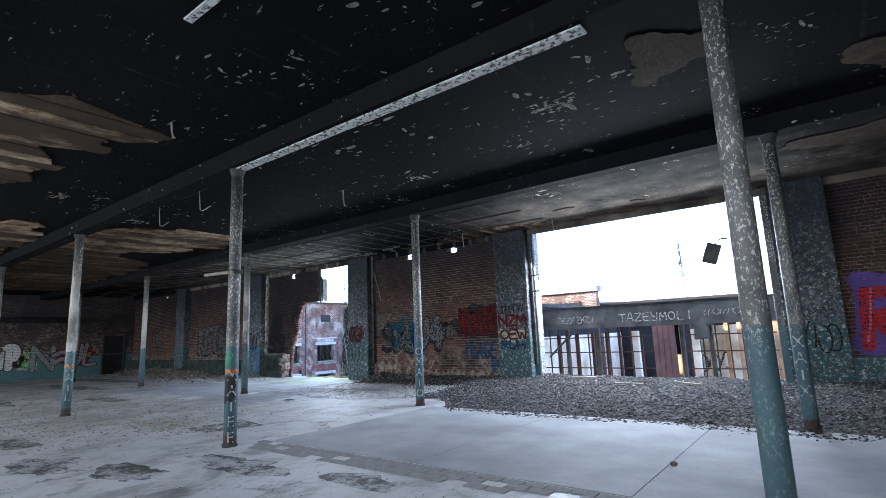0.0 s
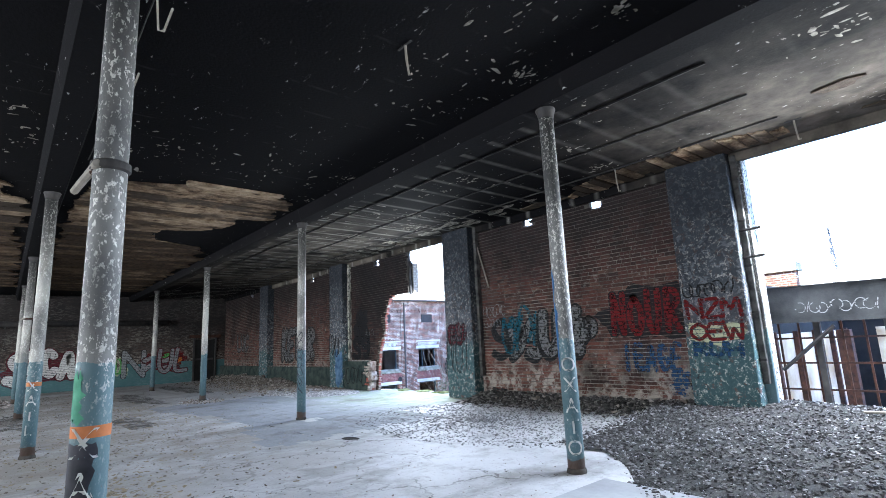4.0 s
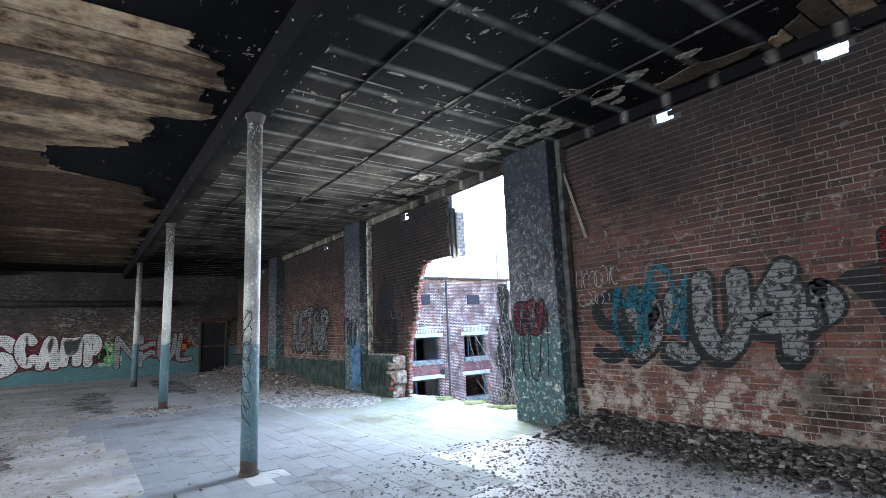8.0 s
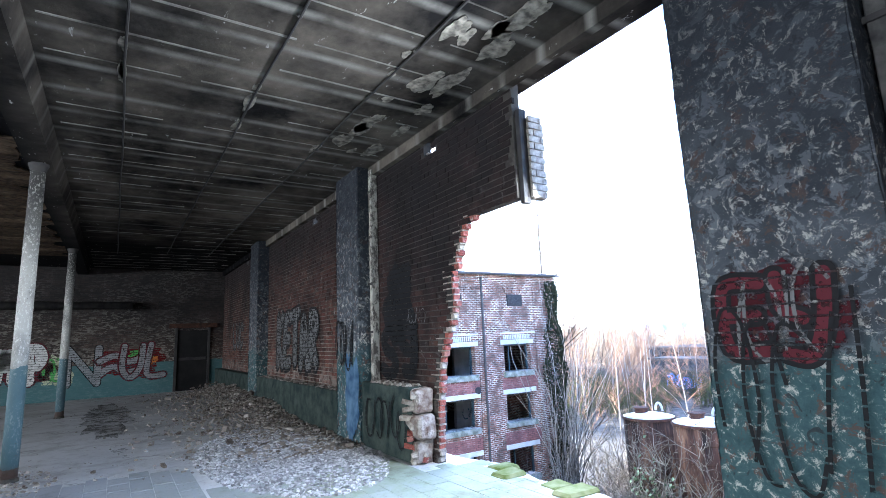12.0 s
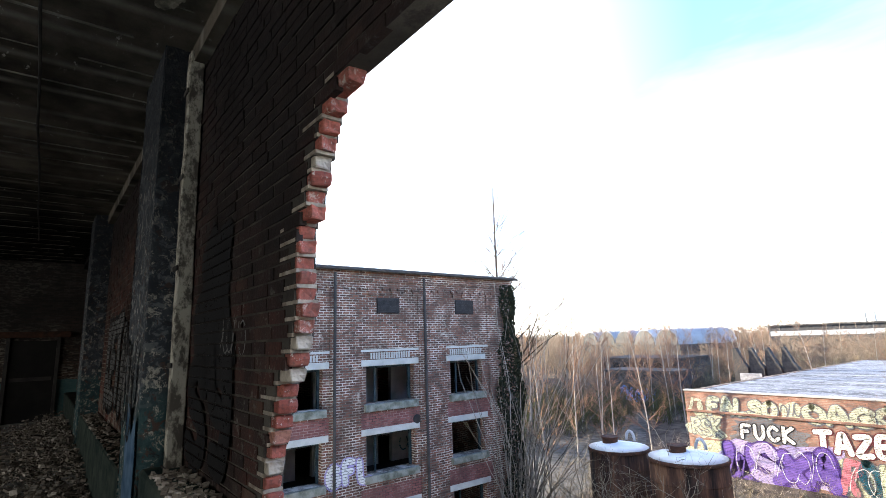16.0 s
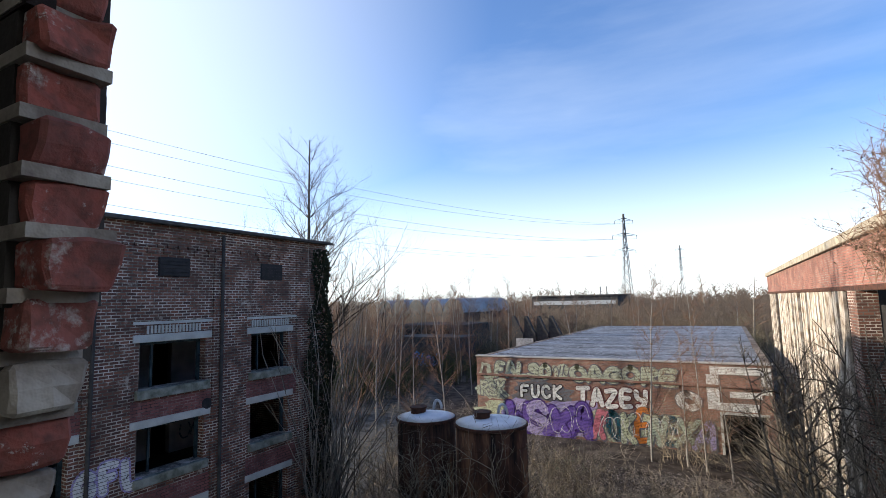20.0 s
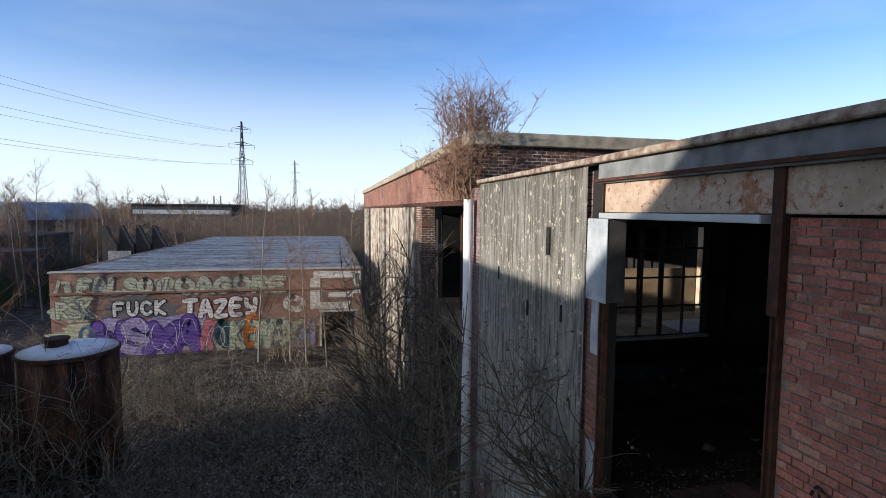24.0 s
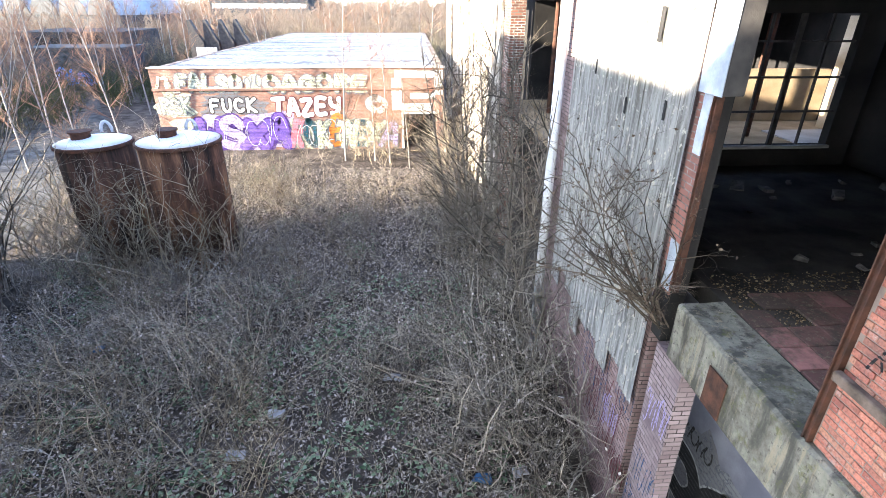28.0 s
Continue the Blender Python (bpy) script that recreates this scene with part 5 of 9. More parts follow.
GLYPHS = {
    "S": ([(0.9, 0.78), (0.6, 1.0), (0.15, 0.85), (0.25, 0.58), (0.75, 0.42), (0.88, 0.15), (0.45, 0.0), (0.02, 0.12)],),
    "C": ([(0.9, 0.82), (0.5, 1.0), (0.1, 0.7), (0.1, 0.28), (0.5, 0.0), (0.92, 0.2)],),
    "A": ([(0.02, 0.0), (0.3, 0.75), (0.5, 1.0), (0.7, 0.75), (0.98, 0.0)], [(0.25, 0.32), (0.75, 0.32)]),
    "M": ([(0.02, 0.0), (0.12, 1.0), (0.5, 0.42), (0.88, 1.0), (0.98, 0.0)],),
    "P": ([(0.15, -0.05), (0.15, 1.0)], [(0.15, 0.98), (0.7, 0.98), (0.92, 0.7), (0.65, 0.42), (0.2, 0.42)]),
    "N": ([(0.08, 0.0), (0.1, 1.0)], [(0.1, 1.0), (0.9, 0.0)], [(0.9, 0.0), (0.94, 1.0)]),
    "E": ([(0.9, 1.0), (0.15, 0.96), (0.12, 0.04), (0.92, 0.0)], [(0.15, 0.5), (0.75, 0.52)]),
    "T": ([(0.0, 0.95), (1.0, 1.0)], [(0.5, 0.95), (0.48, 0.0)]),
    "K": ([(0.12, 0.0), (0.12, 1.0)], [(0.9, 1.0), (0.2, 0.48), (0.95, 0.0)]),
    "R": ([(0.15, 0.0), (0.15, 1.0)], [(0.15, 0.98), (0.75, 0.95), (0.85, 0.68), (0.2, 0.48)], [(0.35, 0.48), (0.95, 0.0)]),
    "H": ([(0.1, 0.0), (0.1, 1.0)], [(0.9, 0.0), (0.9, 1.0)], [(0.1, 0.5), (0.9, 0.5)]),
    "O": ([(0.5, 1.0), (0.1, 0.72), (0.1, 0.28), (0.5, 0.0), (0.9, 0.28), (0.9, 0.72), (0.5, 1.0)],),
    "U": ([(0.1, 1.0), (0.12, 0.3), (0.5, 0.0), (0.88, 0.3), (0.9, 1.0)],),
    "L": ([(0.15, 1.0), (0.15, 0.05), (0.9, 0.0)],),
    "F": ([(0.9, 1.0), (0.15, 0.96), (0.12, 0.0)], [(0.15, 0.52), (0.7, 0.54)]),
    "G": ([(0.9, 0.82), (0.5, 1.0), (0.1, 0.65), (0.15, 0.2), (0.5, 0.0), (0.9, 0.15), (0.9, 0.45), (0.55, 0.45)],),
    "Z": ([(0.05, 1.0), (0.9, 1.0), (0.1, 0.0), (0.95, 0.0)],),
    "Y": ([(0.08, 1.0), (0.15, 0.6), (0.5, 0.45)], [(0.92, 1.0), (0.85, 0.4), (0.6, 0.0), (0.2, 0.02)]),
    "I": ([(0.5, 0.0), (0.5, 1.0)],),
    "W": ([(0.0, 1.0), (0.22, 0.0), (0.5, 0.6), (0.78, 0.0), (1.0, 1.0)],),
    "X": ([(0.0, 1.0), (1.0, 0.0)], [(1.0, 1.0), (0.0, 0.0)]),
    "9": ([(0.85, 0.72), (0.5, 0.5), (0.12, 0.7), (0.4, 1.0), (0.85, 0.85), (0.8, 0.3), (0.2, 0.0)],),
    "5": ([(0.9, 1.0), (0.25, 0.96), (0.2, 0.58), (0.65, 0.62), (0.9, 0.32), (0.55, 0.0), (0.05, 0.08)],),
    "4": ([(0.55, 1.0), (0.05, 0.38), (0.98, 0.36)], [(0.68, 0.7), (0.7, -0.02)]),
    "~": ([(0.0, 0.3), (0.3, 0.55), (0.6, 0.3), (1.0, 0.5)], [(0.0, 0.75), (0.35, 0.95), (0.65, 0.7), (1.0, 0.9)]),
}


def ribbon(verts, faces, stroke, width, y, caps=True):
    """One round-ended brush stroke in the xz plane at depth y."""
    pts = [Vector((x, 0, z)) for x, z in stroke]
    fine = []
    for i in range(len(pts) - 1):
        p0, p1, p2, p3 = pts[max(i - 1, 0)], pts[i], pts[i + 1], pts[min(i + 2, len(pts) - 1)]
        for k in range(6):
            t = k / 6
            fine.append(0.5 * (2 * p1 + (p2 - p0) * t + (2 * p0 - 5 * p1 + 4 * p2 - p3) * t * t + (3 * p1 - p0 - 3 * p2 + p3) * t ** 3))
    fine.append(pts[-1])
    if caps:
        a = (fine[0] - fine[1]).normalized()
        b = (fine[-1] - fine[-2]).normalized()
        lead = [(fine[0] + a * width * 0.5 * q, w) for q, w in ((0.96, 0.3), (0.75, 0.68), (0.4, 0.92))]
        tail = [(fine[-1] + b * width * 0.5 * q, w) for q, w in ((0.4, 0.92), (0.75, 0.68), (0.96, 0.3))]
        run = lead + [(p, 1.0) for p in fine] + tail
    else:
        run = [(p, 1.0) for p in fine]
    k0 = len(verts)
    for i, (p, w) in enumerate(run):
        d = run[min(i + 1, len(run) - 1)][0] - run[max(i - 1, 0)][0]
        d = d.normalized() if d.length > 1e-6 else Vector((1, 0, 0))
        side = Vector((-d.z, 0, d.x)) * width * 0.5 * w
        for q in (p + side, p - side):
            verts.append((q.x, y, q.z))
        if i:
            k = k0 + 2 * i
            faces.append((k - 2, k - 1, k + 1, k))


def throwup(text, w, h, thick, fills, edge, place, turn, parent, rim=0.035, seed=0, drop=(0.0, 0.0), tilt=0.1, overlap=1.15, out=0.0012):
    """Fat sprayed letters that lean into each other: a dark cast edge, an outline and a fill, letter by letter."""
    r = random.Random(seed)
    m = pose(*place, 0, 0, turn)
    n = len(text)
    for k, ch in enumerate(text):
        cw = w / n * overlap
        x0 = w * k / n - (cw - w / n) / 2
        dz, hh, sk = h * r.uniform(-0.05, 0.05), h * r.uniform(0.92, 1.06), r.uniform(-tilt, tilt)
        inset = thick / 2
        strokes = [[(x0 + inset + (cw - 2 * inset) * x + sk * hh * (z - 0.5), dz + inset + (hh - 2 * inset) * z) for x, z in st] for st in GLYPHS[ch]]
        base = None
        layers = [("painted_outline", edge, thick + 2 * rim, (0.0, 0.0)), ("painted_lettering", fills[k % len(fills)], thick, (0.0, 0.0))]
        if drop != (0.0, 0.0):
            layers.insert(0, ("painted_shadow", edge, thick + 1.2 * rim, drop))
        for q, (nm, mat, wid_, off) in enumerate(layers):
            verts, faces = [], []
            for i, st in enumerate(strokes):
                ribbon(verts, faces, [(x + off[0], z + off[1]) for x, z in st], wid_, -out * (0.3 * i + 1.2 * q))
            ob = new(nm, mesh_of(nm, verts, faces, mat))
            ob.matrix_world = pose(0, 0, 0) if base else m @ pose(0, -out * 0.7 * (k % 3), 0)
            ob.parent = base or parent
            base = base or ob


P_HOUR = paint("sprayed_dark_red", (0.06, 0.011, 0.016), 0.48)
NW = WALL_Y - 0.018          # just in front of the long wall's bricks
PF = PIER_Y - 0.018
P_DUSTY_SILVER = paint("worn_silver_spray", (0.15, 0.148, 0.15), 0.47)
P_FADED_BLUE = paint("faded_blue_spray", (0.02, 0.06, 0.13), 0.48)
P_DULL_RED = paint("dull_red_spray", (0.12, 0.012, 0.014), 0.44)
# big piece in the second bay
throwup("S", 0.62, 0.95, 0.09, (P_BLACK,), P_BLACK, (-12.98, NW - 0.002, 1.0), 0, wall_north, 0.02, 3, (-0.05, -0.06), 0.12, 1.1)
throwup("95", 1.1, 1.0, 0.20, (P_DUSTY_SILVER,), P_BLACK, (-12.45, NW - 0.004, 0.98), 0, wall_north, 0.045, 4, (-0.06, -0.07), 0.12, 1.15)
throwup("U4", 1.30, 1.02, 0.24, (P_DUSTY_SILVER,), P_BLACK, (-11.5, NW - 0.008, 0.98), 0, wall_north, 0.045, 5, (-0.05, -0.08), 0.08, 1.15)
throwup("O", 0.34, 0.42, 0.15, (P_DUSTY_SILVER,), P_BLACK, (-10.34, NW - 0.006, 1.36), 0, wall_north, 0.035, 6)
scrawl(1.05, 0.95, 4, 0.085, P_CYAN, (-12.55, NW - 0.022, 1.12), 0, wall_north, 3)
scrawl(0.6, 0.3, 3, 0.12, P_CYAN, (-12.5, NW - 0.024, 1.72), 0, wall_north, 4)
scrawl(0.78, 0.28, 8, 0.012, P_SILVER, (-13.28, NW - 0.004, 1.98), 0, wall_north, 8)
scrawl(0.5, 0.2, 5, 0.011, P_SILVER, (-13.2, NW - 0.004, 1.72), 0, wall_north, 9)
blotch(1.75, 0.98, P_BLACK, (-8.92, NW, 1.80), 0, wall_north, 5)
throwup("NOUR", 1.45, 0.86, 0.125, (P_DULL_RED,), P_BLACK, (-9.66, NW - 0.004, 1.38), 0, wall_north, 0.03, 12, (0.0, 0.0), 0.08, 1.05)
throwup("IEAGE", 1.2, 0.52, 0.07, (P_FADED_BLUE,), P_FADED_BLUE, (-9.5, NW - 0.004, 0.72), 0, wall_north, 0.012, 13, (0.0, 0.0), 0.1, 1.0)
blotch(0.5, 0.42, P_FADED_BLUE, (-8.34, NW, 0.50), 0, wall_north, 16)
# between the hole and the far corner
blotch(0.9, 1.1, P_BLACK, (-19.15, NW, 2.05), 0, wall_north, 33)
throwup("SY", 1.15, 0.85, 0.17, (P_BLACK,), P_BLACK, (-19.75, NW - 0.004, 1.0), 0, wall_north, 0.02, 31, (0.0, 0.0), 0.12, 1.1)
scrawl(0.5, 0.22, 6, 0.012, P_DUSTY_SILVER, (-18.9, NW - 0.008, 1.75), 0, wall_north, 34)
throwup("KETAR", 3.1, 1.35, 0.26, (P_DUSTY_SILVER,), P_BLACK, (-25.75, NW - 0.004, 0.98), 0, wall_north, 0.05, 21, (-0.05, -0.06), 0.1, 1.2)
throwup("LUC", 1.7, 0.9, 0.15, (P_DUSTY_SILVER,), P_BLACK, (-31.5, NW - 0.004, 1.38), 0, wall_north, 0.04, 22, (0.0, 0.0), 0.1, 1.1)
# on the piers
blotch(0.62, 0.50, P_HOUR, (-13.95, PF, 1.62), 0, wall_north, 41)
throwup("EY", 0.62, 0.5, 0.07, (P_MAROON,), P_BLACK, (-14.3, PF - 0.003, 1.36), 0, wall_north, 0.03, 42)
scrawl(0.55, 0.55, 4, 0.022, P_DUSTY_SILVER, (-14.25, PF - 0.008, 1.32), 0, wall_north, 43)
scrawl(0.8, 1.05, 5, 0.022, P_BLACK, (-14.32, PF - 0.010, 0.7), 0, wall_north, 44)
blotch(0.85, 0.34, P_PALE, (-7.58, PF, 1.36), 0, wall_north, 49)
throwup("NZM", 0.88, 0.34, 0.045, (P_DULL_RED,), P_DULL_RED, (-8.02, PF - 0.004, 1.62), 0, wall_north, 0.01, 45)
throwup("OEW", 0.84, 0.3, 0.04, (P_DULL_RED,), P_DULL_RED, (-7.98, PF - 0.004, 1.24), 0, wall_north, 0.01, 46)
throwup("RUH", 0.8, 0.26, 0.05, (P_FADED_BLUE,), P_FADED_BLUE, (-7.98, PF - 0.003, 0.98), 0, wall_north, 0.01, 50)
scrawl(0.85, 0.26, 7, 0.025, P_BLACK, (-8.0, PF - 0.004, 1.98), 0, wall_north, 47)
P_FOOT_BLUE = plain("scuffed_blue_pier_paint", (0.035, 0.085, 0.16), (0.14, 0.24, 0.36), 5, 0.8, 0.4)
blotch(0.52, 1.25, P_FOOT_BLUE, (-20.22, PF, 0.68), 0, wall_north, 146)
scrawl(0.72, 0.75, 5, 0.05, P_BLACK, (-20.85, PF - 0.004, 1.15), 0, wall_north, 147)
scrawl(0.6, 0.6, 5, 0.03, P_DUSTY_SILVER, (-20.8, PF - 0.008, 1.25), 0, wall_north, 148)
scrawl(0.75, 0.6, 5, 0.03, P_BLACK, (-1.05, PF - 0.004, 0.85), 0, wall_north, 48)
# purple piece east of the bay
blotch(2.3, 1.7, P_PURPLE, (1.1, NW, 1.35), 0, wall_north, 51)
throwup("RSO", 2.1, 1.35, 0.22, (P_RED, P_MAROON), P_PURPLE, (0.05, NW - 0.003, 0.75), 0, wall_north, 0.04, 52, (-0.05, -0.06), 0.15, 1.2)
scrawl(1.9, 1.3, 6, 0.04, P_PINK, (0.05, NW - 0.016, 0.8), 0, wall_north, 53)
# the end wall
EW = END_X + 0.006
blotch(4.0, 1.25, P_MAROON, (EW, 6.05, 1.15), 90, end_wall, 60)
throwup("S", 1.30, 1.55, 0.42, (P_WHITE,), P_MAROON, (EW + 0.003, 4.15, 0.35), 90, end_wall, 0.06, 1, (0.0, 0.0), 0.05)
throwup("CAMP", 2.75, 1.28, 0.32, (P_WHITE,), P_MAROON, (EW + 0.006, 5.30, 0.56), 90, end_wall, 0.05, 2, (0.0, 0.0), 0.08, 1.12)
blotch(0.8, 0.9, P_PALE, (EW, 8.3, 0.95), 90, end_wall, 64)
scrawl(0.6, 0.8, 3, 0.07, P_GREEN, (EW + 0.004, 8.0, 0.6), 90, end_wall, 65)
blotch(1.9, 0.9, P_DULL_RED, (EW, 10.35, 1.12), 90, end_wall, 62)
throwup("N", 1.05, 1.35, 0.20, (P_SILVER,), P_BLACK, (EW + 0.004, 8.45, 0.42), 90, end_wall, 0.03, 3)
throwup("~", 1.3, 1.2, 0.20, (P_SILVER,), P_MAROON, (EW + 0.006, 9.45, 0.42), 90, end_wall, 0.05, 4)
throwup("UL", 1.5, 1.2, 0.17, (P_SILVER,), P_MAROON, (EW + 0.008, 10.0, 0.5), 90, end_wall, 0.05, 5)
blotch(0.7, 0.3, P_GREEN, (EW + 0.003, 10.6, 1.35), 90, end_wall, 61)
blotch(0.5, 0.25, P_ORANGE, (EW + 0.004, 10.9, 1.15), 90, end_wall, 66)

# ---- end wall: doorways, pipe ----
def doorway(y0, y1, h, name, label):
    d = thing(name, label, "door", (END_X, 0, 0), kind="structure")
    # the recess's darkness is put into the panel's near-black colour
    part("panel", block((0.004, y0, 0), (0.03, y1, h), 0.004), M_DARK, d, "dark panel painted for the unlit doorway recess")
    for a, b in ((y0 - 0.09, y0), (y1, y1 + 0.09)):
        part("jamb", block((0.002, a, 0), (0.10, b, h + 0.09), 0.008), M_STEEL_BLACK, d)
    part("lintel", block((0.002, y0 - 0.3, h + 0.09), (0.14, y1 + 0.3, h + 0.25), 0.01), M_RUST, d, "rusty steel lintel")
    part("rail", block((0.03, y0 + 0.05, h * 0.5), (0.045, y1 - 0.05, h * 0.5 + 0.1)), M_STEEL_BLACK, d)


doorway(11.75, 12.75, 2.15, "door_1", "dark doorway in the sooty end wall")
doorway(0.4, 1.9, 2.1, "door_2", "black doorway below a painted sign board")
sb = thing("sign_board", "black board with white painted word above the doorway", "sign", (END_X + 0.15, 1.2, 2.5))
part("board", block((0, -0.9, -0.14), (0.02, 0.9, 0.14), 0.005), M_STEEL_BLACK, sb)
lettering("ZOLE", 0.24, P_WHITE, (END_X + 0.174, 0.7, 2.42), 90, "painted_lettering", None).parent = sb
sb.children[-1].matrix_parent_inverse = sb.matrix_basis.inverted()
hp = thing("heating_pipe", "thick sooty pipe run along the end wall", "pipe", (END_X + 0.35, 0, 3.05))
smooth(part("pipe", tube([(0, -6.2, 0), (0, 10.3, 0)], 0.13, 14), M_STEEL_BLACK, hp))
for yy in (-3.0, 0.5, 4.0, 7.5, 10.2):
    part("bracket", block((-0.36, yy - 0.03, -0.17), (0.0, yy + 0.03, -0.13)), M_STEEL_BLACK, hp)

# ---- plinth along the wall, broken at the hole ----
pl = thing("plinth", "green painted brick plinth, graffiti-covered, broken at its end", "plinth", kind="structure")
M_PLINTH = plain("green_black_plinth", (0.02, 0.035, 0.034), (0.075, 0.092, 0.08), 4, 0.85, 0.5)
part("plinth_run", block((-19.93, 13.02, 0), (-18.42, 13.295, 0.93), 0.02, 0.012, 5, 3), M_PLINTH, pl)
part("plinth_run", block((-26.74, 13.02, 0), (-20.92, 13.295, 0.72), 0.02, 0.015, 7, 5), M_PLINTH, pl)
part("plinth_run", block((-33.4, 13.02, 0), (-27.72, 13.295, 0.72), 0.02, 0.015, 7, 6), M_PLINTH, pl)
part("plinth_run", block((-0.44, 13.02, 0), (3.0, 13.295, 0.72), 0.02, 0.012, 5, 8), M_PIER_BRICK, pl)
scrawl(1.3, 0.6, 8, 0.03, P_BLACK, (-19.85, 13.0, 0.2), 0, pl, 71)
M_CORE = plain("broken_brick_core", (0.13, 0.085, 0.07), (0.44, 0.40, 0.36), 9, 0.95, 0.9, dist=0.03)
for k in range(3):
    part("rubble_core", block((-18.44, 13.03, k * 0.31), (-18.30 + 0.05 * ((k * 2) % 3), 13.29, 0.30 + k * 0.31), 0.03, 0.045, 4, 40 + k), M_CORE, pl, "crumbling core of the plinth")
for k in range(30):
    ob = link("broken_brick", rng.choice(edge_shapes[3:6] + [edge_shapes[5]] * 2), pl)
    row = k // 3
    ob.location = (-18.43 + rng.uniform(-0.04, 0.07), 13.04 + (k % 3) * 0.09 + rng.uniform(-0.02, 0.02), row * 0.09 + rng.uniform(-0.015, 0.02))
    ob.rotation_euler = (rng.uniform(-0.3, 0.3), rng.uniform(-0.3, 0.3), rng.uniform(-0.8, 0.8))

# brick stub left of the window that once filled the hole's top
stub = thing("brick_stub", "brick reveal stub left standing beside the torn opening", "brickwork", kind="structure")
part("stub_core", block((-16.40, 13.43, 2.95), (-16.31, 13.60, 3.86), 0.006), M_MORTAR, stub)
lay_bricks(stub, "brick", brick_rows(13.40, 13.61, 2.96, 3.86, lambda a, b, z: True, rng), "y", -16.31, 1, M_EDGE_MORTAR, lambda u, z: True, rng)
part("timber", block((-16.43, 13.33, 2.9), (-16.36, 13.43, 3.95), 0.006), M_STEEL_BLACK, stub, "charred timber upright")

def pale_flake():
    n = Nodes("pale_flaking_plaster")
    g = n.noise(9, 7, rough=0.75, stretch=(1, 1, 0.6))
    c = n.mix(n.step(g, 0.45, 0.55), (0.11, 0.10, 0.09), (0.44, 0.42, 0.37))
    return n.done(c, 0.9, g, 0.6, 0.01)


M_FLAKE_PALE = pale_flake()
M_STRIP_GREY = plain("grimy_grey_strip", (0.035, 0.035, 0.036), (0.13, 0.125, 0.12), 6, 0.85, 0.5)
# loose plank and plaster strips on the wall
pk = thing("loose_plank", "grey timber strip hanging askew from the wall head", "plank")
part("plank", tube([(-13.42, 13.24, 4.2), (-12.96, 13.24, 2.72)], 0.024, 4), M_WOOD, pk)
for x in (-13.33, -19.85, -7.0):
    pp = thing("wall_strip", "pale flaking plaster strip beside the pier", "trim")
    part("strip", block((x - 0.05, 13.17, 0.55), (x + 0.05, 13.285, 4.3), 0.008, 0.012, 16, int(-x)), M_FLAKE_PALE if x < -15 else M_STRIP_GREY, pp)
    for q in range(5):
        part("fixing", block((x - 0.065, 13.155, 0.9 + q * 0.75), (x + 0.065, 13.169, 0.94 + q * 0.75), 0.003), M_STEEL_BLACK, pp)

# vent surrounds under the ceiling
for v in VENTS:
    vs = thing("wall_vent", "broken vent opening under the ceiling, daylight showing", "vent", kind="structure")
    part("loose_bit", block((v - 0.13, 13.31, VENT_Z0), (v - 0.06, 13.36, VENT_Z0 + 0.02), 0.004, 0.006, 1), M_RUBBLE, vs)

# ---- ceiling: bare flange, scars, conduits, hooks ----
def flake_material():
    n = Nodes("flaking_white_flange")
    g = n.noise(18, 6, rough=0.75)
    c = n.mix(n.step(g, 0.42, 0.5), (0.05, 0.05, 0.05), (0.50, 0.50, 0.49))
    return n.done(c, 0.8, g, 0.5)


M_FLAKE = flake_material()
part("bare_flange", block((-7.45, 4.37, BEAM_Z - 0.02), (-1.75, 4.53, BEAM_Z - 0.002), 0.003), M_FLAKE, ceiling, "flaking white beam flange")
part("bare_flange", block((-4.6, 2.25, CEIL_Z - 0.02), (-2.3, 2.33, CEIL_Z - 0.002), 0.003), M_FLAKE, ceiling)


def scar(x, y, w, d, seed, material=None, z=None, drop=0.018):
    """A place where the plaster has come off, with a torn outline and a bitten lip."""
    r = random.Random(seed)
    n = 64
    ph = [r.uniform(0, 6.28) for _ in range(8)]
    ring = []
    for k in range(n):
        a = 2 * math.pi * k / n
        f = 1 + sum(m * math.sin(q * a + ph[i]) for i, (q, m) in enumerate(((2, 0.12), (3, 0.15), (5, 0.08), (7, 0.05), (11, 0.035), (17, 0.025), (27, 0.02))))
        ring.append((x + w / 2 * math.cos(a) * f, y + d / 2 * math.sin(a) * f))
    zz = (CEIL_Z if z is None else z) - 0.003
    part("plaster_scar", prism(ring, "z", zz - drop, zz), material or M_LATH, ceiling, "exposed clay and lath where plaster fell")


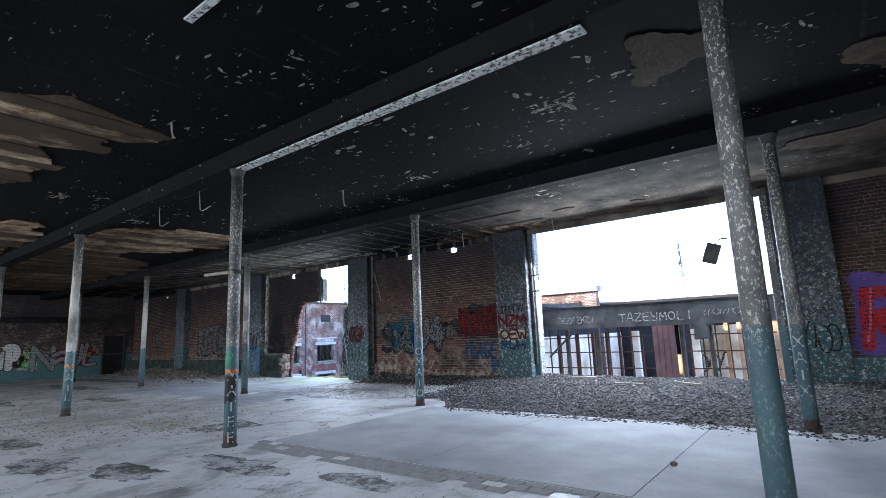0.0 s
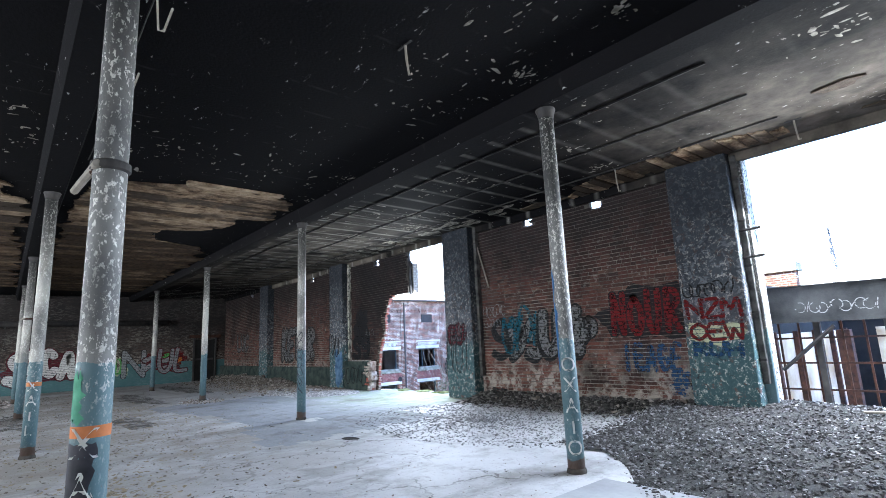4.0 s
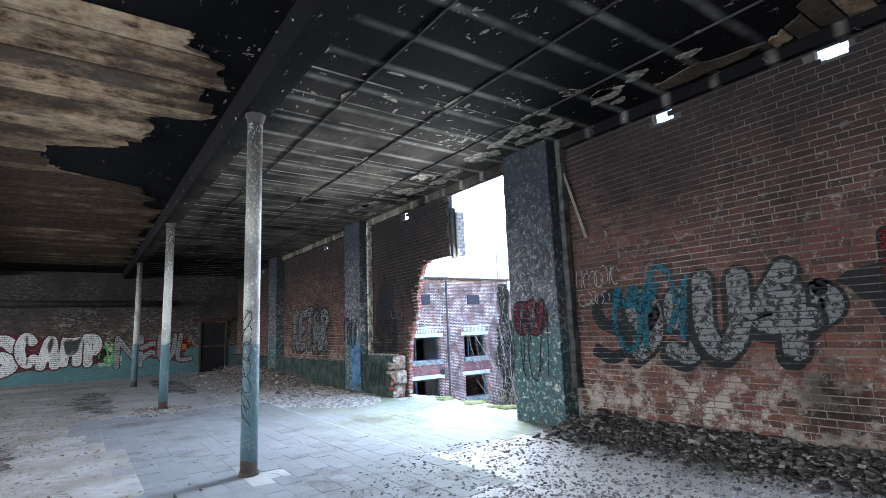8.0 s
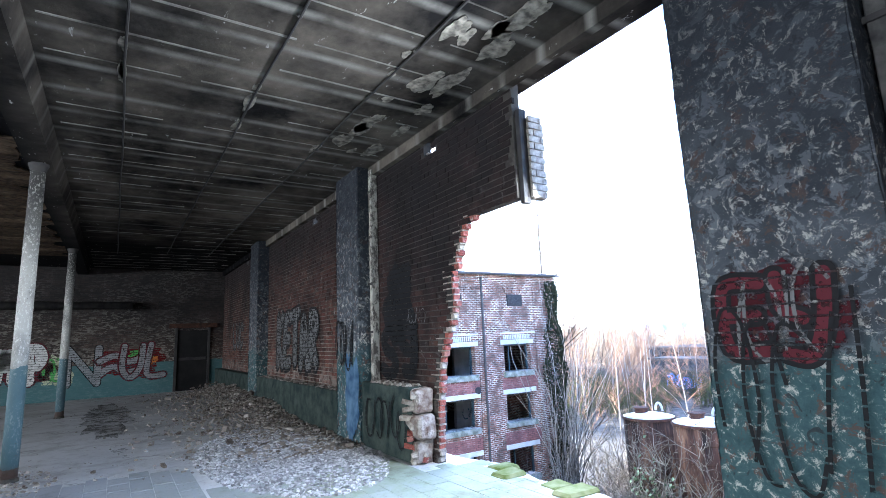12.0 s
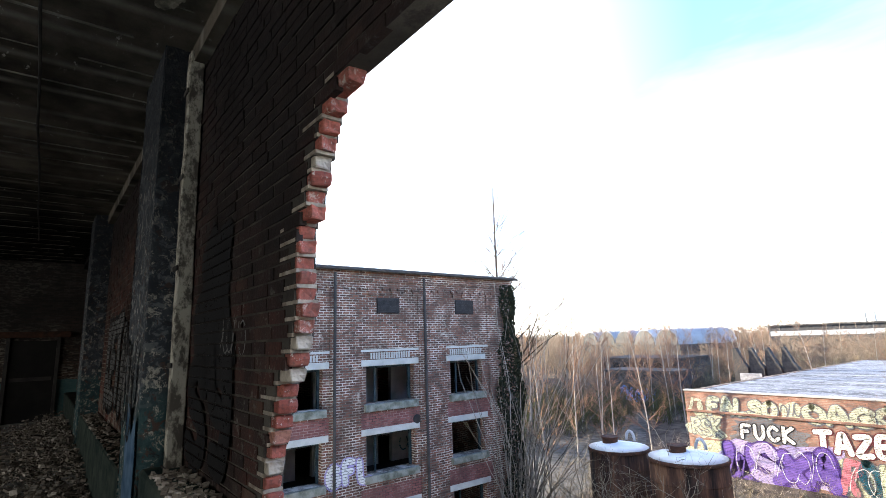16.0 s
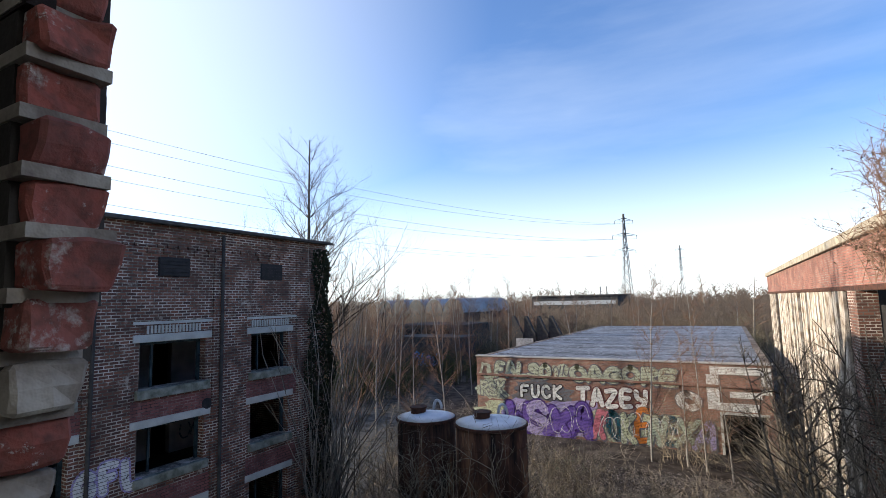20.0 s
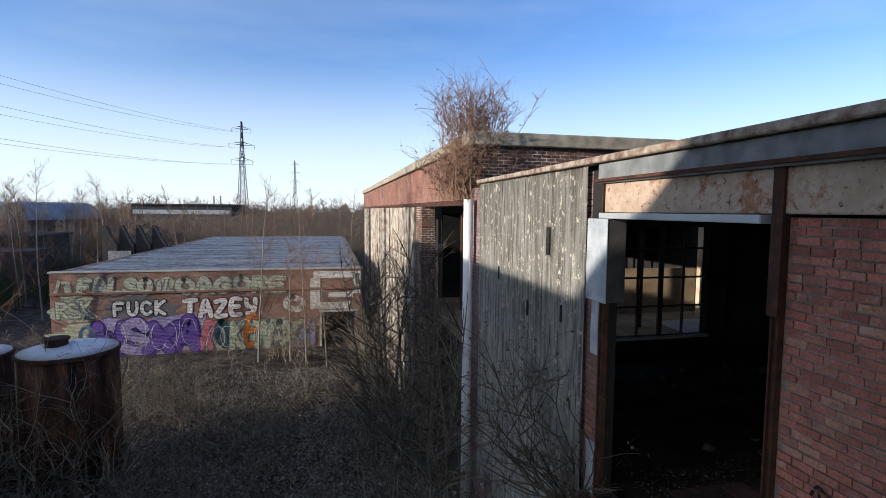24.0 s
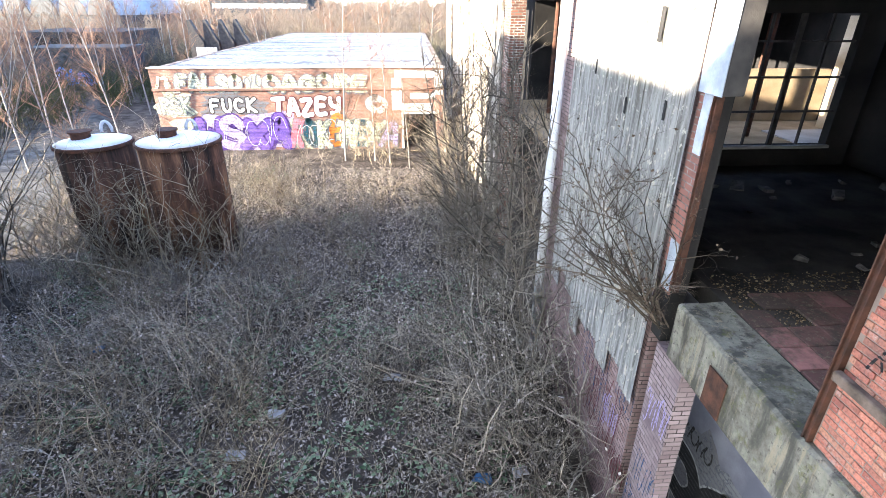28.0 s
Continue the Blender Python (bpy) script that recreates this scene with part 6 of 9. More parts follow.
def lath_field(name, x0, x1, low, high, seed, tile=0.38):
    """Bare clay tiles in rows across a bay, from low(x) to high(x), each row torn off at its own place."""
    r = random.Random(seed)
    verts, faces = [], []
    x = x0
    while x < x1:
        w = tile * r.uniform(0.85, 1.1)
        n = 7
        dz = r.uniform(0.0, 0.035)
        a0, b0 = r.gauss(0, 0.04), r.gauss(0, 0.07)
        spans = []
        for k in range(n + 1):
            u = x + 0.012 + (w - 0.024) * k / n
            a = low(u) + a0 + 0.34 * noise.noise(Vector((u * 1.5, seed, 0))) + 0.06 * noise.noise(Vector((u * 17, seed, 1)))
            b = high(u) + b0 + 0.42 * noise.noise(Vector((u * 1.4, seed, 2))) + 0.08 * noise.noise(Vector((u * 15, seed, 3)))
            spans.append((u, a, max(b, a + 0.02)))
        if max(b - a for _, a, b in spans) > 0.15:
            k0 = len(verts)
            z = CEIL_Z - 0.006 - dz
            for u, a, b in spans:
                verts += [(u, a, z), (u, b, z), (u, a, CEIL_Z + 0.002), (u, b, CEIL_Z + 0.002)]
            for k in range(n):
                q = k0 + 4 * k
                faces += [(q, q + 1, q + 5, q + 4), (q, q + 4, q + 6, q + 2), (q + 1, q + 3, q + 7, q + 5)]
            faces += [(k0, k0 + 2, k0 + 3, k0 + 1), (k0 + 4 * n, k0 + 4 * n + 1, k0 + 4 * n + 3, k0 + 4 * n + 2)]
        x += w
    link(name, mesh_of(name, verts, faces, M_LATH), ceiling, "exposed clay tiles where the plaster fell")


def course(*knots):
    """A broken line through (x, y) knots, x falling."""
    def f(x):
        for (xa, ya), (xb, yb) in zip(knots, knots[1:]):
            if xb <= x <= xa:
                return ya + (yb - ya) * (xa - x) / (xa - xb)
        return knots[0][1] if x > knots[0][0] else knots[-1][1]
    return f


lath_field("plaster_scar", -31.0, -13.45, course((-13.4, 6.3), (-13.7, 5.3), (-15.0, 4.85), (-31, 4.8)),
           course((-13.4, 7.6), (-13.6, 8.35), (-15.2, 8.4), (-15.5, 8.0), (-16.7, 7.6), (-17.2, 6.7), (-18.5, 6.8), (-19.0, 7.9), (-20.6, 8.45), (-31, 8.5)), 101)
lath_field("plaster_scar", -30.0, -14.6, course((-14.6, 3.2), (-16, 2.6), (-22, 1.2), (-30, 0.6)), course((-14.6, 3.6), (-15.3, 4.1), (-30, 4.15)), 102)
lath_field("plaster_scar", -11.6, -7.0, course((-7.0, 2.1), (-7.6, 1.4), (-11.6, 1.9)), course((-7.0, 2.3), (-7.4, 3.15), (-8.7, 3.0), (-9.0, 2.4), (-10.0, 2.8), (-11.6, 2.5)), 103)
lath_field("plaster_scar", -10.2, -6.1, course((-6.1, 12.5), (-7.4, 12.2), (-9.6, 12.45), (-10.2, 12.95)), course((-6.1, 13.1), (-10.2, 13.15)), 107, 0.22)
for k, (x, y, w, d) in enumerate(((-1.35, 5.85, 0.85, 0.9), (-1.65, 6.2, 0.45, 0.5), (0.8, 7.5, 1.1, 1.1), (0.6, 10.4, 2.4, 0.9), (-10.9, 12.95, 1.1, 0.3), (-4.3, 12.9, 1.6, 0.2), (-3.6, 12.2, 0.35, 0.2), (-5.2, 11.7, 0.5, 0.22))):
    scar(x, y, w, d, 119 + k, drop=0.010 + 0.0016 * k)
M_PLASTERSPOT = plain("pale_plaster", (0.10, 0.092, 0.08), (0.42, 0.385, 0.325), 11, 0.9, 0.4)
for k, (x, y, w, d) in enumerate(((-14.6, 12.6, 0.75, 0.42), (-15.5, 12.75, 0.65, 0.3), (-16.0, 12.3, 0.5, 0.25), (-16.9, 12.8, 0.9, 0.28), (-17.6, 12.9, 0.4, 0.25), (-18.3, 12.95, 0.5, 0.2), (-13.2, 12.8, 0.6, 0.3),
                                  (-17.0, 12.15, 0.2, 0.1), (-16.6, 12.1, 0.18, 0.1), (-12.0, 12.6, 0.5, 0.2), (-11.4, 12.4, 0.4, 0.25), (-12.7, 12.2, 0.35, 0.2), (-13.6, 12.4, 0.3, 0.15))):
    scar(x, y, w * 0.75, d * 0.75, 300 + k, M_PLASTERSPOT, drop=0.008)
r = random.Random(41)
for k in range(26):
    x = r.uniform(-19.5, -10.5)
    s = r.uniform(0.08, 0.26)
    scar(x, r.uniform(12.35, 13.0), s * r.uniform(1.2, 2.4), s, 340 + k, M_PLASTERSPOT, drop=0.006)
for k in range(12):
    scar(r.uniform(-20, -12.5), r.choice((9.72, 10.98, 12.13)), r.uniform(0.15, 0.5), r.uniform(0.05, 0.12), 380 + k, M_PLASTERSPOT, drop=0.005)
# small flakes, too many to count
verts, faces = [], []
r = random.Random(77)
nests = [(r.uniform(-14.5, 0.5), r.uniform(-1, 12.5), r.uniform(0.08, 0.5)) for _ in range(80)]
for k in range(1500):
    cx, cy, spread = nests[k % 80]
    x, y = cx + r.gauss(0, spread), cy + r.gauss(0, spread)
    if not -2 < y < 13 or abs(y - 8.8) < 0.26 or abs(y - 4.45) < 0.26 or abs(y - 0.1) < 0.26:
        continue
    s = abs(r.gauss(0, 0.012 if k % 80 > 12 else 0.022)) + 0.004
    a = r.choice((0.0, 0.0, 1.57)) + r.gauss(0, 0.3)
    n = 7
    base = len(verts)
    l = s * r.uniform(1, 4)
    for q in range(n):
        t = 2 * math.pi * q / n
        u, v = l * math.cos(t) * r.uniform(0.6, 1.1), s * math.sin(t) * r.uniform(0.6, 1.1)
        verts.append((x + u * math.cos(a) - v * math.sin(a), y + u * math.sin(a) + v * math.cos(a), CEIL_Z - 0.004))
    faces.append(tuple(range(base, base + n)))
tagged(link("plaster_flakes", mesh_of("plaster_flakes", verts, faces, M_PLASTERSPOT), ceiling), kind="stuff")
# raised ribs of hanging plaster between the tiles of the pale bays
verts, faces = [], []
x, RIB_END = -33.0, -12.6
while x < RIB_END:
    y = 9.1
    while y < 12.9:
        l = r.uniform(0.6, 2.6)
        if r.random() < 0.8:
            box_data((x + r.uniform(-0.01, 0.01), y, CEIL_Z - 0.009), (x + r.uniform(0.010, 0.022), min(y + l, 13.1), CEIL_Z + 0.001), verts, faces)
        y += l + r.uniform(0.1, 0.5)
    x += 0.62
tagged(link("plaster_ribs", mesh_of("plaster_ribs", verts, faces, plain("dusty_rib_plaster", (0.06, 0.056, 0.05), (0.34, 0.325, 0.295), 1.6, 0.9, 0.4)), ceiling), kind="stuff")
for y in (9.75, 11.0, 12.15):
    pts = [(-30 + k * 1.5, y + 0.012 * math.sin(k * 2.2), CEIL_Z - 0.016) for k in range(17)]
    cd = thing("ceiling_conduit", "thin sooty conduit clipped along the ceiling", "conduit", group="conduits under the ceiling")
    part("tube", tube(pts, 0.013, 6), M_STEEL_BLACK, cd)
    for k in range(1, 16, 2):
        part("clip_rosette", lathe([(0.03 + 0.012 * (k % 3), CEIL_Z - 0.012), (0.02, CEIL_Z - 0.024)], 7), M_RUBBLE_DARK, cd).location = (pts[k][0], y, 0)
for x, y, l in ((-7.7, 6.86, 0.33), (-8.6, 12.2, 0.42), (-6.9, 3.2, 0.22), (-5.9, 12.5, 0.3)):
    hk = thing("ceiling_hook", "bent iron rod hanging from the ceiling", "hook", (x, y, CEIL_Z))
    part("rod", tube([(0, 0, 0), (0.01, 0, -l * 0.5), (0.02, 0.02, -l), (0.05, 0.03, -l)], 0.013, 6), M_WOOD, hk)
    part("plate", block((-0.12, -0.012, -0.012), (0.1, 0.012, 0), 0.002), M_STEEL_BLACK, hk)
for x, y in ((-9.1, 4.7), (-10.8, 4.75), (-8.0, 4.72)):
    br = thing("cable_bracket", "thin bent wire bracket below the beam", "bracket", (x, y, BEAM_Z))
    part("wire", tube([(0, 0, 0.1), (0, 0.03, -0.28), (0.04, 0.06, -0.30), (0.3, 0.06, -0.26)], 0.009, 5), M_WOOD, br)
wr_ = thing("ceiling_cable", "sagging cable along the beam side", "cable")
part("wire", tube([(-12.5 + k * 0.5, 4.75, 4.22 - 0.03 * math.sin(k * 1.3)) for k in range(11)], 0.008, 5), M_STEEL_BLACK, wr_)
jb = thing("hanging_box", "grey metal box dangling from a cable by the column", "junction box", (-0.95, 4.38, 1.95))
part("box", block((-0.085, -0.05, -0.12), (0.085, 0.05, 0.12), 0.008), M_STEEL_BLACK, jb)
part("cable", tube([(0.0, 0, 0.12), (0.05, 0, 0.2), (0.13, 0.04, 0.22)], 0.008, 5), M_STEEL_BLACK, jb)
jb.rotation_euler = (0.1, 0.35, 0.3)
jb.scale = (0.55, 0.55, 0.6)
for x, y in ((-7.45, 4.45), (-20.9, 4.45)):
    sb2 = thing("pipe_stub", "rusty pipe stub strapped to the column", "pipe", (x, y, 2.5))
    part("stub", tube([(0.12, -0.075, 0), (-0.6, -0.12, 0.02)], 0.025, 8), M_WOOD, sb2)
    part("strap", lathe([(0.08, -0.02), (0.099, -0.02), (0.099, 0.02), (0.08, 0.02)], 16), M_RUST, sb2)
for x, z in ((-6.85, 3.0), (-6.85, 2.55)):
    bk = thing("pier_bracket", "bent iron bracket on the pier edge", "bracket", (x, 13.15, z))
    part("arm", tube([(-0.2, 0, 0), (0.12, 0, 0.01)], 0.025, 6), M_STEEL_BLACK, bk)

# painted rings and vertical tags on the columns
BEND_R = 0.0955


def column_tag(x, y, text, z0, rings, turn):
    c = thing("column_paint", "white sprayed letters down the iron column", "graffiti", (0, 0, 0))
    for k, ch in enumerate(text):
        tmp = lettering(ch, 0.22, P_WHITE_C, (0, 0, 0), 0)
        me = tmp.data
        bpy.data.objects.remove(tmp)
        bend_letter(me)
        o = link("letter", me, c)
        o.matrix_basis = pose(x, y, z0 - 0.215 * k, 0, 0, turn)
    for z, h, m in rings:
        bm = lathe([(0.0925, z), (0.0925, z + h)], 24)
        for f in [f for f in bm.faces if len(f.verts) > 4]:
            bm.faces.remove(f)
        smooth(part("paint_ring", bm, m, c)).location = (x, y, 0)


def bend_letter(me):
    """Wrap a flat letter (x, y in its own plane) round a column; afterwards it stands in x, z before the axis."""
    xs = [v.co.x for v in me.vertices] or [0]
    mid = (min(xs) + max(xs)) / 2
    for v in me.vertices:
        a = (v.co.x - mid) / BEND_R
        zz = v.co.y
        v.co = Vector((BEND_R * math.sin(a), -BEND_R * math.cos(a), zz))


P_WHITE_C = plain("white_column_spray", (0.60, 0.60, 0.58), (0.72, 0.72, 0.70), 8, 0.7, 0.1)
P_BLUE_C = plain("bright_blue_column_spray", (0.02, 0.08, 0.20), (0.05, 0.17, 0.34), 5, 0.6, 0.1)
P_ORANGE_C = plain("orange_column_spray", (0.34, 0.12, 0.05), (0.58, 0.21, 0.08), 6, 0.7, 0.1)
P_GREEN_C = plain("green_column_spray", (0.05, 0.18, 0.12), (0.10, 0.33, 0.21), 6, 0.7, 0.1)
P_BLACK_C = plain("black_column_spray", (0.02, 0.02, 0.025), (0.05, 0.05, 0.06), 6, 0.6, 0.1)
for text_, x_, y_, z_, rings_ in (("XATEE", -7.41, 4.45, 0.92, ((1.02, 0.06, P_ORANGE_C),)),
                                  ("OXATO", -7.51, 8.8, 1.05, ()),
                                  ("XATL", -14.2, 4.45, 0.98, ((1.05, 0.06, P_ORANGE_C),)),
                                  ("XATX", -0.74, 8.8, 1.1, ())):
    yaw_ = math.degrees(math.atan2(-1.5 - x_, y_ - 1.5))
    column_tag(x_, y_, text_, z_, rings_, yaw_)


def column_splash(x, y, z0, z1, a0, a1, material, seed, label):
    """A ragged patch of spray wrapped part of the way round a column."""
    c = thing("column_paint", label, "graffiti")
    n, m = 12, 14
    verts, faces = [], []
    for j in range(m + 1):
        z = z0 + (z1 - z0) * j / m
        w0 = a0 + 0.5 * noise.noise(Vector((seed, j * 0.45, 0)))
        w1 = a1 + 0.5 * noise.noise(Vector((seed + 9, j * 0.45, 0)))
        for i in range(n + 1):
            a = w0 + (w1 - w0) * i / n
            verts.append((x + 0.0925 * math.cos(a), y + 0.0925 * math.sin(a), z + (0.05 * noise.noise(Vector((i * 0.6, seed, j))) if j in (0, m) else 0)))
    for j in range(m):
        for i in range(n):
            k = j * (n + 1) + i
            faces.append((k, k + 1, k + n + 2, k + n + 1))
    smooth(link("splash", mesh_of("splash", verts, faces, material), c))


def column_scribble(x, y, z0, z1, face, seed):
    """Loose black spray loops down a column, on the side that looks along face."""
    c = thing("column_paint", "black sprayed loops down the iron column", "graffiti")
    q = random.Random(seed)
    for k in range(7):
        zc = z1 - (z1 - z0) * (k + 0.5) / 7
        pts = []
        for i in range(9):
            a = face + 0.7 * math.sin(i * 0.9 + q.uniform(-0.2, 0.2) + k)
            pts.append((x + 0.0925 * math.cos(a), y + 0.0925 * math.sin(a), zc + 0.11 * math.cos(i * 0.75 + k * 1.3)))
        part("loop", tube(pts, 0.006, 4), P_BLACK_C, c)


column_scribble(-14.2, 8.8, 0.55, 1.75, -0.9, 5)
column_splash(-7.41, 4.45, 1.10, 1.34, -1.9, -0.7, P_GREEN_C, 5.3, "green spray patch above the orange ring")
column_splash(-7.41, 4.45, 0.62, 0.99, -2.6, 0.1, P_BLACK_C, 6.7, "thin black spray behind the white letters")
column_splash(-7.51, 8.8, 1.05, 2.15, -3.9, -1.9, P_BLUE_C, 3.1, "bright blue spray patch on the iron column")

# ---- floor: pad, pavers, tiles, stains, gravel and rubble ----
M_PAD = plain("pale_screed", (0.27, 0.275, 0.29), (0.43, 0.44, 0.46), 0.8, 0.75, 0.2, fine=18)
pad = thing("floor_pad", "pale smooth concrete pad set in the floor", "floor", kind="structure")
for a, b in ((-7.15, -4.4), (-4.39, -1.9), (-1.89, 1.2)):
    part("slab", block((a, 4.98, -0.02), (b, 8.75, 0.008), 0.004), M_PAD, pad)
M_PAVER = plain("grey_stone_paver", (0.22, 0.22, 0.22), (0.34, 0.335, 0.33), 5, 0.85, 0.4)
pv = thing("paver_band", "band of worn grey stone setts along the pad", "paving", kind="structure")
shape = bpy.data.meshes.new("paver")
bm = block((0, 0, -0.02), (0.235, 0.135, 0.009), 0.008)
bm.to_mesh(shape)
bm.free()
shape.materials.append(M_PAVER)
for row in range(3):
    for k in range(26):
        if rng.random() < 0.88:
            ob = link("paver", shape, pv)
            ob.location = (-7.3 + k * 0.245 + (0.12 if row % 2 else 0), 4.52 + row * 0.146, rng.uniform(-0.003, 0.003))
tf = thing("floor_tiles", "worn grey-green floor tiles inside the torn opening", "floor tiles", kind="structure")
M_FTILE = Nodes("mossy_floor_tile")
M_FTILE.put(M_FTILE.b.inputs["Alpha"], 1.0)


def paver_tone(n):
    """Pale blue-grey pavers, greener by the torn opening, each its own tone."""
    p = n.xyz(n.pos)
    r = n.math("FRACT", n.math("ADD", n.math("MULTIPLY", n.geo.outputs["Random Per Island"], 3.7), n.inf.outputs["Random"]))
    f, g = n.noise(0.9, 7, rough=0.7), n.noise(24, 6, rough=0.7)
    c = n.mix(r, (0.265, 0.28, 0.305), (0.305, 0.32, 0.345))
    green = n.math("MULTIPLY", n.step(p[1], 9.6, 12.0), n.step(f, 0.34, 0.58))
    c = n.mix(n.math("MULTIPLY", green, 0.75), c, (0.205, 0.25, 0.135))
    c = n.mix(n.step(f, 0.53, 0.66, 0, 0.7), c, (0.14, 0.132, 0.122))
    c = n.mix(n.step(g, 0.58, 0.66, 0, 0.5), c, (0.13, 0.12, 0.11))
    return n.done(c, n.step(f, 0.3, 0.7, 0.55, 0.85), g, 0.4)


M_FTILE = paver_tone(M_FTILE)
M_MOSS = plain("yellow_green_moss", (0.10, 0.13, 0.035), (0.24, 0.25, 0.14), 5, 0.95, 0.8)
shape = bpy.data.meshes.new("tile")
bm = block((0, 0, -0.02), (0.334, 0.219, 0.004), 0.003)
bm.to_mesh(shape)
bm.free()
shape.materials.append(M_FTILE)
for i in range(18):
    for j in range(13):
        x, y = -19.0 + i * 0.338 + (0.169 if j % 2 else 0), 10.75 + j * 0.222
        if x + 0.33 < -13.4 and not (x < -18.2 and y > 12.9):
            ob = link("tile", shape, tf)
            ob.location = (x, y, rng.uniform(-0.002, 0.001))
            ob.rotation_euler = (rng.uniform(-0.003, 0.003), rng.uniform(-0.003, 0.003), 0)

# the rest of the paved strip, too many pieces to count
verts, faces = [], []
for i in range(30):
    for j in range(17):
        x, y = -20.8 + i * 0.338 + (0.169 if j % 2 else 0), 6.95 + j * 0.222
        edge = 0.9 * math.sin(x * 0.7) * 0.4 + 0.25 * noise.noise(Vector((x * 1.7, y * 1.7, 0)))
        if y < 10.7 and y > 7.4 + edge and x < -11.6 - (y - 7) * 0.12 + edge and x > -20.2 + edge and abs(x + 14.2) + abs(y - 8.8) > 0.3:
            box_data((x, y, -0.02), (x + 0.331, y + 0.216, 0.004 + rng.uniform(-0.003, 0.003)), verts, faces)
tagged(link("paving_field", mesh_of("paving_field", verts, faces, M_FTILE), tf), kind="stuff")
def damp_stain():
    n = Nodes("dark_damp_stain")
    f, g = n.noise(3.0, 7, rough=0.7), n.noise(14, 6, rough=0.7)
    c = n.mix(n.step(f, 0.35, 0.65), (0.05, 0.046, 0.042), (0.15, 0.14, 0.128))
    n.put(n.b.inputs["Alpha"], n.step(n.math("ADD", f, n.math("MULTIPLY", g, 0.5)), 0.62, 0.80, 0.95, 0.15))
    return n.done(c, 0.6, g, 0.15, spec=0.3)


M_WET = damp_stain()
M_STRAW = plain("dry_leaf_litter", (0.26, 0.21, 0.14), (0.40, 0.34, 0.25), 9, 0.95, 0.5)


def stain(x, y, w, d, seed, material, name="floor_stain", label="dark damp stain on the concrete floor", z=0.003):
    n = 180
    pts = []
    for k in range(n):
        a = 2 * math.pi * k / n
        q = Vector((math.cos(a) * w, math.sin(a) * d, seed * 3.3))
        f = 1 + 0.45 * noise.noise(q * 1.3) + 0.22 * noise.noise(q * 3.1) + 0.10 * noise.noise(q * 7.0) + 0.06 * noise.noise(q * 17)
        f = max(f, 0.25)
        pts.append((x + w / 2 * math.cos(a) * f, y + d / 2 * math.sin(a) * f))
    ob = part(name, prism(pts, "z", -0.01, z), material, None)
    tagged(ob, label, "stain", kind="structure")


for k, (x, y, w, d) in enumerate(((-6.2, 3.9, 1.7, 0.55), (-4.4, 4.15, 1.1, 0.4), (-7.1, 3.0, 1.2, 0.6), (-8.6, 2.6, 1.2, 0.7), (-10.9, 2.8, 1.2, 0.5), (-20.5, 4.3, 3.6, 0.9), (-24.0, 7.6, 5.0, 0.8),
                                  (-17.3, 6.3, 2.4, 0.6), (-13.3, 8.05, 1.6, 0.25), (-27.5, 9.8, 6.0, 0.9), (-3.2, 3.3, 0.9, 0.3))):
    stain(x, y, w, d, 500 + k, M_WET)
tagged(part("floor_patch", prism([(-9.62, 4.95), (-9.2, 4.80), (-8.86, 4.86), (-8.72, 5.2), (-8.58, 5.76), (-9.0, 5.84), (-9.60, 5.93), (-9.55, 5.4)], "z", -0.01, 0.005), M_WET, None), "dark worn repair patch in the concrete floor", "patch", kind="structure")
stain(-11.4, 8.33, 0.36, 0.2, 531, M_DARK, "drain_hole", "small dark hole in the concrete floor", 0.002)


def stones(name, count, place, size, material, seed, label, category, flat=0.6):
    """Broken stones strewn by place(r) -> (x, y, z, factor); one object, too many to count."""
    r = random.Random(seed)
    verts, faces = [], []
    for _ in range(count):
        x, y, z, f = place(r)
        s = (size[0] + (size[1] - size[0]) * r.random() ** 2.5) * f
        a, b = r.uniform(0, 6.28), r.uniform(-0.5, 0.5)
        ca, sa, cb, sb_ = math.cos(a), math.sin(a), math.cos(b), math.sin(b)
        k = len(verts)
        sx, sy, sz = s * r.uniform(0.7, 1.4), s * r.uniform(0.5, 1.0), s * flat * r.uniform(0.5, 1.1)
        for px, py, pz in ((-1, -1, -1), (1, -1, -1), (1, 1, -1), (-1, 1, -1), (-1, -1, 1), (1, -1, 1), (1, 1, 1), (-1, 1, 1)):
            px, py, pz = px * sx * r.uniform(0.55, 1), py * sy * r.uniform(0.55, 1), pz * sz * r.uniform(0.5, 1)
            px, pz = px * cb - pz * sb_, px * sb_ + pz * cb
            verts.append((x + px * ca - py * sa, y + px * sa + py * ca, z + pz + sz * 0.6))
        faces += [tuple(k + i for i in f4) for f4 in ((0, 3, 2, 1), (4, 5, 6, 7), (0, 1, 5, 4), (1, 2, 6, 5), (2, 3, 7, 6), (3, 0, 4, 7))]
    ob = new(name, mesh_of(name, verts, faces, material))
    return tagged(ob, label, category, kind="stuff")


def stone_material(name, a, b, c):
    n = Nodes(name)
    col = n.ramp(n.geo.outputs["Random Per Island"], (0.0, a), (0.5, b), (0.85, c), (1.0, tuple(min(v * 1.5, 0.7) for v in c)))
    g = n.noise(60, 3)
    return n.done(n.mix(n.step(g, 0.4, 0.7, 0, 0.4), col, tuple(v * 0.5 for v in a)), 0.9, g, 0.4)


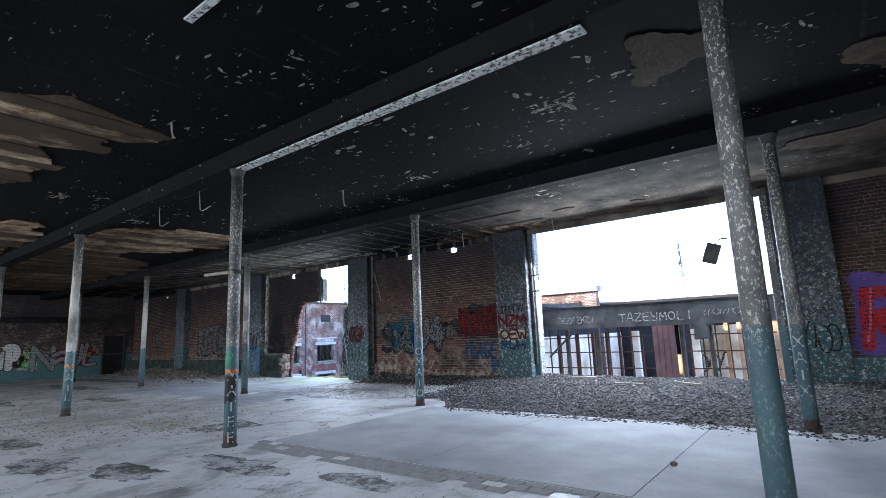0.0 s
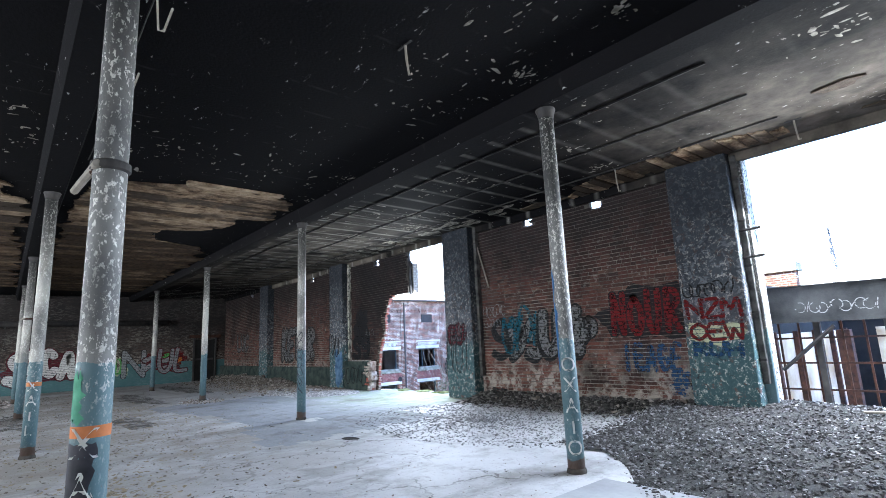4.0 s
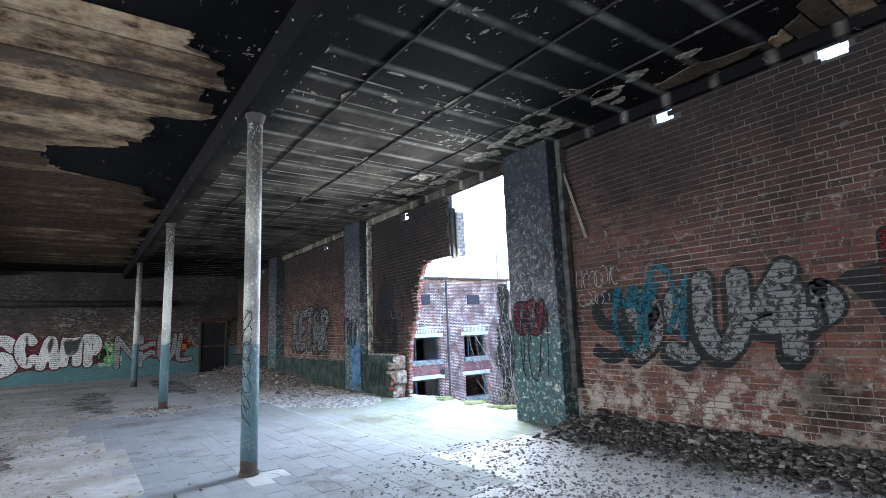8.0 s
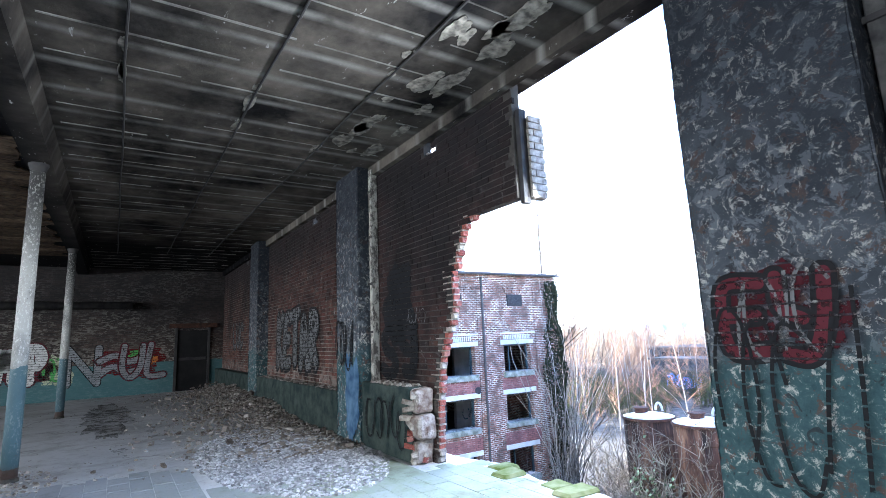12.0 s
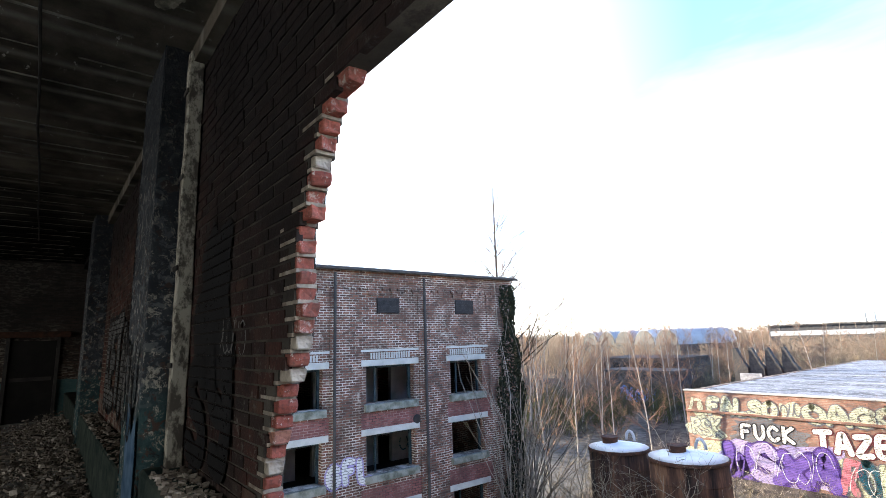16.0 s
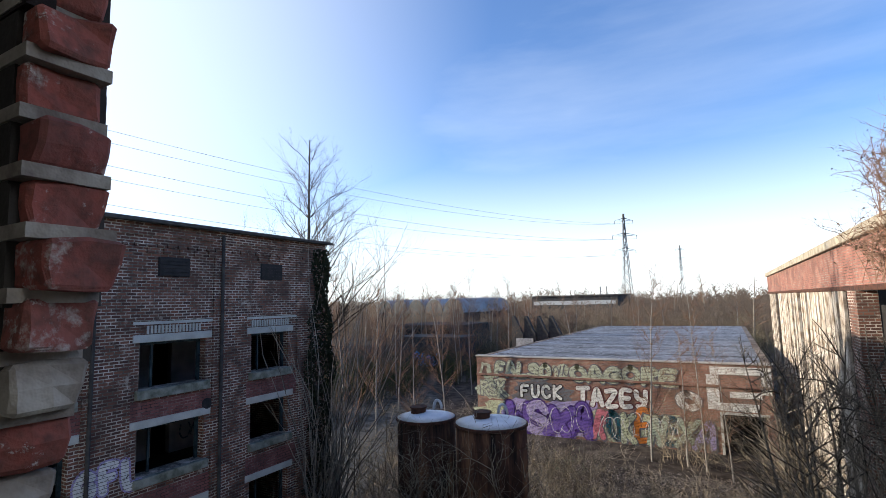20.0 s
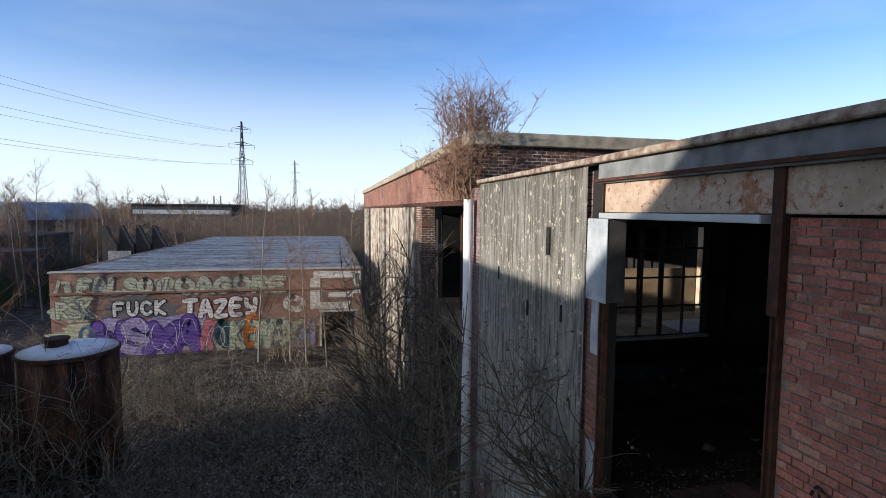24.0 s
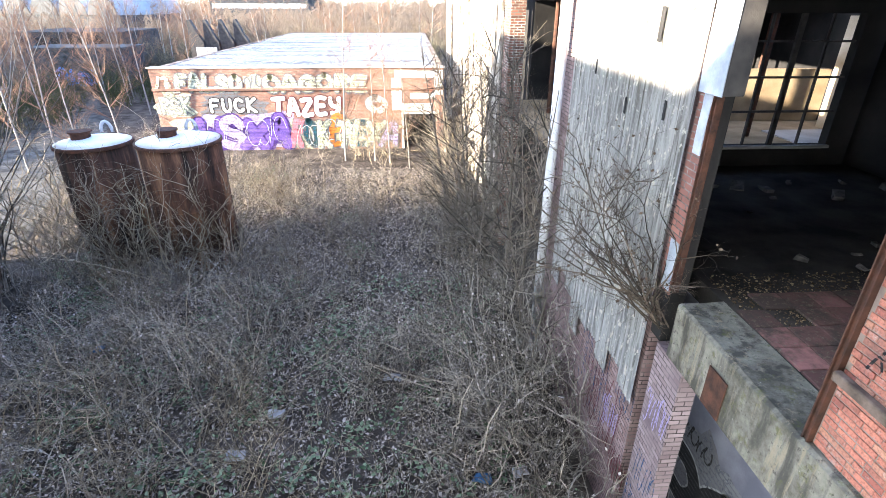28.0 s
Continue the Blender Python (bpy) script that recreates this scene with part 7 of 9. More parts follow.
M_GRAVEL = stone_material("grey_slag_gravel", (0.035, 0.033, 0.034), (0.095, 0.092, 0.095), (0.23, 0.225, 0.23))
M_BITS = stone_material("mixed_rubble", (0.10, 0.085, 0.075), (0.22, 0.19, 0.165), (0.36, 0.33, 0.30))
M_BLACKBITS = stone_material("charred_rubble", (0.03, 0.03, 0.03), (0.075, 0.07, 0.068), (0.20, 0.19, 0.18))
M_MIDGRAVEL = stone_material("grey_floor_gravel", (0.09, 0.09, 0.092), (0.20, 0.20, 0.205), (0.36, 0.36, 0.365))
# grey-white stones by the hole, colour raised further for light on them
M_LIGHTGRAVEL = stone_material("pale_lit_gravel", (0.16, 0.16, 0.165), (0.36, 0.36, 0.37), (0.56, 0.56, 0.57))


def bay_height(x, y):
    """The mound of slag before the big bay."""
    f = max(0.0, min(1.0, (y - 9.2) / 4.0))
    return 0.012 + 0.30 * f ** 1.5 * (0.75 + 0.35 * noise.noise(Vector((x * 0.8, y * 0.8, 3)))) + 0.012 * noise.noise(Vector((x * 5, y * 5, 0)))


def edge_y(x):
    return 8.42 + 1.5 * min(max((-6.6 - x) / 1.2, 0), 1) + 0.10 * math.sin(x * 1.7) + 0.07 * math.sin(x * 4.1)


verts, faces = [], []
NX, NY = 70, 40
for j in range(NY + 1):
    for i in range(NX + 1):
        x = -8.4 + 10.4 * i / NX
        y0 = edge_y(x)
        y = y0 + (13.62 - y0) * j / NY
        verts.append((x, y, max(bay_height(x, y) - 0.012, -0.004 if j == 0 else 0.002)))
for j in range(NY):
    for i in range(NX):
        k = j * (NX + 1) + i
        faces.append((k, k + 1, k + NX + 2, k + NX + 1))
tagged(new("slag_mound", mesh_of("slag_mound", verts, faces, plain("packed_slag", (0.03, 0.029, 0.029), (0.085, 0.082, 0.08), 3, 0.95, 0.8, dist=0.03), True)), "low mound of packed grey slag before the bay opening", "rubble mound", kind="structure")


def in_bay(r):
    x = r.uniform(-8.6, 2.0)
    y = edge_y(x) - 0.22 * r.random() ** 7 + (13.6 - edge_y(x)) * r.random()
    return x, y, bay_height(x, y) - 0.01, 1.0


stones("slag_gravel", 38000, in_bay, (0.006, 0.026), M_GRAVEL, 11, "dark grey slag gravel spread before the bay", "gravel")


def patch(cx, cy, rx, ry, power=0.5):
    def f(r):
        a, q = r.uniform(0, 6.283), r.random() ** power
        return cx + rx * q * math.cos(a), cy + ry * q * math.sin(a), 0.0, 1.0
    return f


def along_wall(r):
    x = r.uniform(-13.4, -8.0)
    d = abs(r.gauss(0, 0.42))
    h = max(0.0, 0.30 - 0.38 * d) * (0.7 + 0.5 * noise.noise(Vector((x * 1.3, 0, 7))))
    return x, 13.22 - d, h * r.random() ** 0.4, 1.25 - 0.5 * d


stones("wall_rubble", 8500, along_wall, (0.007, 0.042), M_BLACKBITS, 12, "charred rubble and debris heaped along the wall foot", "rubble")
stones("wall_bricks", 170, along_wall, (0.02, 0.06), M_BITS, 18, "broken brick lumps along the wall foot", "rubble")
stones("floor_gravel", 8000, patch(-10.9, 10.8, 3.0, 2.0, 0.8), (0.006, 0.02), M_MIDGRAVEL, 13, "grey gravel spread over the floor", "gravel")


def heap(r):
    x = -33.0 + 13.2 * r.random() ** 0.8
    d = abs(r.gauss(0, 0.95)) * r.uniform(0.3, 1.0)
    big = 0.5 + 0.5 * noise.noise(Vector((x * 0.7, d * 0.6, 3)))
    tall = 0.05 + 0.34 * min(max((-22.5 - x) / 4.0, 0.0), 1.0)
    h = max(0.0, tall * (0.35 + 0.9 * big) - 0.26 * d)
    return x, 13.0 - d * 1.3, h * r.random() ** 0.35, (0.45 + 0.5 * r.random() ** 4) * (1.0 + 0.9 * (r.random() < 0.05))


stones("fallen_rubble", 15000, heap, (0.010, 0.062), M_BITS, 14, "heap of fallen brick and plaster by the plinth", "rubble")
stones("plinth_rubble", 900, lambda r: (r.uniform(-26.6, -20.95), r.uniform(13.04, 13.27), 0.72, 1.0), (0.008, 0.032), M_BITS, 24, "crumbs of brick and mortar on the plinth ledge", "rubble")
stones("ledge_rubble", 300, lambda r: (r.uniform(-19.7, -18.5), r.uniform(13.04, 13.27), 0.93, 1.0), (0.008, 0.034), M_BITS, 25, "crumbs of brick and mortar on the broken plinth", "rubble")
stones("hole_gravel", 15000, patch(-20.2, 11.95, 2.4, 1.15, 0.6), (0.007, 0.027), M_LIGHTGRAVEL, 15, "grey-white gravel by the torn opening, brightened in colour as lit", "gravel")
stones("column_debris", 500, patch(-20.8, 8.7, 0.9, 0.6, 0.6), (0.008, 0.03), M_BITS, 16, "crumbs of plaster round the column foot", "rubble")
stones("left_grit", 5000, lambda r: (r.uniform(-30, -9), r.gauss(4.8, 1.7), 0.0, 1.0), (0.006, 0.022), M_BITS, 23, "brown grit and dust over the far floor", "debris", 0.4)
stones("left_rubble", 1500, patch(-27.5, 3.2, 4.0, 1.2, 0.7), (0.015, 0.07), M_BITS, 17, "loose rubble along the far floor", "rubble")
stones("dry_leaves", 3200, lambda r: (lambda q: (q[0], q[1], 0.0, 1.0))([(-10.3 + r.gauss(0, 0.9), 5.0 + r.gauss(0, 0.35)), (-14.5 + r.gauss(0, 2.4), 5.6 + r.gauss(0, 0.9)), (-12 + r.gauss(0, 1.6), 3.2 + r.gauss(0, 0.6)), (-19 + r.gauss(0, 2.5), 6.8 + r.gauss(0, 0.8))][r.randrange(4)]),
       (0.008, 0.035), M_STRAW, 19, "dry straw and leaf scraps on the floor", "litter", 0.15)
stones("floor_crumbs", 6500, lambda r: (r.uniform(-22, 1.5), r.uniform(0.5, 12.5), 0.0, 1.0), (0.003, 0.013), M_BITS, 20, "scattered crumbs of plaster over the floor", "debris", 0.4)
st = thing("loose_stone", "single dark stone lying on the pale pad", "stone", (-1.85, 6.2, 0.008))
part("lump", block((-0.035, -0.025, 0), (0.035, 0.03, 0.04), 0.012, 0.01, 1), M_RUBBLE_DARK, st)
for x, y, a in ((-4.2, 12.2, 0.2), (-3.0, 12.5, -0.4), (-5.5, 12.8, 0.6)):
    t_ = thing("timber_scrap", "broken grey timber scrap lying on the slag", "timber", (x, y, bay_height(x, y) + 0.02))
    part("scrap", block((-0.3, -0.03, 0), (0.3, 0.03, 0.025), 0.005), M_WOOD, t_)
    t_.rotation_euler = (0.05, 0.03, a)
# broken floor edge with moss at the torn opening
cv = thing("floor_break", "crumbled mossy floor edge at the torn opening", "floor edge", kind="structure")
for k in range(12):
    x = -18.0 + k * 0.31
    part("broken_lump", block((x, 13.55 + 0.1 * math.sin(k * 2.3), -0.2), (x + 0.27, 13.82 + 0.12 * math.sin(k * 1.7), 0.004 + 0.02 * (k % 3)), 0.03, 0.025, 2, k), M_MOSS if k % 3 else M_FTILE, cv)

# ---- window wall seen through the big bay ----
bw = thing("bay_window_wall", "graffiti-covered concrete beam above rusty steel window bars", "window wall")
M_BEAMC = plain("tarred_concrete_beam", (0.028, 0.03, 0.034), (0.085, 0.088, 0.093), 2, 0.9, 0.4)
bm = block((-8.1, 14.0, 1.47), (0.2, 14.35, 2.05), 0, 0, 12)
for v in bm.verts:
    if v.co.z > 2.0:
        v.co.z += 0.07 * noise.noise(Vector((v.co.x * 1.3, 0, 0))) + 0.02
part("beam", bm, M_BEAMC, bw, "dark concrete beam with crumbled top")
scrawl(1.1, 0.18, 11, 0.014, P_SILVER, (-6.65, 13.985, 1.62), 0, bw, 81)
throwup("TAZEYMOLI", 1.85, 0.22, 0.018, (P_SILVER,), P_SILVER, (-4.9, 13.985, 1.60), 0, bw, 0.004, 82, (0.0, 0.0), 0.08, 0.9)
scrawl(1.2, 0.16, 14, 0.014, P_SILVER, (-2.85, 13.985, 1.66), 0, bw, 83)
part("sill", block((-8.1, 13.95, -0.35), (0.2, 14.3, -0.02), 0.02), M_CONC, bw)
for x in (-6.45, -5.55, -3.4, -2.75, -1.9, -7.4):
    part("post", block((x - 0.045, 14.08, -0.02), (x + 0.045, 14.2, 1.47), 0.006), M_STEEL_BLACK, bw)
x = -7.3
while x < -1.4:
    if not -4.15 < x < -3.45:
        part("glazing_bar", block((x, 14.12, -0.02), (x + 0.028, 14.15, 1.47)), M_RUST, bw)
    x += 0.29
for z in (0.38, 0.80, 1.2):
    for a, b in ((-7.3, -4.1), (-3.45, -1.4)):
        part("glazing_bar", block((a, 14.11, z), (b, 14.14, z + 0.028)), M_RUST, bw)
part("brace", tube([(-7.0, 14.05, 0.7), (-6.2, 14.05, 1.4)], 0.03, 4), M_STEEL_BLACK, bw)
door = part("boarded_door", block((-4.08, 14.02, -0.02), (-3.55, 14.08, 1.47), 0.006), plain("purple_brown_boards", (0.085, 0.05, 0.06), (0.13, 0.08, 0.09), 3, 0.8, 0.4), bw, "dark boarded door")
for q in range(4):
    part("board", block((-4.07 + q * 0.13, 14.0, 0.0), (-3.955 + q * 0.13, 14.02, 1.46), 0.004), door.data.materials[0], door)
part("hanging_slab", block((-3.1, 14.0, 1.1), (-2.75, 14.06, 1.5), 0.02, 0.03, 2), M_BEAMC, bw)
lettering("EOLE", 0.13, P_WHITE, (-3.95, 13.994, 0.08), 0, "painted_lettering", bw)
# roofless court behind it
ct = thing("roofless_court", "sunlit roofless court with whitewashed walls and posts", "building")
M_TANPOST = plain("tan_timber_post", (0.20, 0.11, 0.06), (0.36, 0.23, 0.14), 4, 0.9, 0.4)
M_WHITEWASH = plain("stained_whitewash", (0.36, 0.26, 0.16), (0.74, 0.65, 0.52), 0.9, 0.9, 0.3)
part("floor", block((-7.9, 14.4, W_FLOOR - 0.02), (10, 26, W_FLOOR + 0.01)), M_CONC, ct)
part("wall", block((-6.2, 26.0, W_FLOOR), (10, 26.3, 1.4)), M_WHITEWASH, ct)
part("wall", block((3.0, 14.4, W_FLOOR), (3.3, 26, 1.6)), M_WHITEWASH, ct)
for x in (-6.8, -4.6, -2.4, -0.2):
    for y in (17.5, 21.5):
        part("post", block((x - 0.12, y - 0.12, W_FLOOR), (x + 0.12, y + 0.12, 1.3), 0.01), M_WHITEWASH if y > 20 else M_RUST, ct)
for k, x in enumerate((-5.4, -2.0)):
    scrawl(1.2, 0.8, 5, 0.08, P_BLACK, (x, 25.98, -0.6), 0, ct, 90 + k)
part("west_wall", block((-8.0, 14.45, W_FLOOR), (-7.85, 22.9, 1.25)), M_WHITEWASH, ct)
for q in range(6):
    part("wall_post", block((-7.845, 14.9 + q * 1.5, W_FLOOR), (-7.74, 15.02 + q * 1.5, 1.3), 0.006), M_RUST, ct)
for q in range(4):
    for yy in (15.6, 18.2, 20.8, 23.4):
        part("court_column", block((-3.1 + q * 1.3, yy, W_FLOOR), (-2.98 + q * 1.3, yy + 0.12, 1.55)), M_TANPOST, ct)
# steel side of the bay
for k, (a, b) in enumerate(((-7.05, -6.93), (-1.27, -1.15))):
    fr = thing("bay_post", "pale flaking steel upright lining the bay", "post", kind="structure")
    part("upright", block((a, 13.32, 0.0), (b, 13.62, 4.36), 0.01), M_FLAKE, fr)
    part("flange", block((a - (0.03 if k else 0), 13.24, 0), (b + (0 if k else 0.03), 13.315, 4.36), 0.006), M_COLUMN, fr)

# ---- growth: bare shrubs, trees, brambles ----
def bark(name, a, b):
    n = Nodes(name)
    r = n.geo.outputs["Random Per Island"]
    c = n.mix(r, a, b)
    return n.done(n.mix(n.step(n.noise(20, 4, n.obj), 0.4, 0.6, 0, 0.4), c, tuple(v * 0.5 for v in a)), 0.9)


M_TWIG = bark("bare_twig_bark", (0.022, 0.019, 0.016), (0.38, 0.335, 0.28))
M_TWIG_DARK = bark("dark_wet_twig", (0.018, 0.015, 0.012), (0.15, 0.12, 0.095))
M_TWIG_PALE = bark("dry_tan_stem", (0.075, 0.06, 0.044), (0.33, 0.28, 0.21))
M_BIRCH = bark("birch_bark", (0.15, 0.14, 0.13), (0.34, 0.325, 0.30))
M_TWIG_RED = bark("reddish_birch_twig", (0.15, 0.09, 0.065), (0.22, 0.14, 0.10))
M_LEAF = bark("bramble_leaf", (0.03, 0.055, 0.025), (0.26, 0.33, 0.22))
M_SEED = bark("dry_seed_head", (0.05, 0.035, 0.028), (0.17, 0.12, 0.08))
M_IVY = bark("ivy_leaf", (0.012, 0.015, 0.009), (0.032, 0.036, 0.02))
M_DEADLEAF = bark("fallen_leaf", (0.03, 0.023, 0.02), (0.52, 0.46, 0.42))


def limb(verts, faces, p, d, length, r0, r1, segs, r, wander, sides=3):
    """One wandering tapered stem; returns its points and directions."""
    pts = []
    d = d.normalized()
    prev = None
    for i in range(segs + 1):
        rad = r0 + (r1 - r0) * i / segs
        a = d.orthogonal().normalized()
        b = d.cross(a)
        k = len(verts)
        for s in range(sides):
            t = 2 * math.pi * s / sides
            verts.append(tuple(p + (a * math.cos(t) + b * math.sin(t)) * rad))
        if prev is not None:
            for s in range(sides):
                faces.append((prev + s, prev + (s + 1) % sides, k + (s + 1) % sides, k + s))
        prev = k
        pts.append((p.copy(), d.copy(), rad))
        d = (d + Vector((r.gauss(0, wander), r.gauss(0, wander), r.gauss(0, wander * 0.6)))).normalized()
        p = p + d * (length / segs)
    return pts


def grow(verts, faces, p, d, length, rad, depth, r, wander=0.16, kids=4, up=0.25, ratio=0.55, sides=3):
    pts = limb(verts, faces, p, d, length, rad, rad * 0.35, 5, r, wander, sides)
    if depth <= 0:
        return
    for _ in range(kids):
        i = r.randrange(1, len(pts))
        q, dd, rr = pts[i]
        side = Vector((r.gauss(0, 1), r.gauss(0, 1), r.gauss(0, 0.5)))
        nd = (dd * 0.75 + side.normalized() * 0.75 + Vector((0, 0, up))).normalized()
        grow(verts, faces, q, nd, length * ratio * r.uniform(0.6, 1.15), rr * 0.6, depth - 1, r, wander, kids, up, ratio, 3)


def shrub(name, label, seed, stems, height, spread, material, kids=4, depth=2, rad=0.010, wander=0.2, leaves=0, lean=(0, 0), leaf=None, flare=1.0):
    """A bare many-stemmed shrub: main stems, twigs and, if any, small leaves."""
    r = random.Random(seed)
    t = thing(name, label, "shrub")
    v1, f1, v2, f2, v3, f3 = [], [], [], [], [], []
    for _ in range(stems):
        a = r.uniform(0, 6.283)
        base = Vector((r.gauss(0, spread * 0.35), r.gauss(0, spread * 0.35), -0.05))
        d = Vector((math.cos(a) * r.uniform(0.05, 0.6) * flare + lean[0], math.sin(a) * r.uniform(0.05, 0.6) * flare + lean[1], 1))
        l = height * r.uniform(0.55, 1.1)
        pts = limb(v1, f1, base, d, l, rad, rad * 0.35, 6, r, wander)
        for _ in range(kids):
            q, dd, rr = pts[r.randrange(1, 7)]
            nd = dd * 0.6 + Vector((r.gauss(0, 0.6), r.gauss(0, 0.6), r.gauss(0.15, 0.3)))
            grow(v2, f2, q, nd, l * r.uniform(0.25, 0.5), max(rr * 0.6, 0.0075), depth - 1, r, wander, kids, 0.1)
    for _ in range(leaves):
        if not v2:
            break
        q = Vector(v2[r.randrange(len(v2))])
        u = Vector((r.gauss(0, 1), r.gauss(0, 1), r.gauss(0, 0.5))).normalized() * r.uniform(0.02, 0.05)
        w = u.orthogonal().normalized() * r.uniform(0.012, 0.028)
        k = len(v3)
        v3 += [tuple(q), tuple(q + u * 0.5 + w), tuple(q + u), tuple(q + u * 0.5 - w)]
        f3.append((k, k + 1, k + 2, k + 3))
    tagged(link("stem_clump", mesh_of("stem_clump", v1, f1, material), t), kind="stuff")
    tagged(link("twig_mass", mesh_of("twig_mass", v2, f2, material), t), kind="stuff")
    if v3:
        tagged(link("foliage", mesh_of("foliage", v3, f3, leaf or M_LEAF), t), kind="stuff")
    return t


def tree(name, label, seed, height, rad, trunk_mat, twig_mat, first=0.35, limbs=16, kids=5, depth=3, up=0.35, reach=0.32):
    """A bare tree: tapered trunk, limbs and a crown of fine twigs."""
    r = random.Random(seed)
    t = thing(name, label, "tree")
    v1, f1, v2, f2 = [], [], [], []
    pts = limb(v1, f1, Vector((0, 0, -0.1)), Vector((r.gauss(0, 0.03), r.gauss(0, 0.03), 1)), height, rad, rad * 0.12, 14, r, 0.022, 7)
    for k in range(limbs):
        i = int(14 * (first + (0.97 - first) * k / limbs))
        q, dd, rr = pts[min(i, 13)]
        a = r.uniform(0, 6.283)
        nd = Vector((math.cos(a), math.sin(a), up + r.uniform(0, 0.5)))
        grow(v2, f2, q, nd, height * reach * (1.15 - k / limbs * 0.75) * r.uniform(0.7, 1.2), max(rr * 0.45, 0.016), depth - 1, r, 0.13, kids, up * 0.5, 0.5)
    smooth(link("trunk", mesh_of("trunk", v1, f1, trunk_mat), t))
    link("crown", mesh_of("crown", v2, f2, twig_mat), t)
    return t


SHRUBS = [shrub("bramble_bush", "tangled bare bramble bush in the shaded yard", 200 + k, 20, 1.8 + 0.3 * (k % 3), 1.4, M_TWIG, 5, 2, 0.015, 0.42, 320, leaf=M_DEADLEAF) for k in range(3)]
SHRUBS += [shrub("dry_shrub", "dry tan many-stemmed shrub in the yard", 210 + k, 12, 2.0 + 0.3 * k, 1.0, M_TWIG_PALE, 5, 2, 0.012, 0.26) for k in range(2)]
SHRUBS += [shrub("green_bramble", "low bramble with a few green leaves", 220 + k, 16, 1.0, 1.3, M_TWIG, 5, 2, 0.011, 0.35, 1100) for k in range(2)]
M_TALLTWIG = bark("grey_buddleia_twig", (0.022, 0.019, 0.016), (0.23, 0.20, 0.165))
TALL = [tree("young_tree", "bare young tree growing against the wing", 230 + k, 4.6 + 0.5 * k, 0.045, M_TALLTWIG, M_TALLTWIG, 0.08, 18, 5, 3, 0.55, 0.36) for k in range(2)]
r = random.Random(5)
shrub_used = set()


def placed(src, x, y, z, s, grp):
    """Stand a growth at a place, the first time itself and then as copies."""
    turn = r.uniform(0, 360)
    if src.name not in shrub_used:
        shrub_used.add(src.name)
        ob = src
    else:
        ob = copy_thing(src, Matrix.Identity(4))
    ob.location, ob.rotation_euler, ob.scale = (x, y, z), (0, 0, radians(turn)), (s, s, s)
    tagged(ob, group=grp)


def path_gap(x, y):
    """Distance from the trodden strip that runs through the yard."""
    mid = PATH_MID(y)
    return abs(x - mid)


PATH_MID = lambda y: -18.9 + min(max(y - 19, 0), 13) * 0.125 + 0.3 * math.sin(y * 0.5)  # noqa: E731
spots = []
tries = 0
while len(spots) < 120 and tries < 6000:
    tries += 1
    x, y = r.uniform(-27.5, -14.6), r.uniform(14.3, 37)
    if path_gap(x, y) < 0.9 or y > 34 and x > -22:
        continue
    if abs(x + 26.4) < 1.4 and abs(y - 28.6) < 1.4 or abs(x + 23.85) < 1.6 and abs(y - 28.5) < 1.6:
        continue
    if any((x - a) ** 2 + (y - b) ** 2 < 0.55 for a, b in spots):
        continue
    spots.append((x, y))
    low = y < 19
    src = SHRUBS[r.choice((5, 6, 5, 6, 0))] if low else SHRUBS[r.choice((0, 1, 2, 0, 1, 2, 3, 4, 5))]
    placed(src, x, y, GROUND_Z, r.uniform(0.55, 1.1) * (0.8 if low else 1.0), "brambles in the yard")
for x, y, s in ((-14.7, 23.4, 0.95), (-14.9, 27.0, 1.0), (-15.2, 22.0, 0.6), (-15.0, 31.0, 1.0), (-14.8, 24.5, 1.0), (-15.0, 26.2, 1.1), (-14.7, 22.6, 0.9), (-15.2, 27.8, 1.0), (-15.0, 20.8, 0.6), (-15.3, 30.0, 1.0), (-15.1, 29.2, 1.1), (-15.2, 33.0, 0.9), (-15.6, 25.4, 0.8), (-15.8, 28.6, 0.9), (-15.7, 31.8, 1.0), (-14.6, 25.2, 1.1), (-14.6, 28.2, 1.1), (-15.5, 34.5, 1.0), (-14.7, 21.7, 0.7)):
    placed(TALL[int(y) % 2], x, y, GROUND_Z, s * 1.3, "tall shrubs by the wing")
for x, y, s in ((-25.3, 27.0, 1.2), (-24.0, 26.7, 1.2), (-22.6, 27.2, 1.1), (-26.9, 27.0, 1.1), (-28.2, 27.6, 1.0), (-24.7, 26.2, 1.0), (-29.3, 28.9, 1.1)):
    placed(SHRUBS[3 + int(x) % 2], x, y, GROUND_Z, s * 1.6, "dry shrubs before the tanks")
for x, y, s in ((-29.5, 29.6, 0.8), (-30.4, 31.5, 0.9), (-28.2, 31.2, 0.8), (-31.5, 34.2, 1.0), (-29.0, 33.5, 0.7), (-33.0, 37.5, 1.0), (-28.0, 35.5, 0.8), (-34.5, 41.0, 1.1), (-31.0, 39.0, 0.9), (-36.5, 44.0, 1.1), (-32.5, 44.5, 1.0), (-27.6, 29.8, 0.7)):
    placed(SHRUBS[(3, 0, 4)[int(y * 3) % 3]], x, y, GROUND_Z, s * 0.8, "shrubs by the road")
for x, y, s in ((-18.9, 39.6, 1.1), (-19.8, 40.2, 1.0), (-15.0, 36.6, 1.1), (-14.6, 39.4, 1.2), (-15.1, 34.6, 1.1), (-18.2, 39.9, 1.2), (-15.6, 38.4, 0.9)):
    placed(SHRUBS[3 + int(y * 2) % 2], x, y, GROUND_Z, s * 1.2, "dry shrubs before the shed")
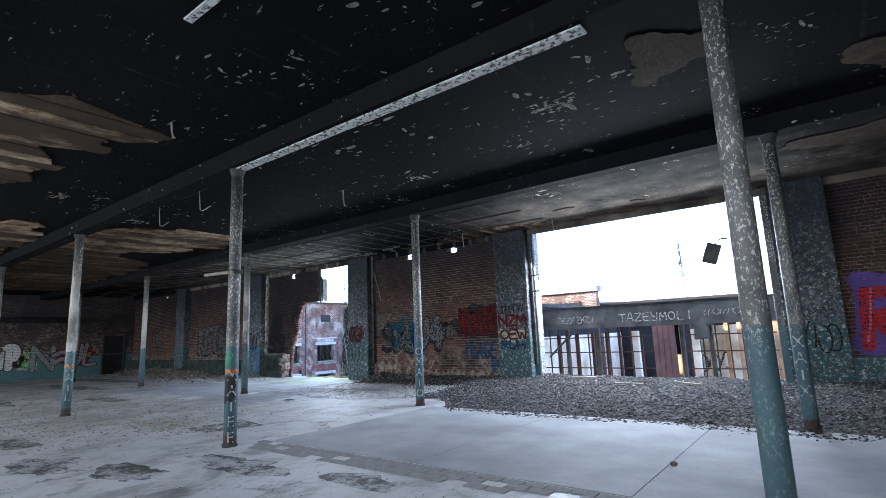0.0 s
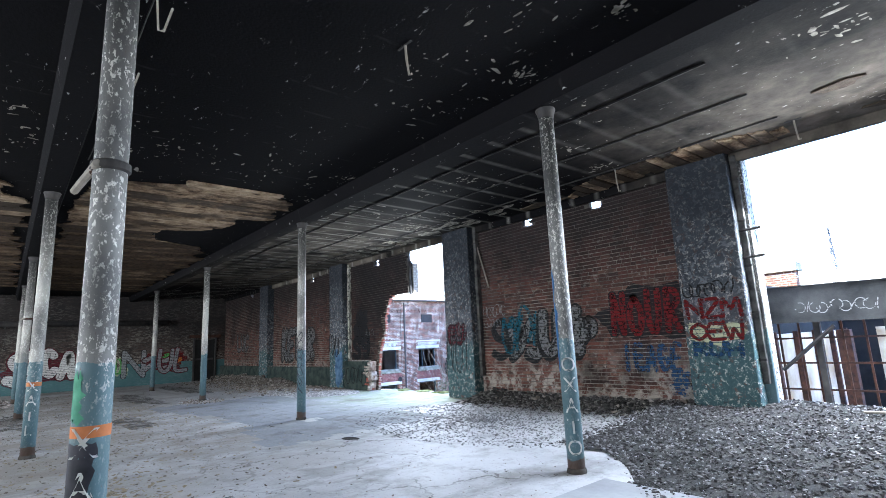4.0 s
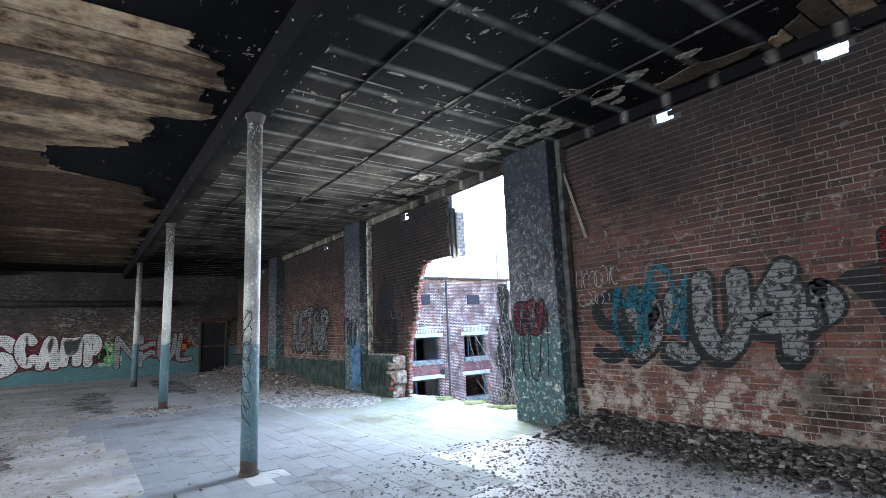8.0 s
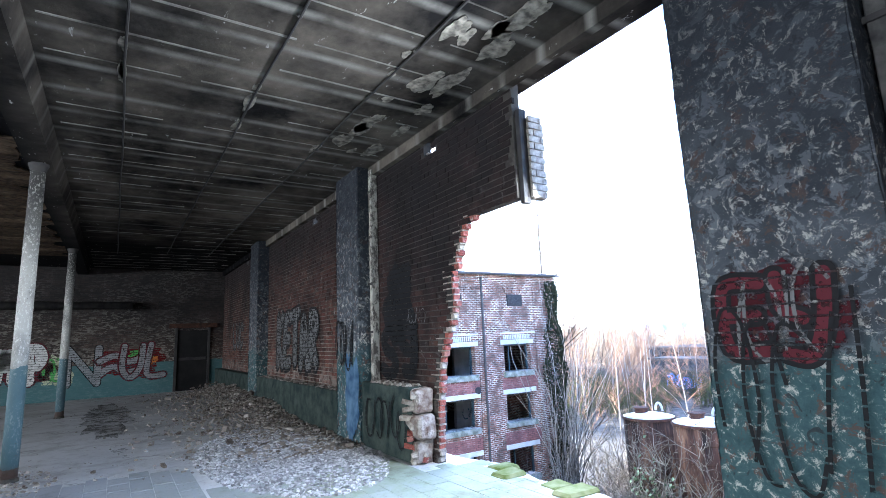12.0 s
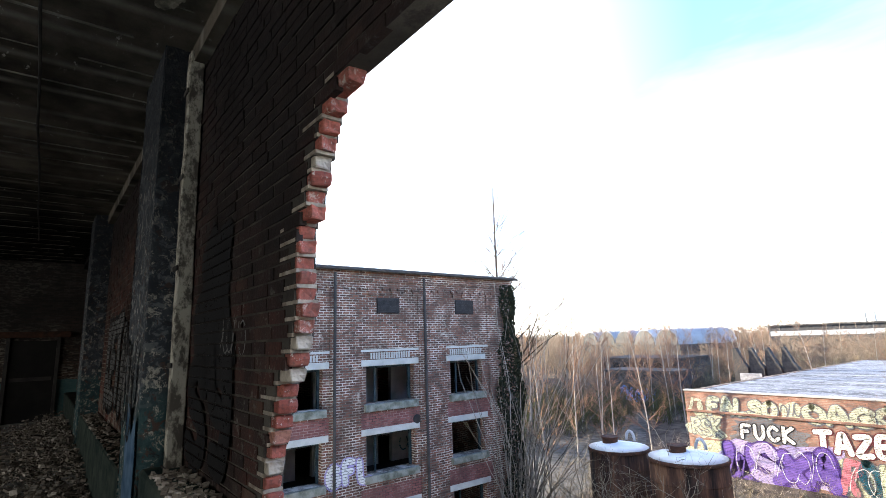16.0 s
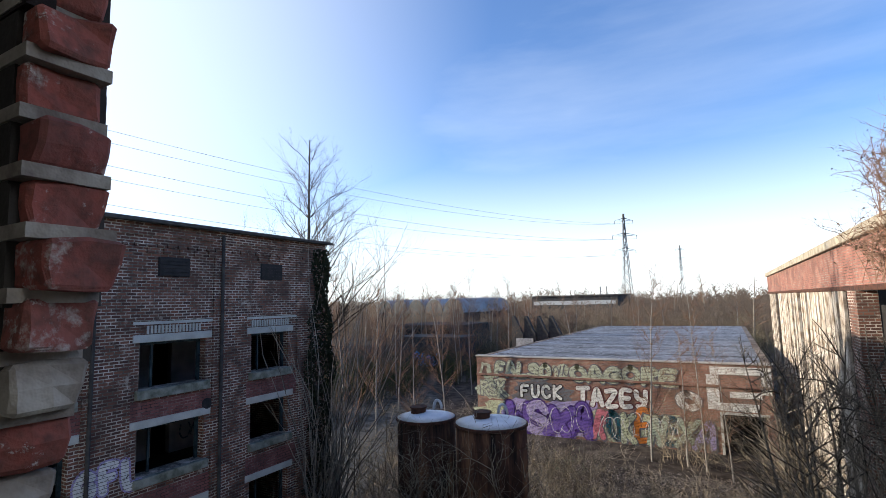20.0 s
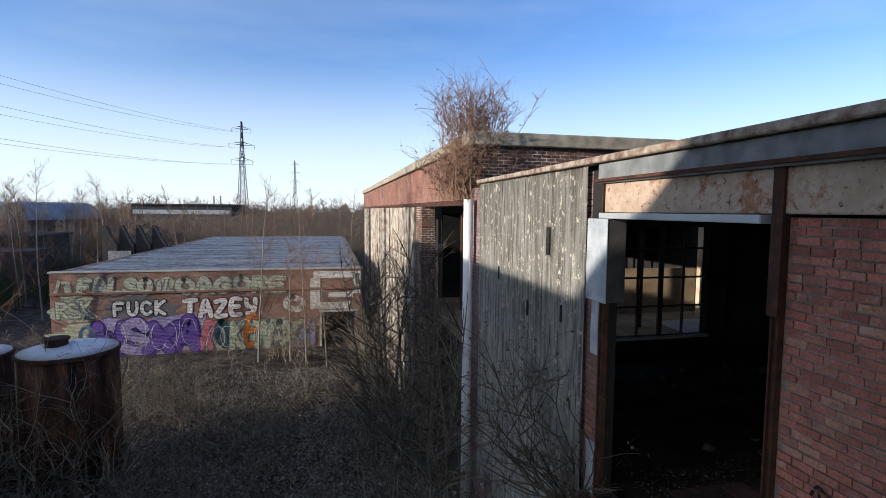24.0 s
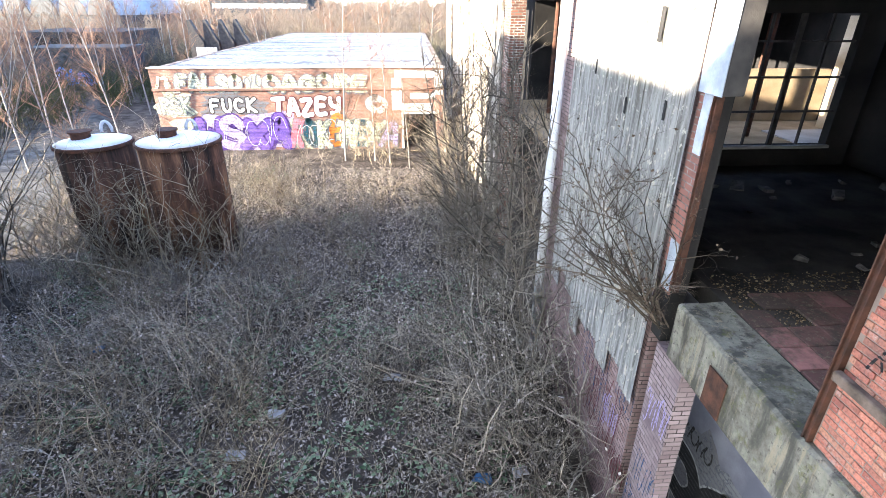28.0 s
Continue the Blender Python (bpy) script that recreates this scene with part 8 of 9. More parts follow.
for x, y, s in ((-14.75, 18.9, 1.0), (-15.1, 19.6, 1.25), (-14.8, 20.3, 1.35), (-15.3, 20.9, 1.3), (-14.9, 21.6, 1.45), (-15.6, 19.2, 1.0), (-15.8, 20.4, 1.0)):
    placed(SHRUBS[int(y * 10) % 3], x, y, GROUND_Z, s, "brambles against the wing")
wallbush = shrub("wall_buddleia", "bare buddleia rooted in the slab edge", 260, 22, 2.3, 0.22, M_TWIG_DARK, 5, 3, 0.014, 0.26, 300, (-0.62, 0.45), M_SEED, 0.8)
wallbush.location = (-14.15, 18.15, -1.75)
roofbush = shrub("roof_buddleia", "dense dry buddleia growing on the parapet corner", 261, 90, 1.25, 0.9, M_TWIG_RED, 5, 2, 0.009, 0.16, 900, leaf=M_SEED)
roofbush.location = (-13.95, 23.75, 3.2)
rb2 = copy_thing(roofbush, Matrix.Identity(4))
rb2.location, rb2.rotation_euler, rb2.scale = (-14.3, 23.6, 2.1), (0, 0, 2.0), (1.0, 1.0, 1.0)
edgeweed = shrub("edge_weed", "green weed on the crumbled floor edge", 262, 7, 0.8, 0.3, M_TWIG, 3, 2, 0.005, 0.25, 160)
edgeweed.location = (-14.75, 13.72, -0.05)
placed(edgeweed, -15.6, 13.8, -0.1, 0.8, "weeds on the floor edge")

# trees of the yard
bt = tree("corner_tree", "bare tree rising above the ivy at the building corner", 301, 14.2, 0.15, M_TWIG_DARK, M_TWIG_DARK, 0.45, 44, 7, 3, 0.9, 0.23)
bt.location = (-30.5, 27.3, GROUND_Z)
iv = thing("ivy_column", "dark ivy climbing the corner of the brick building", "ivy", (-29.0, 26.1, GROUND_Z))
v, f = [], []
rr_ = random.Random(9)
for _ in range(4200):
    z = rr_.uniform(0, 9.6)
    w = 0.40 + 0.16 * math.sin(z * 1.3) + 0.12 * math.sin(z * 3.7) + 0.3 * (1 - z / 10)
    a = rr_.uniform(-1.7, 1.7)
    q = Vector((0.22 * math.cos(a) * rr_.uniform(0.3, 1.4), w * math.sin(a) * rr_.uniform(0.6, 1.0), z))
    u = Vector((rr_.gauss(0, 0.6), rr_.gauss(0, 1), rr_.gauss(0, 1))).normalized() * rr_.uniform(0.04, 0.09)
    s = u.orthogonal().normalized() * 0.035
    k = len(v)
    v += [tuple(q - u), tuple(q + s), tuple(q + u), tuple(q - s)]
    f.append((k, k + 1, k + 2, k + 3))
tagged(link("foliage", mesh_of("foliage", v, f, M_IVY), iv), kind="stuff")
v, f = [], []
for k in range(110):
    limb(v, f, Vector((0.26, rr_.uniform(-0.6, 0.6), 0)), Vector((0, rr_.gauss(0, 0.08), 1)), rr_.uniform(4, 10), 0.024, 0.006, 12, rr_, 0.10)
tagged(link("vine_mass", mesh_of("vine_mass", v, f, M_TWIG), iv), kind="stuff")
BIRCHES = [tree("birch_tree", "slender bare birch with pale trunk", 310 + k, 9.0 + k, 0.06, M_BIRCH, M_TWIG_RED, 0.22, 34, 6, 3, 0.75, 0.21) for k in range(3)]
for k, (x, y, s) in enumerate(((-33.5, 33, 0.95), (-35.5, 38, 1.0), (-32.5, 41, 0.85), (-38, 44, 1.0), (-41, 40, 1.1), (-36, 52, 1.0), (-44, 50, 1.1), (-31.8, 36.5, 0.75), (-52, 66, 0.95), (-47, 70, 0.9), (-43, 74, 1.0), (-38, 72, 0.9), (-34, 78, 0.95), (-30, 80, 0.85), (-24, 84, 1.0), (-20, 81, 0.9), (-16, 86, 1.0), (-57, 78, 1.0), (-28, 88, 1.0), (-50, 60, 0.8), (-20.55, 39.5, 0.88), (-19.0, 39.4, 0.72), (-18.2, 39.0, 0.78), (-17.2, 38.0, 0.6),
                               (-48, 56, 1.1), (-40, 58, 1.0), (-30, 62, 0.9), (-27, 82, 1.0), (-46, 44, 0.9))):
    placed(BIRCHES[k % 3], x, y, GROUND_Z, s, "birches beyond the yard")

# litter and low green on the ground
v, f = [], []
for _ in range(85000):
    x, y = rr_.uniform(-28, -14.4), 14 + 24 * rr_.random() ** 1.3
    a, s = rr_.uniform(0, 6.28), 0.018 + 0.05 * rr_.random() ** 2
    t1, t2 = rr_.uniform(-0.04, 0.05), rr_.uniform(-0.04, 0.05)
    k = len(v)
    z = GROUND_Z + 0.03 + rr_.random() * 0.05
    ca, sa = math.cos(a) * s, math.sin(a) * s
    v += [(x - ca, y - sa, z + t1), (x + sa * 0.5, y - ca * 0.5, z), (x + ca, y + sa, z + t2), (x - sa * 0.5, y + ca * 0.5, z)]
    f.append((k, k + 1, k + 2, k + 3))
tagged(new("leaf_litter", mesh_of("leaf_litter", v, f, M_DEADLEAF)), "brown fallen leaves over the yard", "leaf litter", kind="stuff")
v, f = [], []
for _ in range(800):
    cx, cy = rr_.uniform(-27, -15), 14.2 + 12 * rr_.random() ** 1.8
    for _ in range(14):
        a, s, h = rr_.uniform(0, 6.28), rr_.uniform(0.05, 0.12), rr_.uniform(0.05, 0.4)
        q = Vector((cx + rr_.gauss(0, 0.15), cy + rr_.gauss(0, 0.15), GROUND_Z + h))
        u = Vector((math.cos(a), math.sin(a), rr_.uniform(-0.2, 0.6))) * s
        w = u.cross(Vector((0, 0, 1))).normalized() * s * 0.4
        k = len(v)
        v += [tuple(q), tuple(q + u * 0.5 + w), tuple(q + u), tuple(q + u * 0.5 - w)]
        f.append((k, k + 1, k + 2, k + 3))
tagged(new("ground_weeds", mesh_of("ground_weeds", v, f, M_LEAF)), "low green nettles and bramble leaves", "weeds", kind="stuff")
v, f = [], []
for _ in range(4500):
    base = Vector((rr_.uniform(-27, -14.8), 14.2 + 22 * rr_.random() ** 1.4, GROUND_Z))
    a = rr_.uniform(0, 6.28)
    limb(v, f, base, Vector((math.cos(a), math.sin(a), 0.9)), rr_.uniform(0.5, 1.9), 0.008, 0.004, 5, rr_, 0.35)
tagged(new("dead_stalks", mesh_of("dead_stalks", v, f, M_TWIG_PALE)), "dead stalks and bramble runners", "stalks", kind="stuff")
M_RAG = plain("dirty_white_rag", (0.22, 0.22, 0.235), (0.38, 0.385, 0.40), 6, 0.9, 0.3)
M_BLUERAG = plain("faded_blue_bag", (0.03, 0.09, 0.19), (0.06, 0.15, 0.27), 6, 0.7, 0.3)
for x, y, m in ((-20.3, 19.9, M_RAG), (-19.8, 20.9, M_RAG), (-17.6, 21.8, M_RAG), (-15.3, 19.3, M_RAG), (-24.4, 23.2, M_BLUERAG), (-16.0, 19.2, M_BLUERAG)):
    rg = thing("litter_rag", "crumpled scrap of pale litter in the brambles", "litter", (x, y, GROUND_Z + 0.25))
    part("scrap", block((-0.17, -0.10, 0), (0.17, 0.10, 0.07), 0.02, 0.11, 4, x), m, rg)

# ---- murals on the yard wall ----
GF = GY - 0.012
P_PALE_GREEN = paint("sprayed_pale_green", (0.36, 0.42, 0.34))
P_GREY = paint("sprayed_grey", (0.13, 0.135, 0.15))
P_LILAC = paint("sprayed_lilac", (0.33, 0.28, 0.48))
P_INDIGO = paint("sprayed_indigo", (0.06, 0.03, 0.16))
P_SAGE = paint("worn_sage_spray", (0.40, 0.42, 0.32), 0.43)
throwup("FALSO", 3.5, 1.0, 0.26, (P_SAGE,), P_GREY, (-29.55, GF - 0.004, -2.72), 0, yardwall, 0.05, 401, (0.0, -0.06), 0.1, 1.15, 0.004)
blotch(0.9, 0.8, P_SAGE, (-25.45, GF, -2.2), 0, yardwall, 402)
scrawl(0.8, 0.7, 4, 0.06, P_GREY, (-25.85, GF - 0.006, -2.55), 0, yardwall, 403)
throwup("OAGORE", 5.6, 1.0, 0.28, (P_SAGE,), P_GREY, (-24.95, GF - 0.004, -2.72), 0, yardwall, 0.05, 404, (0.0, -0.06), 0.1, 1.15, 0.004)
scrawl(1.0, 0.9, 3, 0.16, P_SAGE, (-30.6, GF - 0.004, -2.7), 0, yardwall, 405)
blotch(1.9, 1.2, P_SAGE, (-29.75, GF + 0.002, -3.4), 0, yardwall, 421)
throwup("RSK", 1.7, 0.95, 0.16, (P_SAGE,), P_GREY, (-30.55, GF - 0.006, -3.85), 0, yardwall, 0.05, 406, (0.0, 0.0), 0.15, 1.15, 0.004)
blotch(3.4, 1.15, P_GREY, (-26.7, GF, -3.4), 0, yardwall, 422)
throwup("FUCK", 2.6, 0.84, 0.17, (P_WHITE,), P_BLACK, (-28.0, GF - 0.006, -3.82), 0, yardwall, 0.05, 407, (0.0, 0.0), 0.04, 1.0, 0.004)
throwup("TAZEY", 3.8, 1.08, 0.25, (P_WHITE,), P_MAROON, (-24.65, GF - 0.006, -4.0), 0, yardwall, 0.05, 408, (0.0, 0.0), 0.03, 1.06, 0.004)
blotch(11.5, 1.75, P_PALE, (-24.6, GF + 0.004, -4.92), 0, yardwall, 410)
blotch(5.2, 2.0, P_LILAC, (-26.3, GF - 0.002, -4.85), 0, yardwall, 409)
throwup("WSXA", 4.9, 1.95, 0.50, (P_PURPLE, P_LILAC, P_PURPLE), P_INDIGO, (-28.75, GF - 0.008, -5.85), 0, yardwall, 0.09, 411, (0.10, -0.12), 0.25, 1.35, 0.004)
scrawl(4.4, 1.6, 9, 0.022, P_WHITE, (-28.5, GF - 0.030, -5.6), 0, yardwall, 412)
throwup("ROKEN", 3.6, 1.7, 0.30, (P_PINK, P_CYAN, P_PALE, P_ORANGE, P_PALE_GREEN), P_GREY, (-23.75, GF - 0.006, -5.75), 0, yardwall, 0.05, 414, (0.06, -0.06), 0.25, 1.3, 0.004)
throwup("EXA", 2.6, 1.5, 0.26, (P_CYAN, P_PALE_GREEN, P_LILAC), P_GREY, (-20.4, GF - 0.006, -5.7), 0, yardwall, 0.05, 415, (0.06, -0.06), 0.25, 1.3, 0.004)
scrawl(4.6, 1.3, 10, 0.03, P_WHITE, (-23.6, GF - 0.030, -5.55), 0, yardwall, 417)
throwup("O", 1.3, 1.0, 0.34, (P_WHITE,), P_GREY, (-19.6, GF - 0.006, -3.9), 0, yardwall, 0.05, 419, (0.0, 0.0), 0.2, 1.0, 0.004)
for a, b, c, d in ((-17.9, -15.3, -2.0, -1.62), (-18.1, -17.55, -3.7, -2.0), (-17.55, -15.9, -3.75, -3.35), (-15.75, -15.3, -2.9, -2.0), (-17.1, -15.75, -3.1, -2.8)):
    part("white_stroke", block((a, GF - 0.012, c), (b, GF - 0.004, d)), P_WHITE, yardwall)

# on the brick building and the wing
throwup("GFL", 1.45, 0.72, 0.17, (P_WHITE,), P_LILAC, (FX + 0.058, 18.85, -2.15), 90, facade, 0.045, 428, (0.0, 0.0), 0.1, 1.05)
tag = new("sprayed_tag", stroke_mesh("sprayed_tag", [[(0.0, 0.0), (0.05, 0.13), (0.1, 0.05)], [(0.06, 0.16), (0.12, 0.26), (0.15, 0.16)], [(0.1, 0.3), (0.16, 0.38), (0.2, 0.26)], [(0.14, 0.42), (0.22, 0.5), (0.2, 0.38)], [(0.2, 0.5), (0.17, 0.66)], [(0.12, 0.6), (0.17, 0.68), (0.24, 0.62)]], 0.02, P_BLACK))
tag.matrix_world = pose(WX - 0.012, 15.70, -0.50, 0, 0, -90)
tag.parent = wing
scrawl(0.30, 0.16, 4, 0.02, P_WHITE, (WX - 0.012, 15.30, 0.02), -90, wing, 432)
scrawl(0.34, 0.22, 5, 0.02, P_WHITE, (WX - 0.012, 15.36, -0.16), -90, wing, 437)
scrawl(0.12, 0.42, 2, 0.018, P_WHITE, (WX - 0.012, 15.12, -0.45), -90, wing, 438)
scrawl(0.2, 0.2, 4, 0.012, P_PINK, (WX - 0.012, 15.5, -0.5), -90, wing, 430)
for k_, (y_, z_) in enumerate(((14.5, -0.1), (17.3, -0.3), (20.5, -0.1), (17.2, -2.35), (20.4, -2.3), (23.6, -2.3), (14.3, -2.4))):
    scrawl(1.5, 0.6, 6, 0.05, (P_WHITE, P_SILVER, P_CYAN)[k_ % 3], (FX - 3.39, y_, z_), 90, facade, 440 + k_)
scrawl(1.2, 1.6, 9, 0.02, P_FADED_BLUE, (WX - 0.012, 20.4, -4.6), -90, wing, 433)
scrawl(1.4, 1.4, 9, 0.02, P_MAROON, (WX - 0.016, 20.0, -4.8), -90, wing, 434)
LW = WX + 0.89
blotch(2.2, 2.6, P_GREY, (LW + 0.004, 17.6, -4.8), -90, wing, 435)
throwup("PO", 1.9, 1.5, 0.30, (P_BLACK,), P_SILVER, (LW - 0.004, 18.75, -5.5), -90, wing, 0.03, 439, (0.0, 0.0), 0.2, 1.3)
scrawl(0.8, 0.3, 7, 0.03, P_BLACK, (LW - 0.004, 18.6, -3.95), -90, wing, 436)
for k_, (y_, z_, m_) in enumerate(((18.9, -3.6, P_FADED_BLUE), (19.2, -4.3, P_LILAC), (18.7, -4.9, P_MAROON), (18.05, -3.2, P_LILAC), (18.0, -4.2, P_FADED_BLUE), (18.1, -4.9, P_FADED_BLUE))):
    scrawl(0.55, 0.6, 8, 0.018, m_, (WX - 0.03, y_, z_), -90, wing, 450 + k_)
# quarry tiles of the wing's floor
tiles = thing("wing_floor_tiles", "dirty red quarry tiles on the wing floor", "floor tiles", kind="structure")
shape = bpy.data.meshes.new("quarry_tile")
bm = block((0, 0, -0.03), (0.325, 0.325, 0.0), 0.006)
bm.to_mesh(shape)
bm.free()
shape.materials.append(M_TILE)
for i in range(9):
    for j in range(12):
        if rng.random() < 0.99 and not (j > 8 and rng.random() < 0.25):
            ob = link("quarry_tile", shape, tiles)
            ob.location = (WX + 0.52 + i * 0.335, 14.0 + j * 0.335, W_FLOOR - 0.006 + rng.uniform(-0.004, 0.002))
stones("wing_floor_debris", 2600, lambda q: (WX + 0.6 + 2.2 * q.random(), 16.9 + 1.6 * q.random(), W_FLOOR - 0.03, 1.0), (0.005, 0.016), stone_material("ochre_grit", (0.03, 0.022, 0.014), (0.12, 0.085, 0.05), (0.26, 0.20, 0.12)), 21, "ochre grit and rubble on the wing floor", "debris")
stones("wing_floor_lumps", 22, lambda q: (WX + 1.5 + 4.5 * q.random(), 18.5 + 4 * q.random(), W_FLOOR - 0.03, 1.0), (0.05, 0.16), M_RUBBLE_DARK, 22, "dark lumps of rubble on the wing floor", "debris")
hatch = part("rust_plate", block((WX - 0.075, 16.75, -2.0), (WX - 0.055, 17.05, -1.55), 0.006), M_RUST, wing, "rusty plate on the slab edge")
for yy in (20.0, 18.9, 21.3):
    part("sheet_tear", block((WX - 0.079, yy, 0.4 + 0.3 * math.sin(yy * 3)), (WX - 0.072, yy + 0.06, 0.62 + 0.3 * math.sin(yy * 3)), 0.004), M_DARK, wing)
part("sheet_tear", block((WX - 0.079, 19.32, 1.25), (WX - 0.072, 19.42, 1.62), 0.004), M_DARK, wing)

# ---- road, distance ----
# out-of-view wall, added only to cast shade over thicket and road
structure("wall_yard", block((-92.5, 33, GROUND_Z), (-92, 86, GROUND_Z + 15.5)), M_YARDWALL, "unseen tall wall added to shade the thicket", "wall")
structure("road", prism([(-60, 33), (-37, 29.5), (-31.2, 27.2), (-30.5, 30), (-33, 36), (-36, 46), (-44, 60), (-60, 80)], "z", GROUND_Z - 0.2, GROUND_Z + 0.02), plain("frosty_asphalt", (0.03, 0.029, 0.028), (0.125, 0.12, 0.112), 1.7, 0.85, 0.3), "grey frosty asphalt yard road", "road")


def far_woods(name, label, n, place, hgt, mat, seed):
    """Far bare growth: small thin-limbed plants, each a few stems with side twigs."""
    r2 = random.Random(seed)
    v, f = [], []

    def sliver(x, y, z, a, l, w):
        k = len(v)
        x2, z2 = x + l * math.sin(a), z + l * math.cos(a)
        v.extend([(x - w * math.cos(a), y, z + w * math.sin(a)), (x + w * math.cos(a), y, z - w * math.sin(a)), (x2, y + r2.gauss(0, 0.2), z2)])
        f.append((k, k + 1, k + 2))

    for _ in range(n):
        x, y = place(r2)
        clump = 0.5 + 0.5 * noise.noise(Vector((x * 0.09, y * 0.05, seed)))
        h = hgt * (0.25 + 0.55 * clump + 0.35 * r2.random() ** 3)
        w = 0.010 + y * 0.00042
        a0 = r2.gauss(0, 0.07)
        sliver(x, y, GROUND_Z, a0, h, w * 1.8)
        for _ in range(11):
            t = r2.uniform(0.12, 0.95)
            bx, bz = x + h * t * math.sin(a0), GROUND_Z + h * t * math.cos(a0)
            a, l = a0 + r2.choice((-1, 1)) * r2.uniform(0.3, 1.0), h * 0.40 * (1.1 - 0.75 * t)
            sliver(bx, y, bz, a, l, w)
            for _ in range(2):
                q = r2.uniform(0.3, 0.9)
                sliver(bx + l * q * math.sin(a), y, bz + l * q * math.cos(a), a + r2.choice((-1, 1)) * r2.uniform(0.25, 0.8), l * 0.55, w * 0.7)
    tagged(new(name, mesh_of(name, v, f, mat)), label, "woods", kind="stuff")


M_WOODS = bark("brown_winter_woods", (0.105, 0.085, 0.07), (0.22, 0.175, 0.14))
M_THICKET = bark("grey_brown_thicket", (0.025, 0.024, 0.018), (0.13, 0.12, 0.088))
M_OCHRE = bark("ochre_winter_twigs", (0.09, 0.075, 0.045), (0.30, 0.255, 0.165))
M_GREENTWIG = bark("green_broom_twigs", (0.025, 0.035, 0.016), (0.10, 0.115, 0.05))
THICKETS = [shrub("thicket_bush", "bare grey-brown thicket bush beside the road", 340 + k, 16, 3.6 + 0.5 * k, 2.2, M_THICKET, 5, 3, 0.028, 0.34) for k in range(2)]
OCHRES = [shrub("ochre_bush", "ochre winter bush beyond the shed", 344 + k, 16, 3.0 + 0.5 * k, 2.4, M_OCHRE, 5, 3, 0.032, 0.34) for k in range(2)]
BROOM = shrub("green_broom", "dense dark green broom bush by the road", 348, 26, 2.6, 1.6, M_GREENTWIG, 6, 3, 0.022, 0.16)
r4 = random.Random(77)
for k in range(44):
    placed(THICKETS[k % 2], r4.uniform(-66, -41), r4.uniform(36, 64), GROUND_Z, r4.uniform(0.75, 1.25), "thicket beside the road")
for x, y in ((-45.5, 50.5), (-44.0, 52.0), (-46.8, 52.6), (-43.2, 54.0), (-48.5, 51.0), (-50.5, 53.0), (-42.5, 46.5), (-44.5, 44.0), (-46.5, 47.5), (-48.5, 45.0), (-41.5, 49.5), (-52.0, 49.0), (-54.0, 46.0), (-43.0, 41.0), (-46.0, 39.0), (-50.0, 41.5), (-40.5, 56.0), (-38.5, 58.0)):
    placed(BROOM, x, y, GROUND_Z, r4.uniform(0.9, 1.2), "broom by the road")
for k in range(46):
    placed(THICKETS[k % 2], r4.uniform(-47, -31.5), r4.uniform(60, 76), GROUND_Z, r4.uniform(0.7, 1.1), "thicket beyond the shed")
for k in range(85):
    x, y = r4.uniform(-62, -4), r4.uniform(78, 104)
    placed(OCHRES[k % 2], x, y, GROUND_Z, r4.uniform(0.9, 1.5), "ochre scrub beyond the shed")
for k in range(14):
    placed(OCHRES[k % 2], r4.uniform(-33.5, -31.5), 64 + k * 1.3, GROUND_Z, r4.uniform(0.9, 1.25), "ochre scrub along the shed")
for k in range(20):
    placed(BIRCHES[k % 3], r4.uniform(-62, -33), r4.uniform(44, 76), GROUND_Z, r4.uniform(0.7, 1.0), "birches in the thicket")
for k in range(16):
    y = r4.uniform(74, 96)
    placed(BIRCHES[k % 3], -17.1 - (y - 13.1) * r4.uniform(0.34, 0.60), y, GROUND_Z, r4.uniform(0.9, 1.15), "birches beyond the shed")
far_woods("woods_mid", "brown bare winter woods", 4200, lambda q: (q.uniform(-140, 30), q.uniform(95, 150)), 8.2, M_WOODS, 63)
far_woods("woods_far", "far bare tree line", 4200, lambda q: (q.uniform(-260, 60), q.uniform(160, 260)), 12.0, M_WOODS, 64)
fb = tree("bare_tree", "far bare winter tree", 330, 12, 0.16, M_TWIG, M_TWIG_RED, 0.3, 18, 5, 3, 0.5, 0.26)
for k in range(34):
    placed(fb, r.uniform(-120, 10), r.uniform(92, 150), GROUND_Z, r.uniform(0.75, 1.1), "trees of the far tree line")

# sawtooth ruin, vaulted hall, low shed, far works
sw = thing("sawtooth_ruin", "black sawtooth gable ruin among scrub", "ruin", (-33.9, 60, 0))
for k in range(4):
    part("gable", prism([(-1.5 + k * 1.15 + a, b) for a, b in ((0, -5.8), (0.0, -1.3), (0.10, 0.35), (0.30, 0.35), (0.85, -0.9), (1.12, -1.3), (1.12, -5.8))], "y", 0.3 * k, 0.3 * k + 0.5), M_STEEL_BLACK, sw)
part("white_panel", block((-1.0, -0.2, -2.9), (0.7, -0.1, -1.75)), M_RAG, sw)
vh = thing("vaulted_hall", "far hall with a row of pale barrel vault roofs", "building", (-75, 106, 0.3))
M_VAULT = plain("pale_vault_sheet", (0.20, 0.225, 0.26), (0.36, 0.39, 0.43), 0.2, 0.95, 0.1)
M_VAULT_END = plain("grey_gable_sheet", (0.05, 0.052, 0.055), (0.10, 0.105, 0.11), 0.4, 0.9, 0.1)
for k in range(5):
    xm = -11.4 + k * 5.7
    for rad, y0, y1, m_, nm in ((2.85, 0, 14, M_VAULT, "vault"), (2.7, -0.15, -0.02, M_VAULT_END, "vault_end")):
        part(nm, prism([(xm + rad * math.cos(math.pi * q / 12), -0.5 + rad * math.sin(math.pi * q / 12)) for q in range(13)], "y", y0, y1), m_, vh)
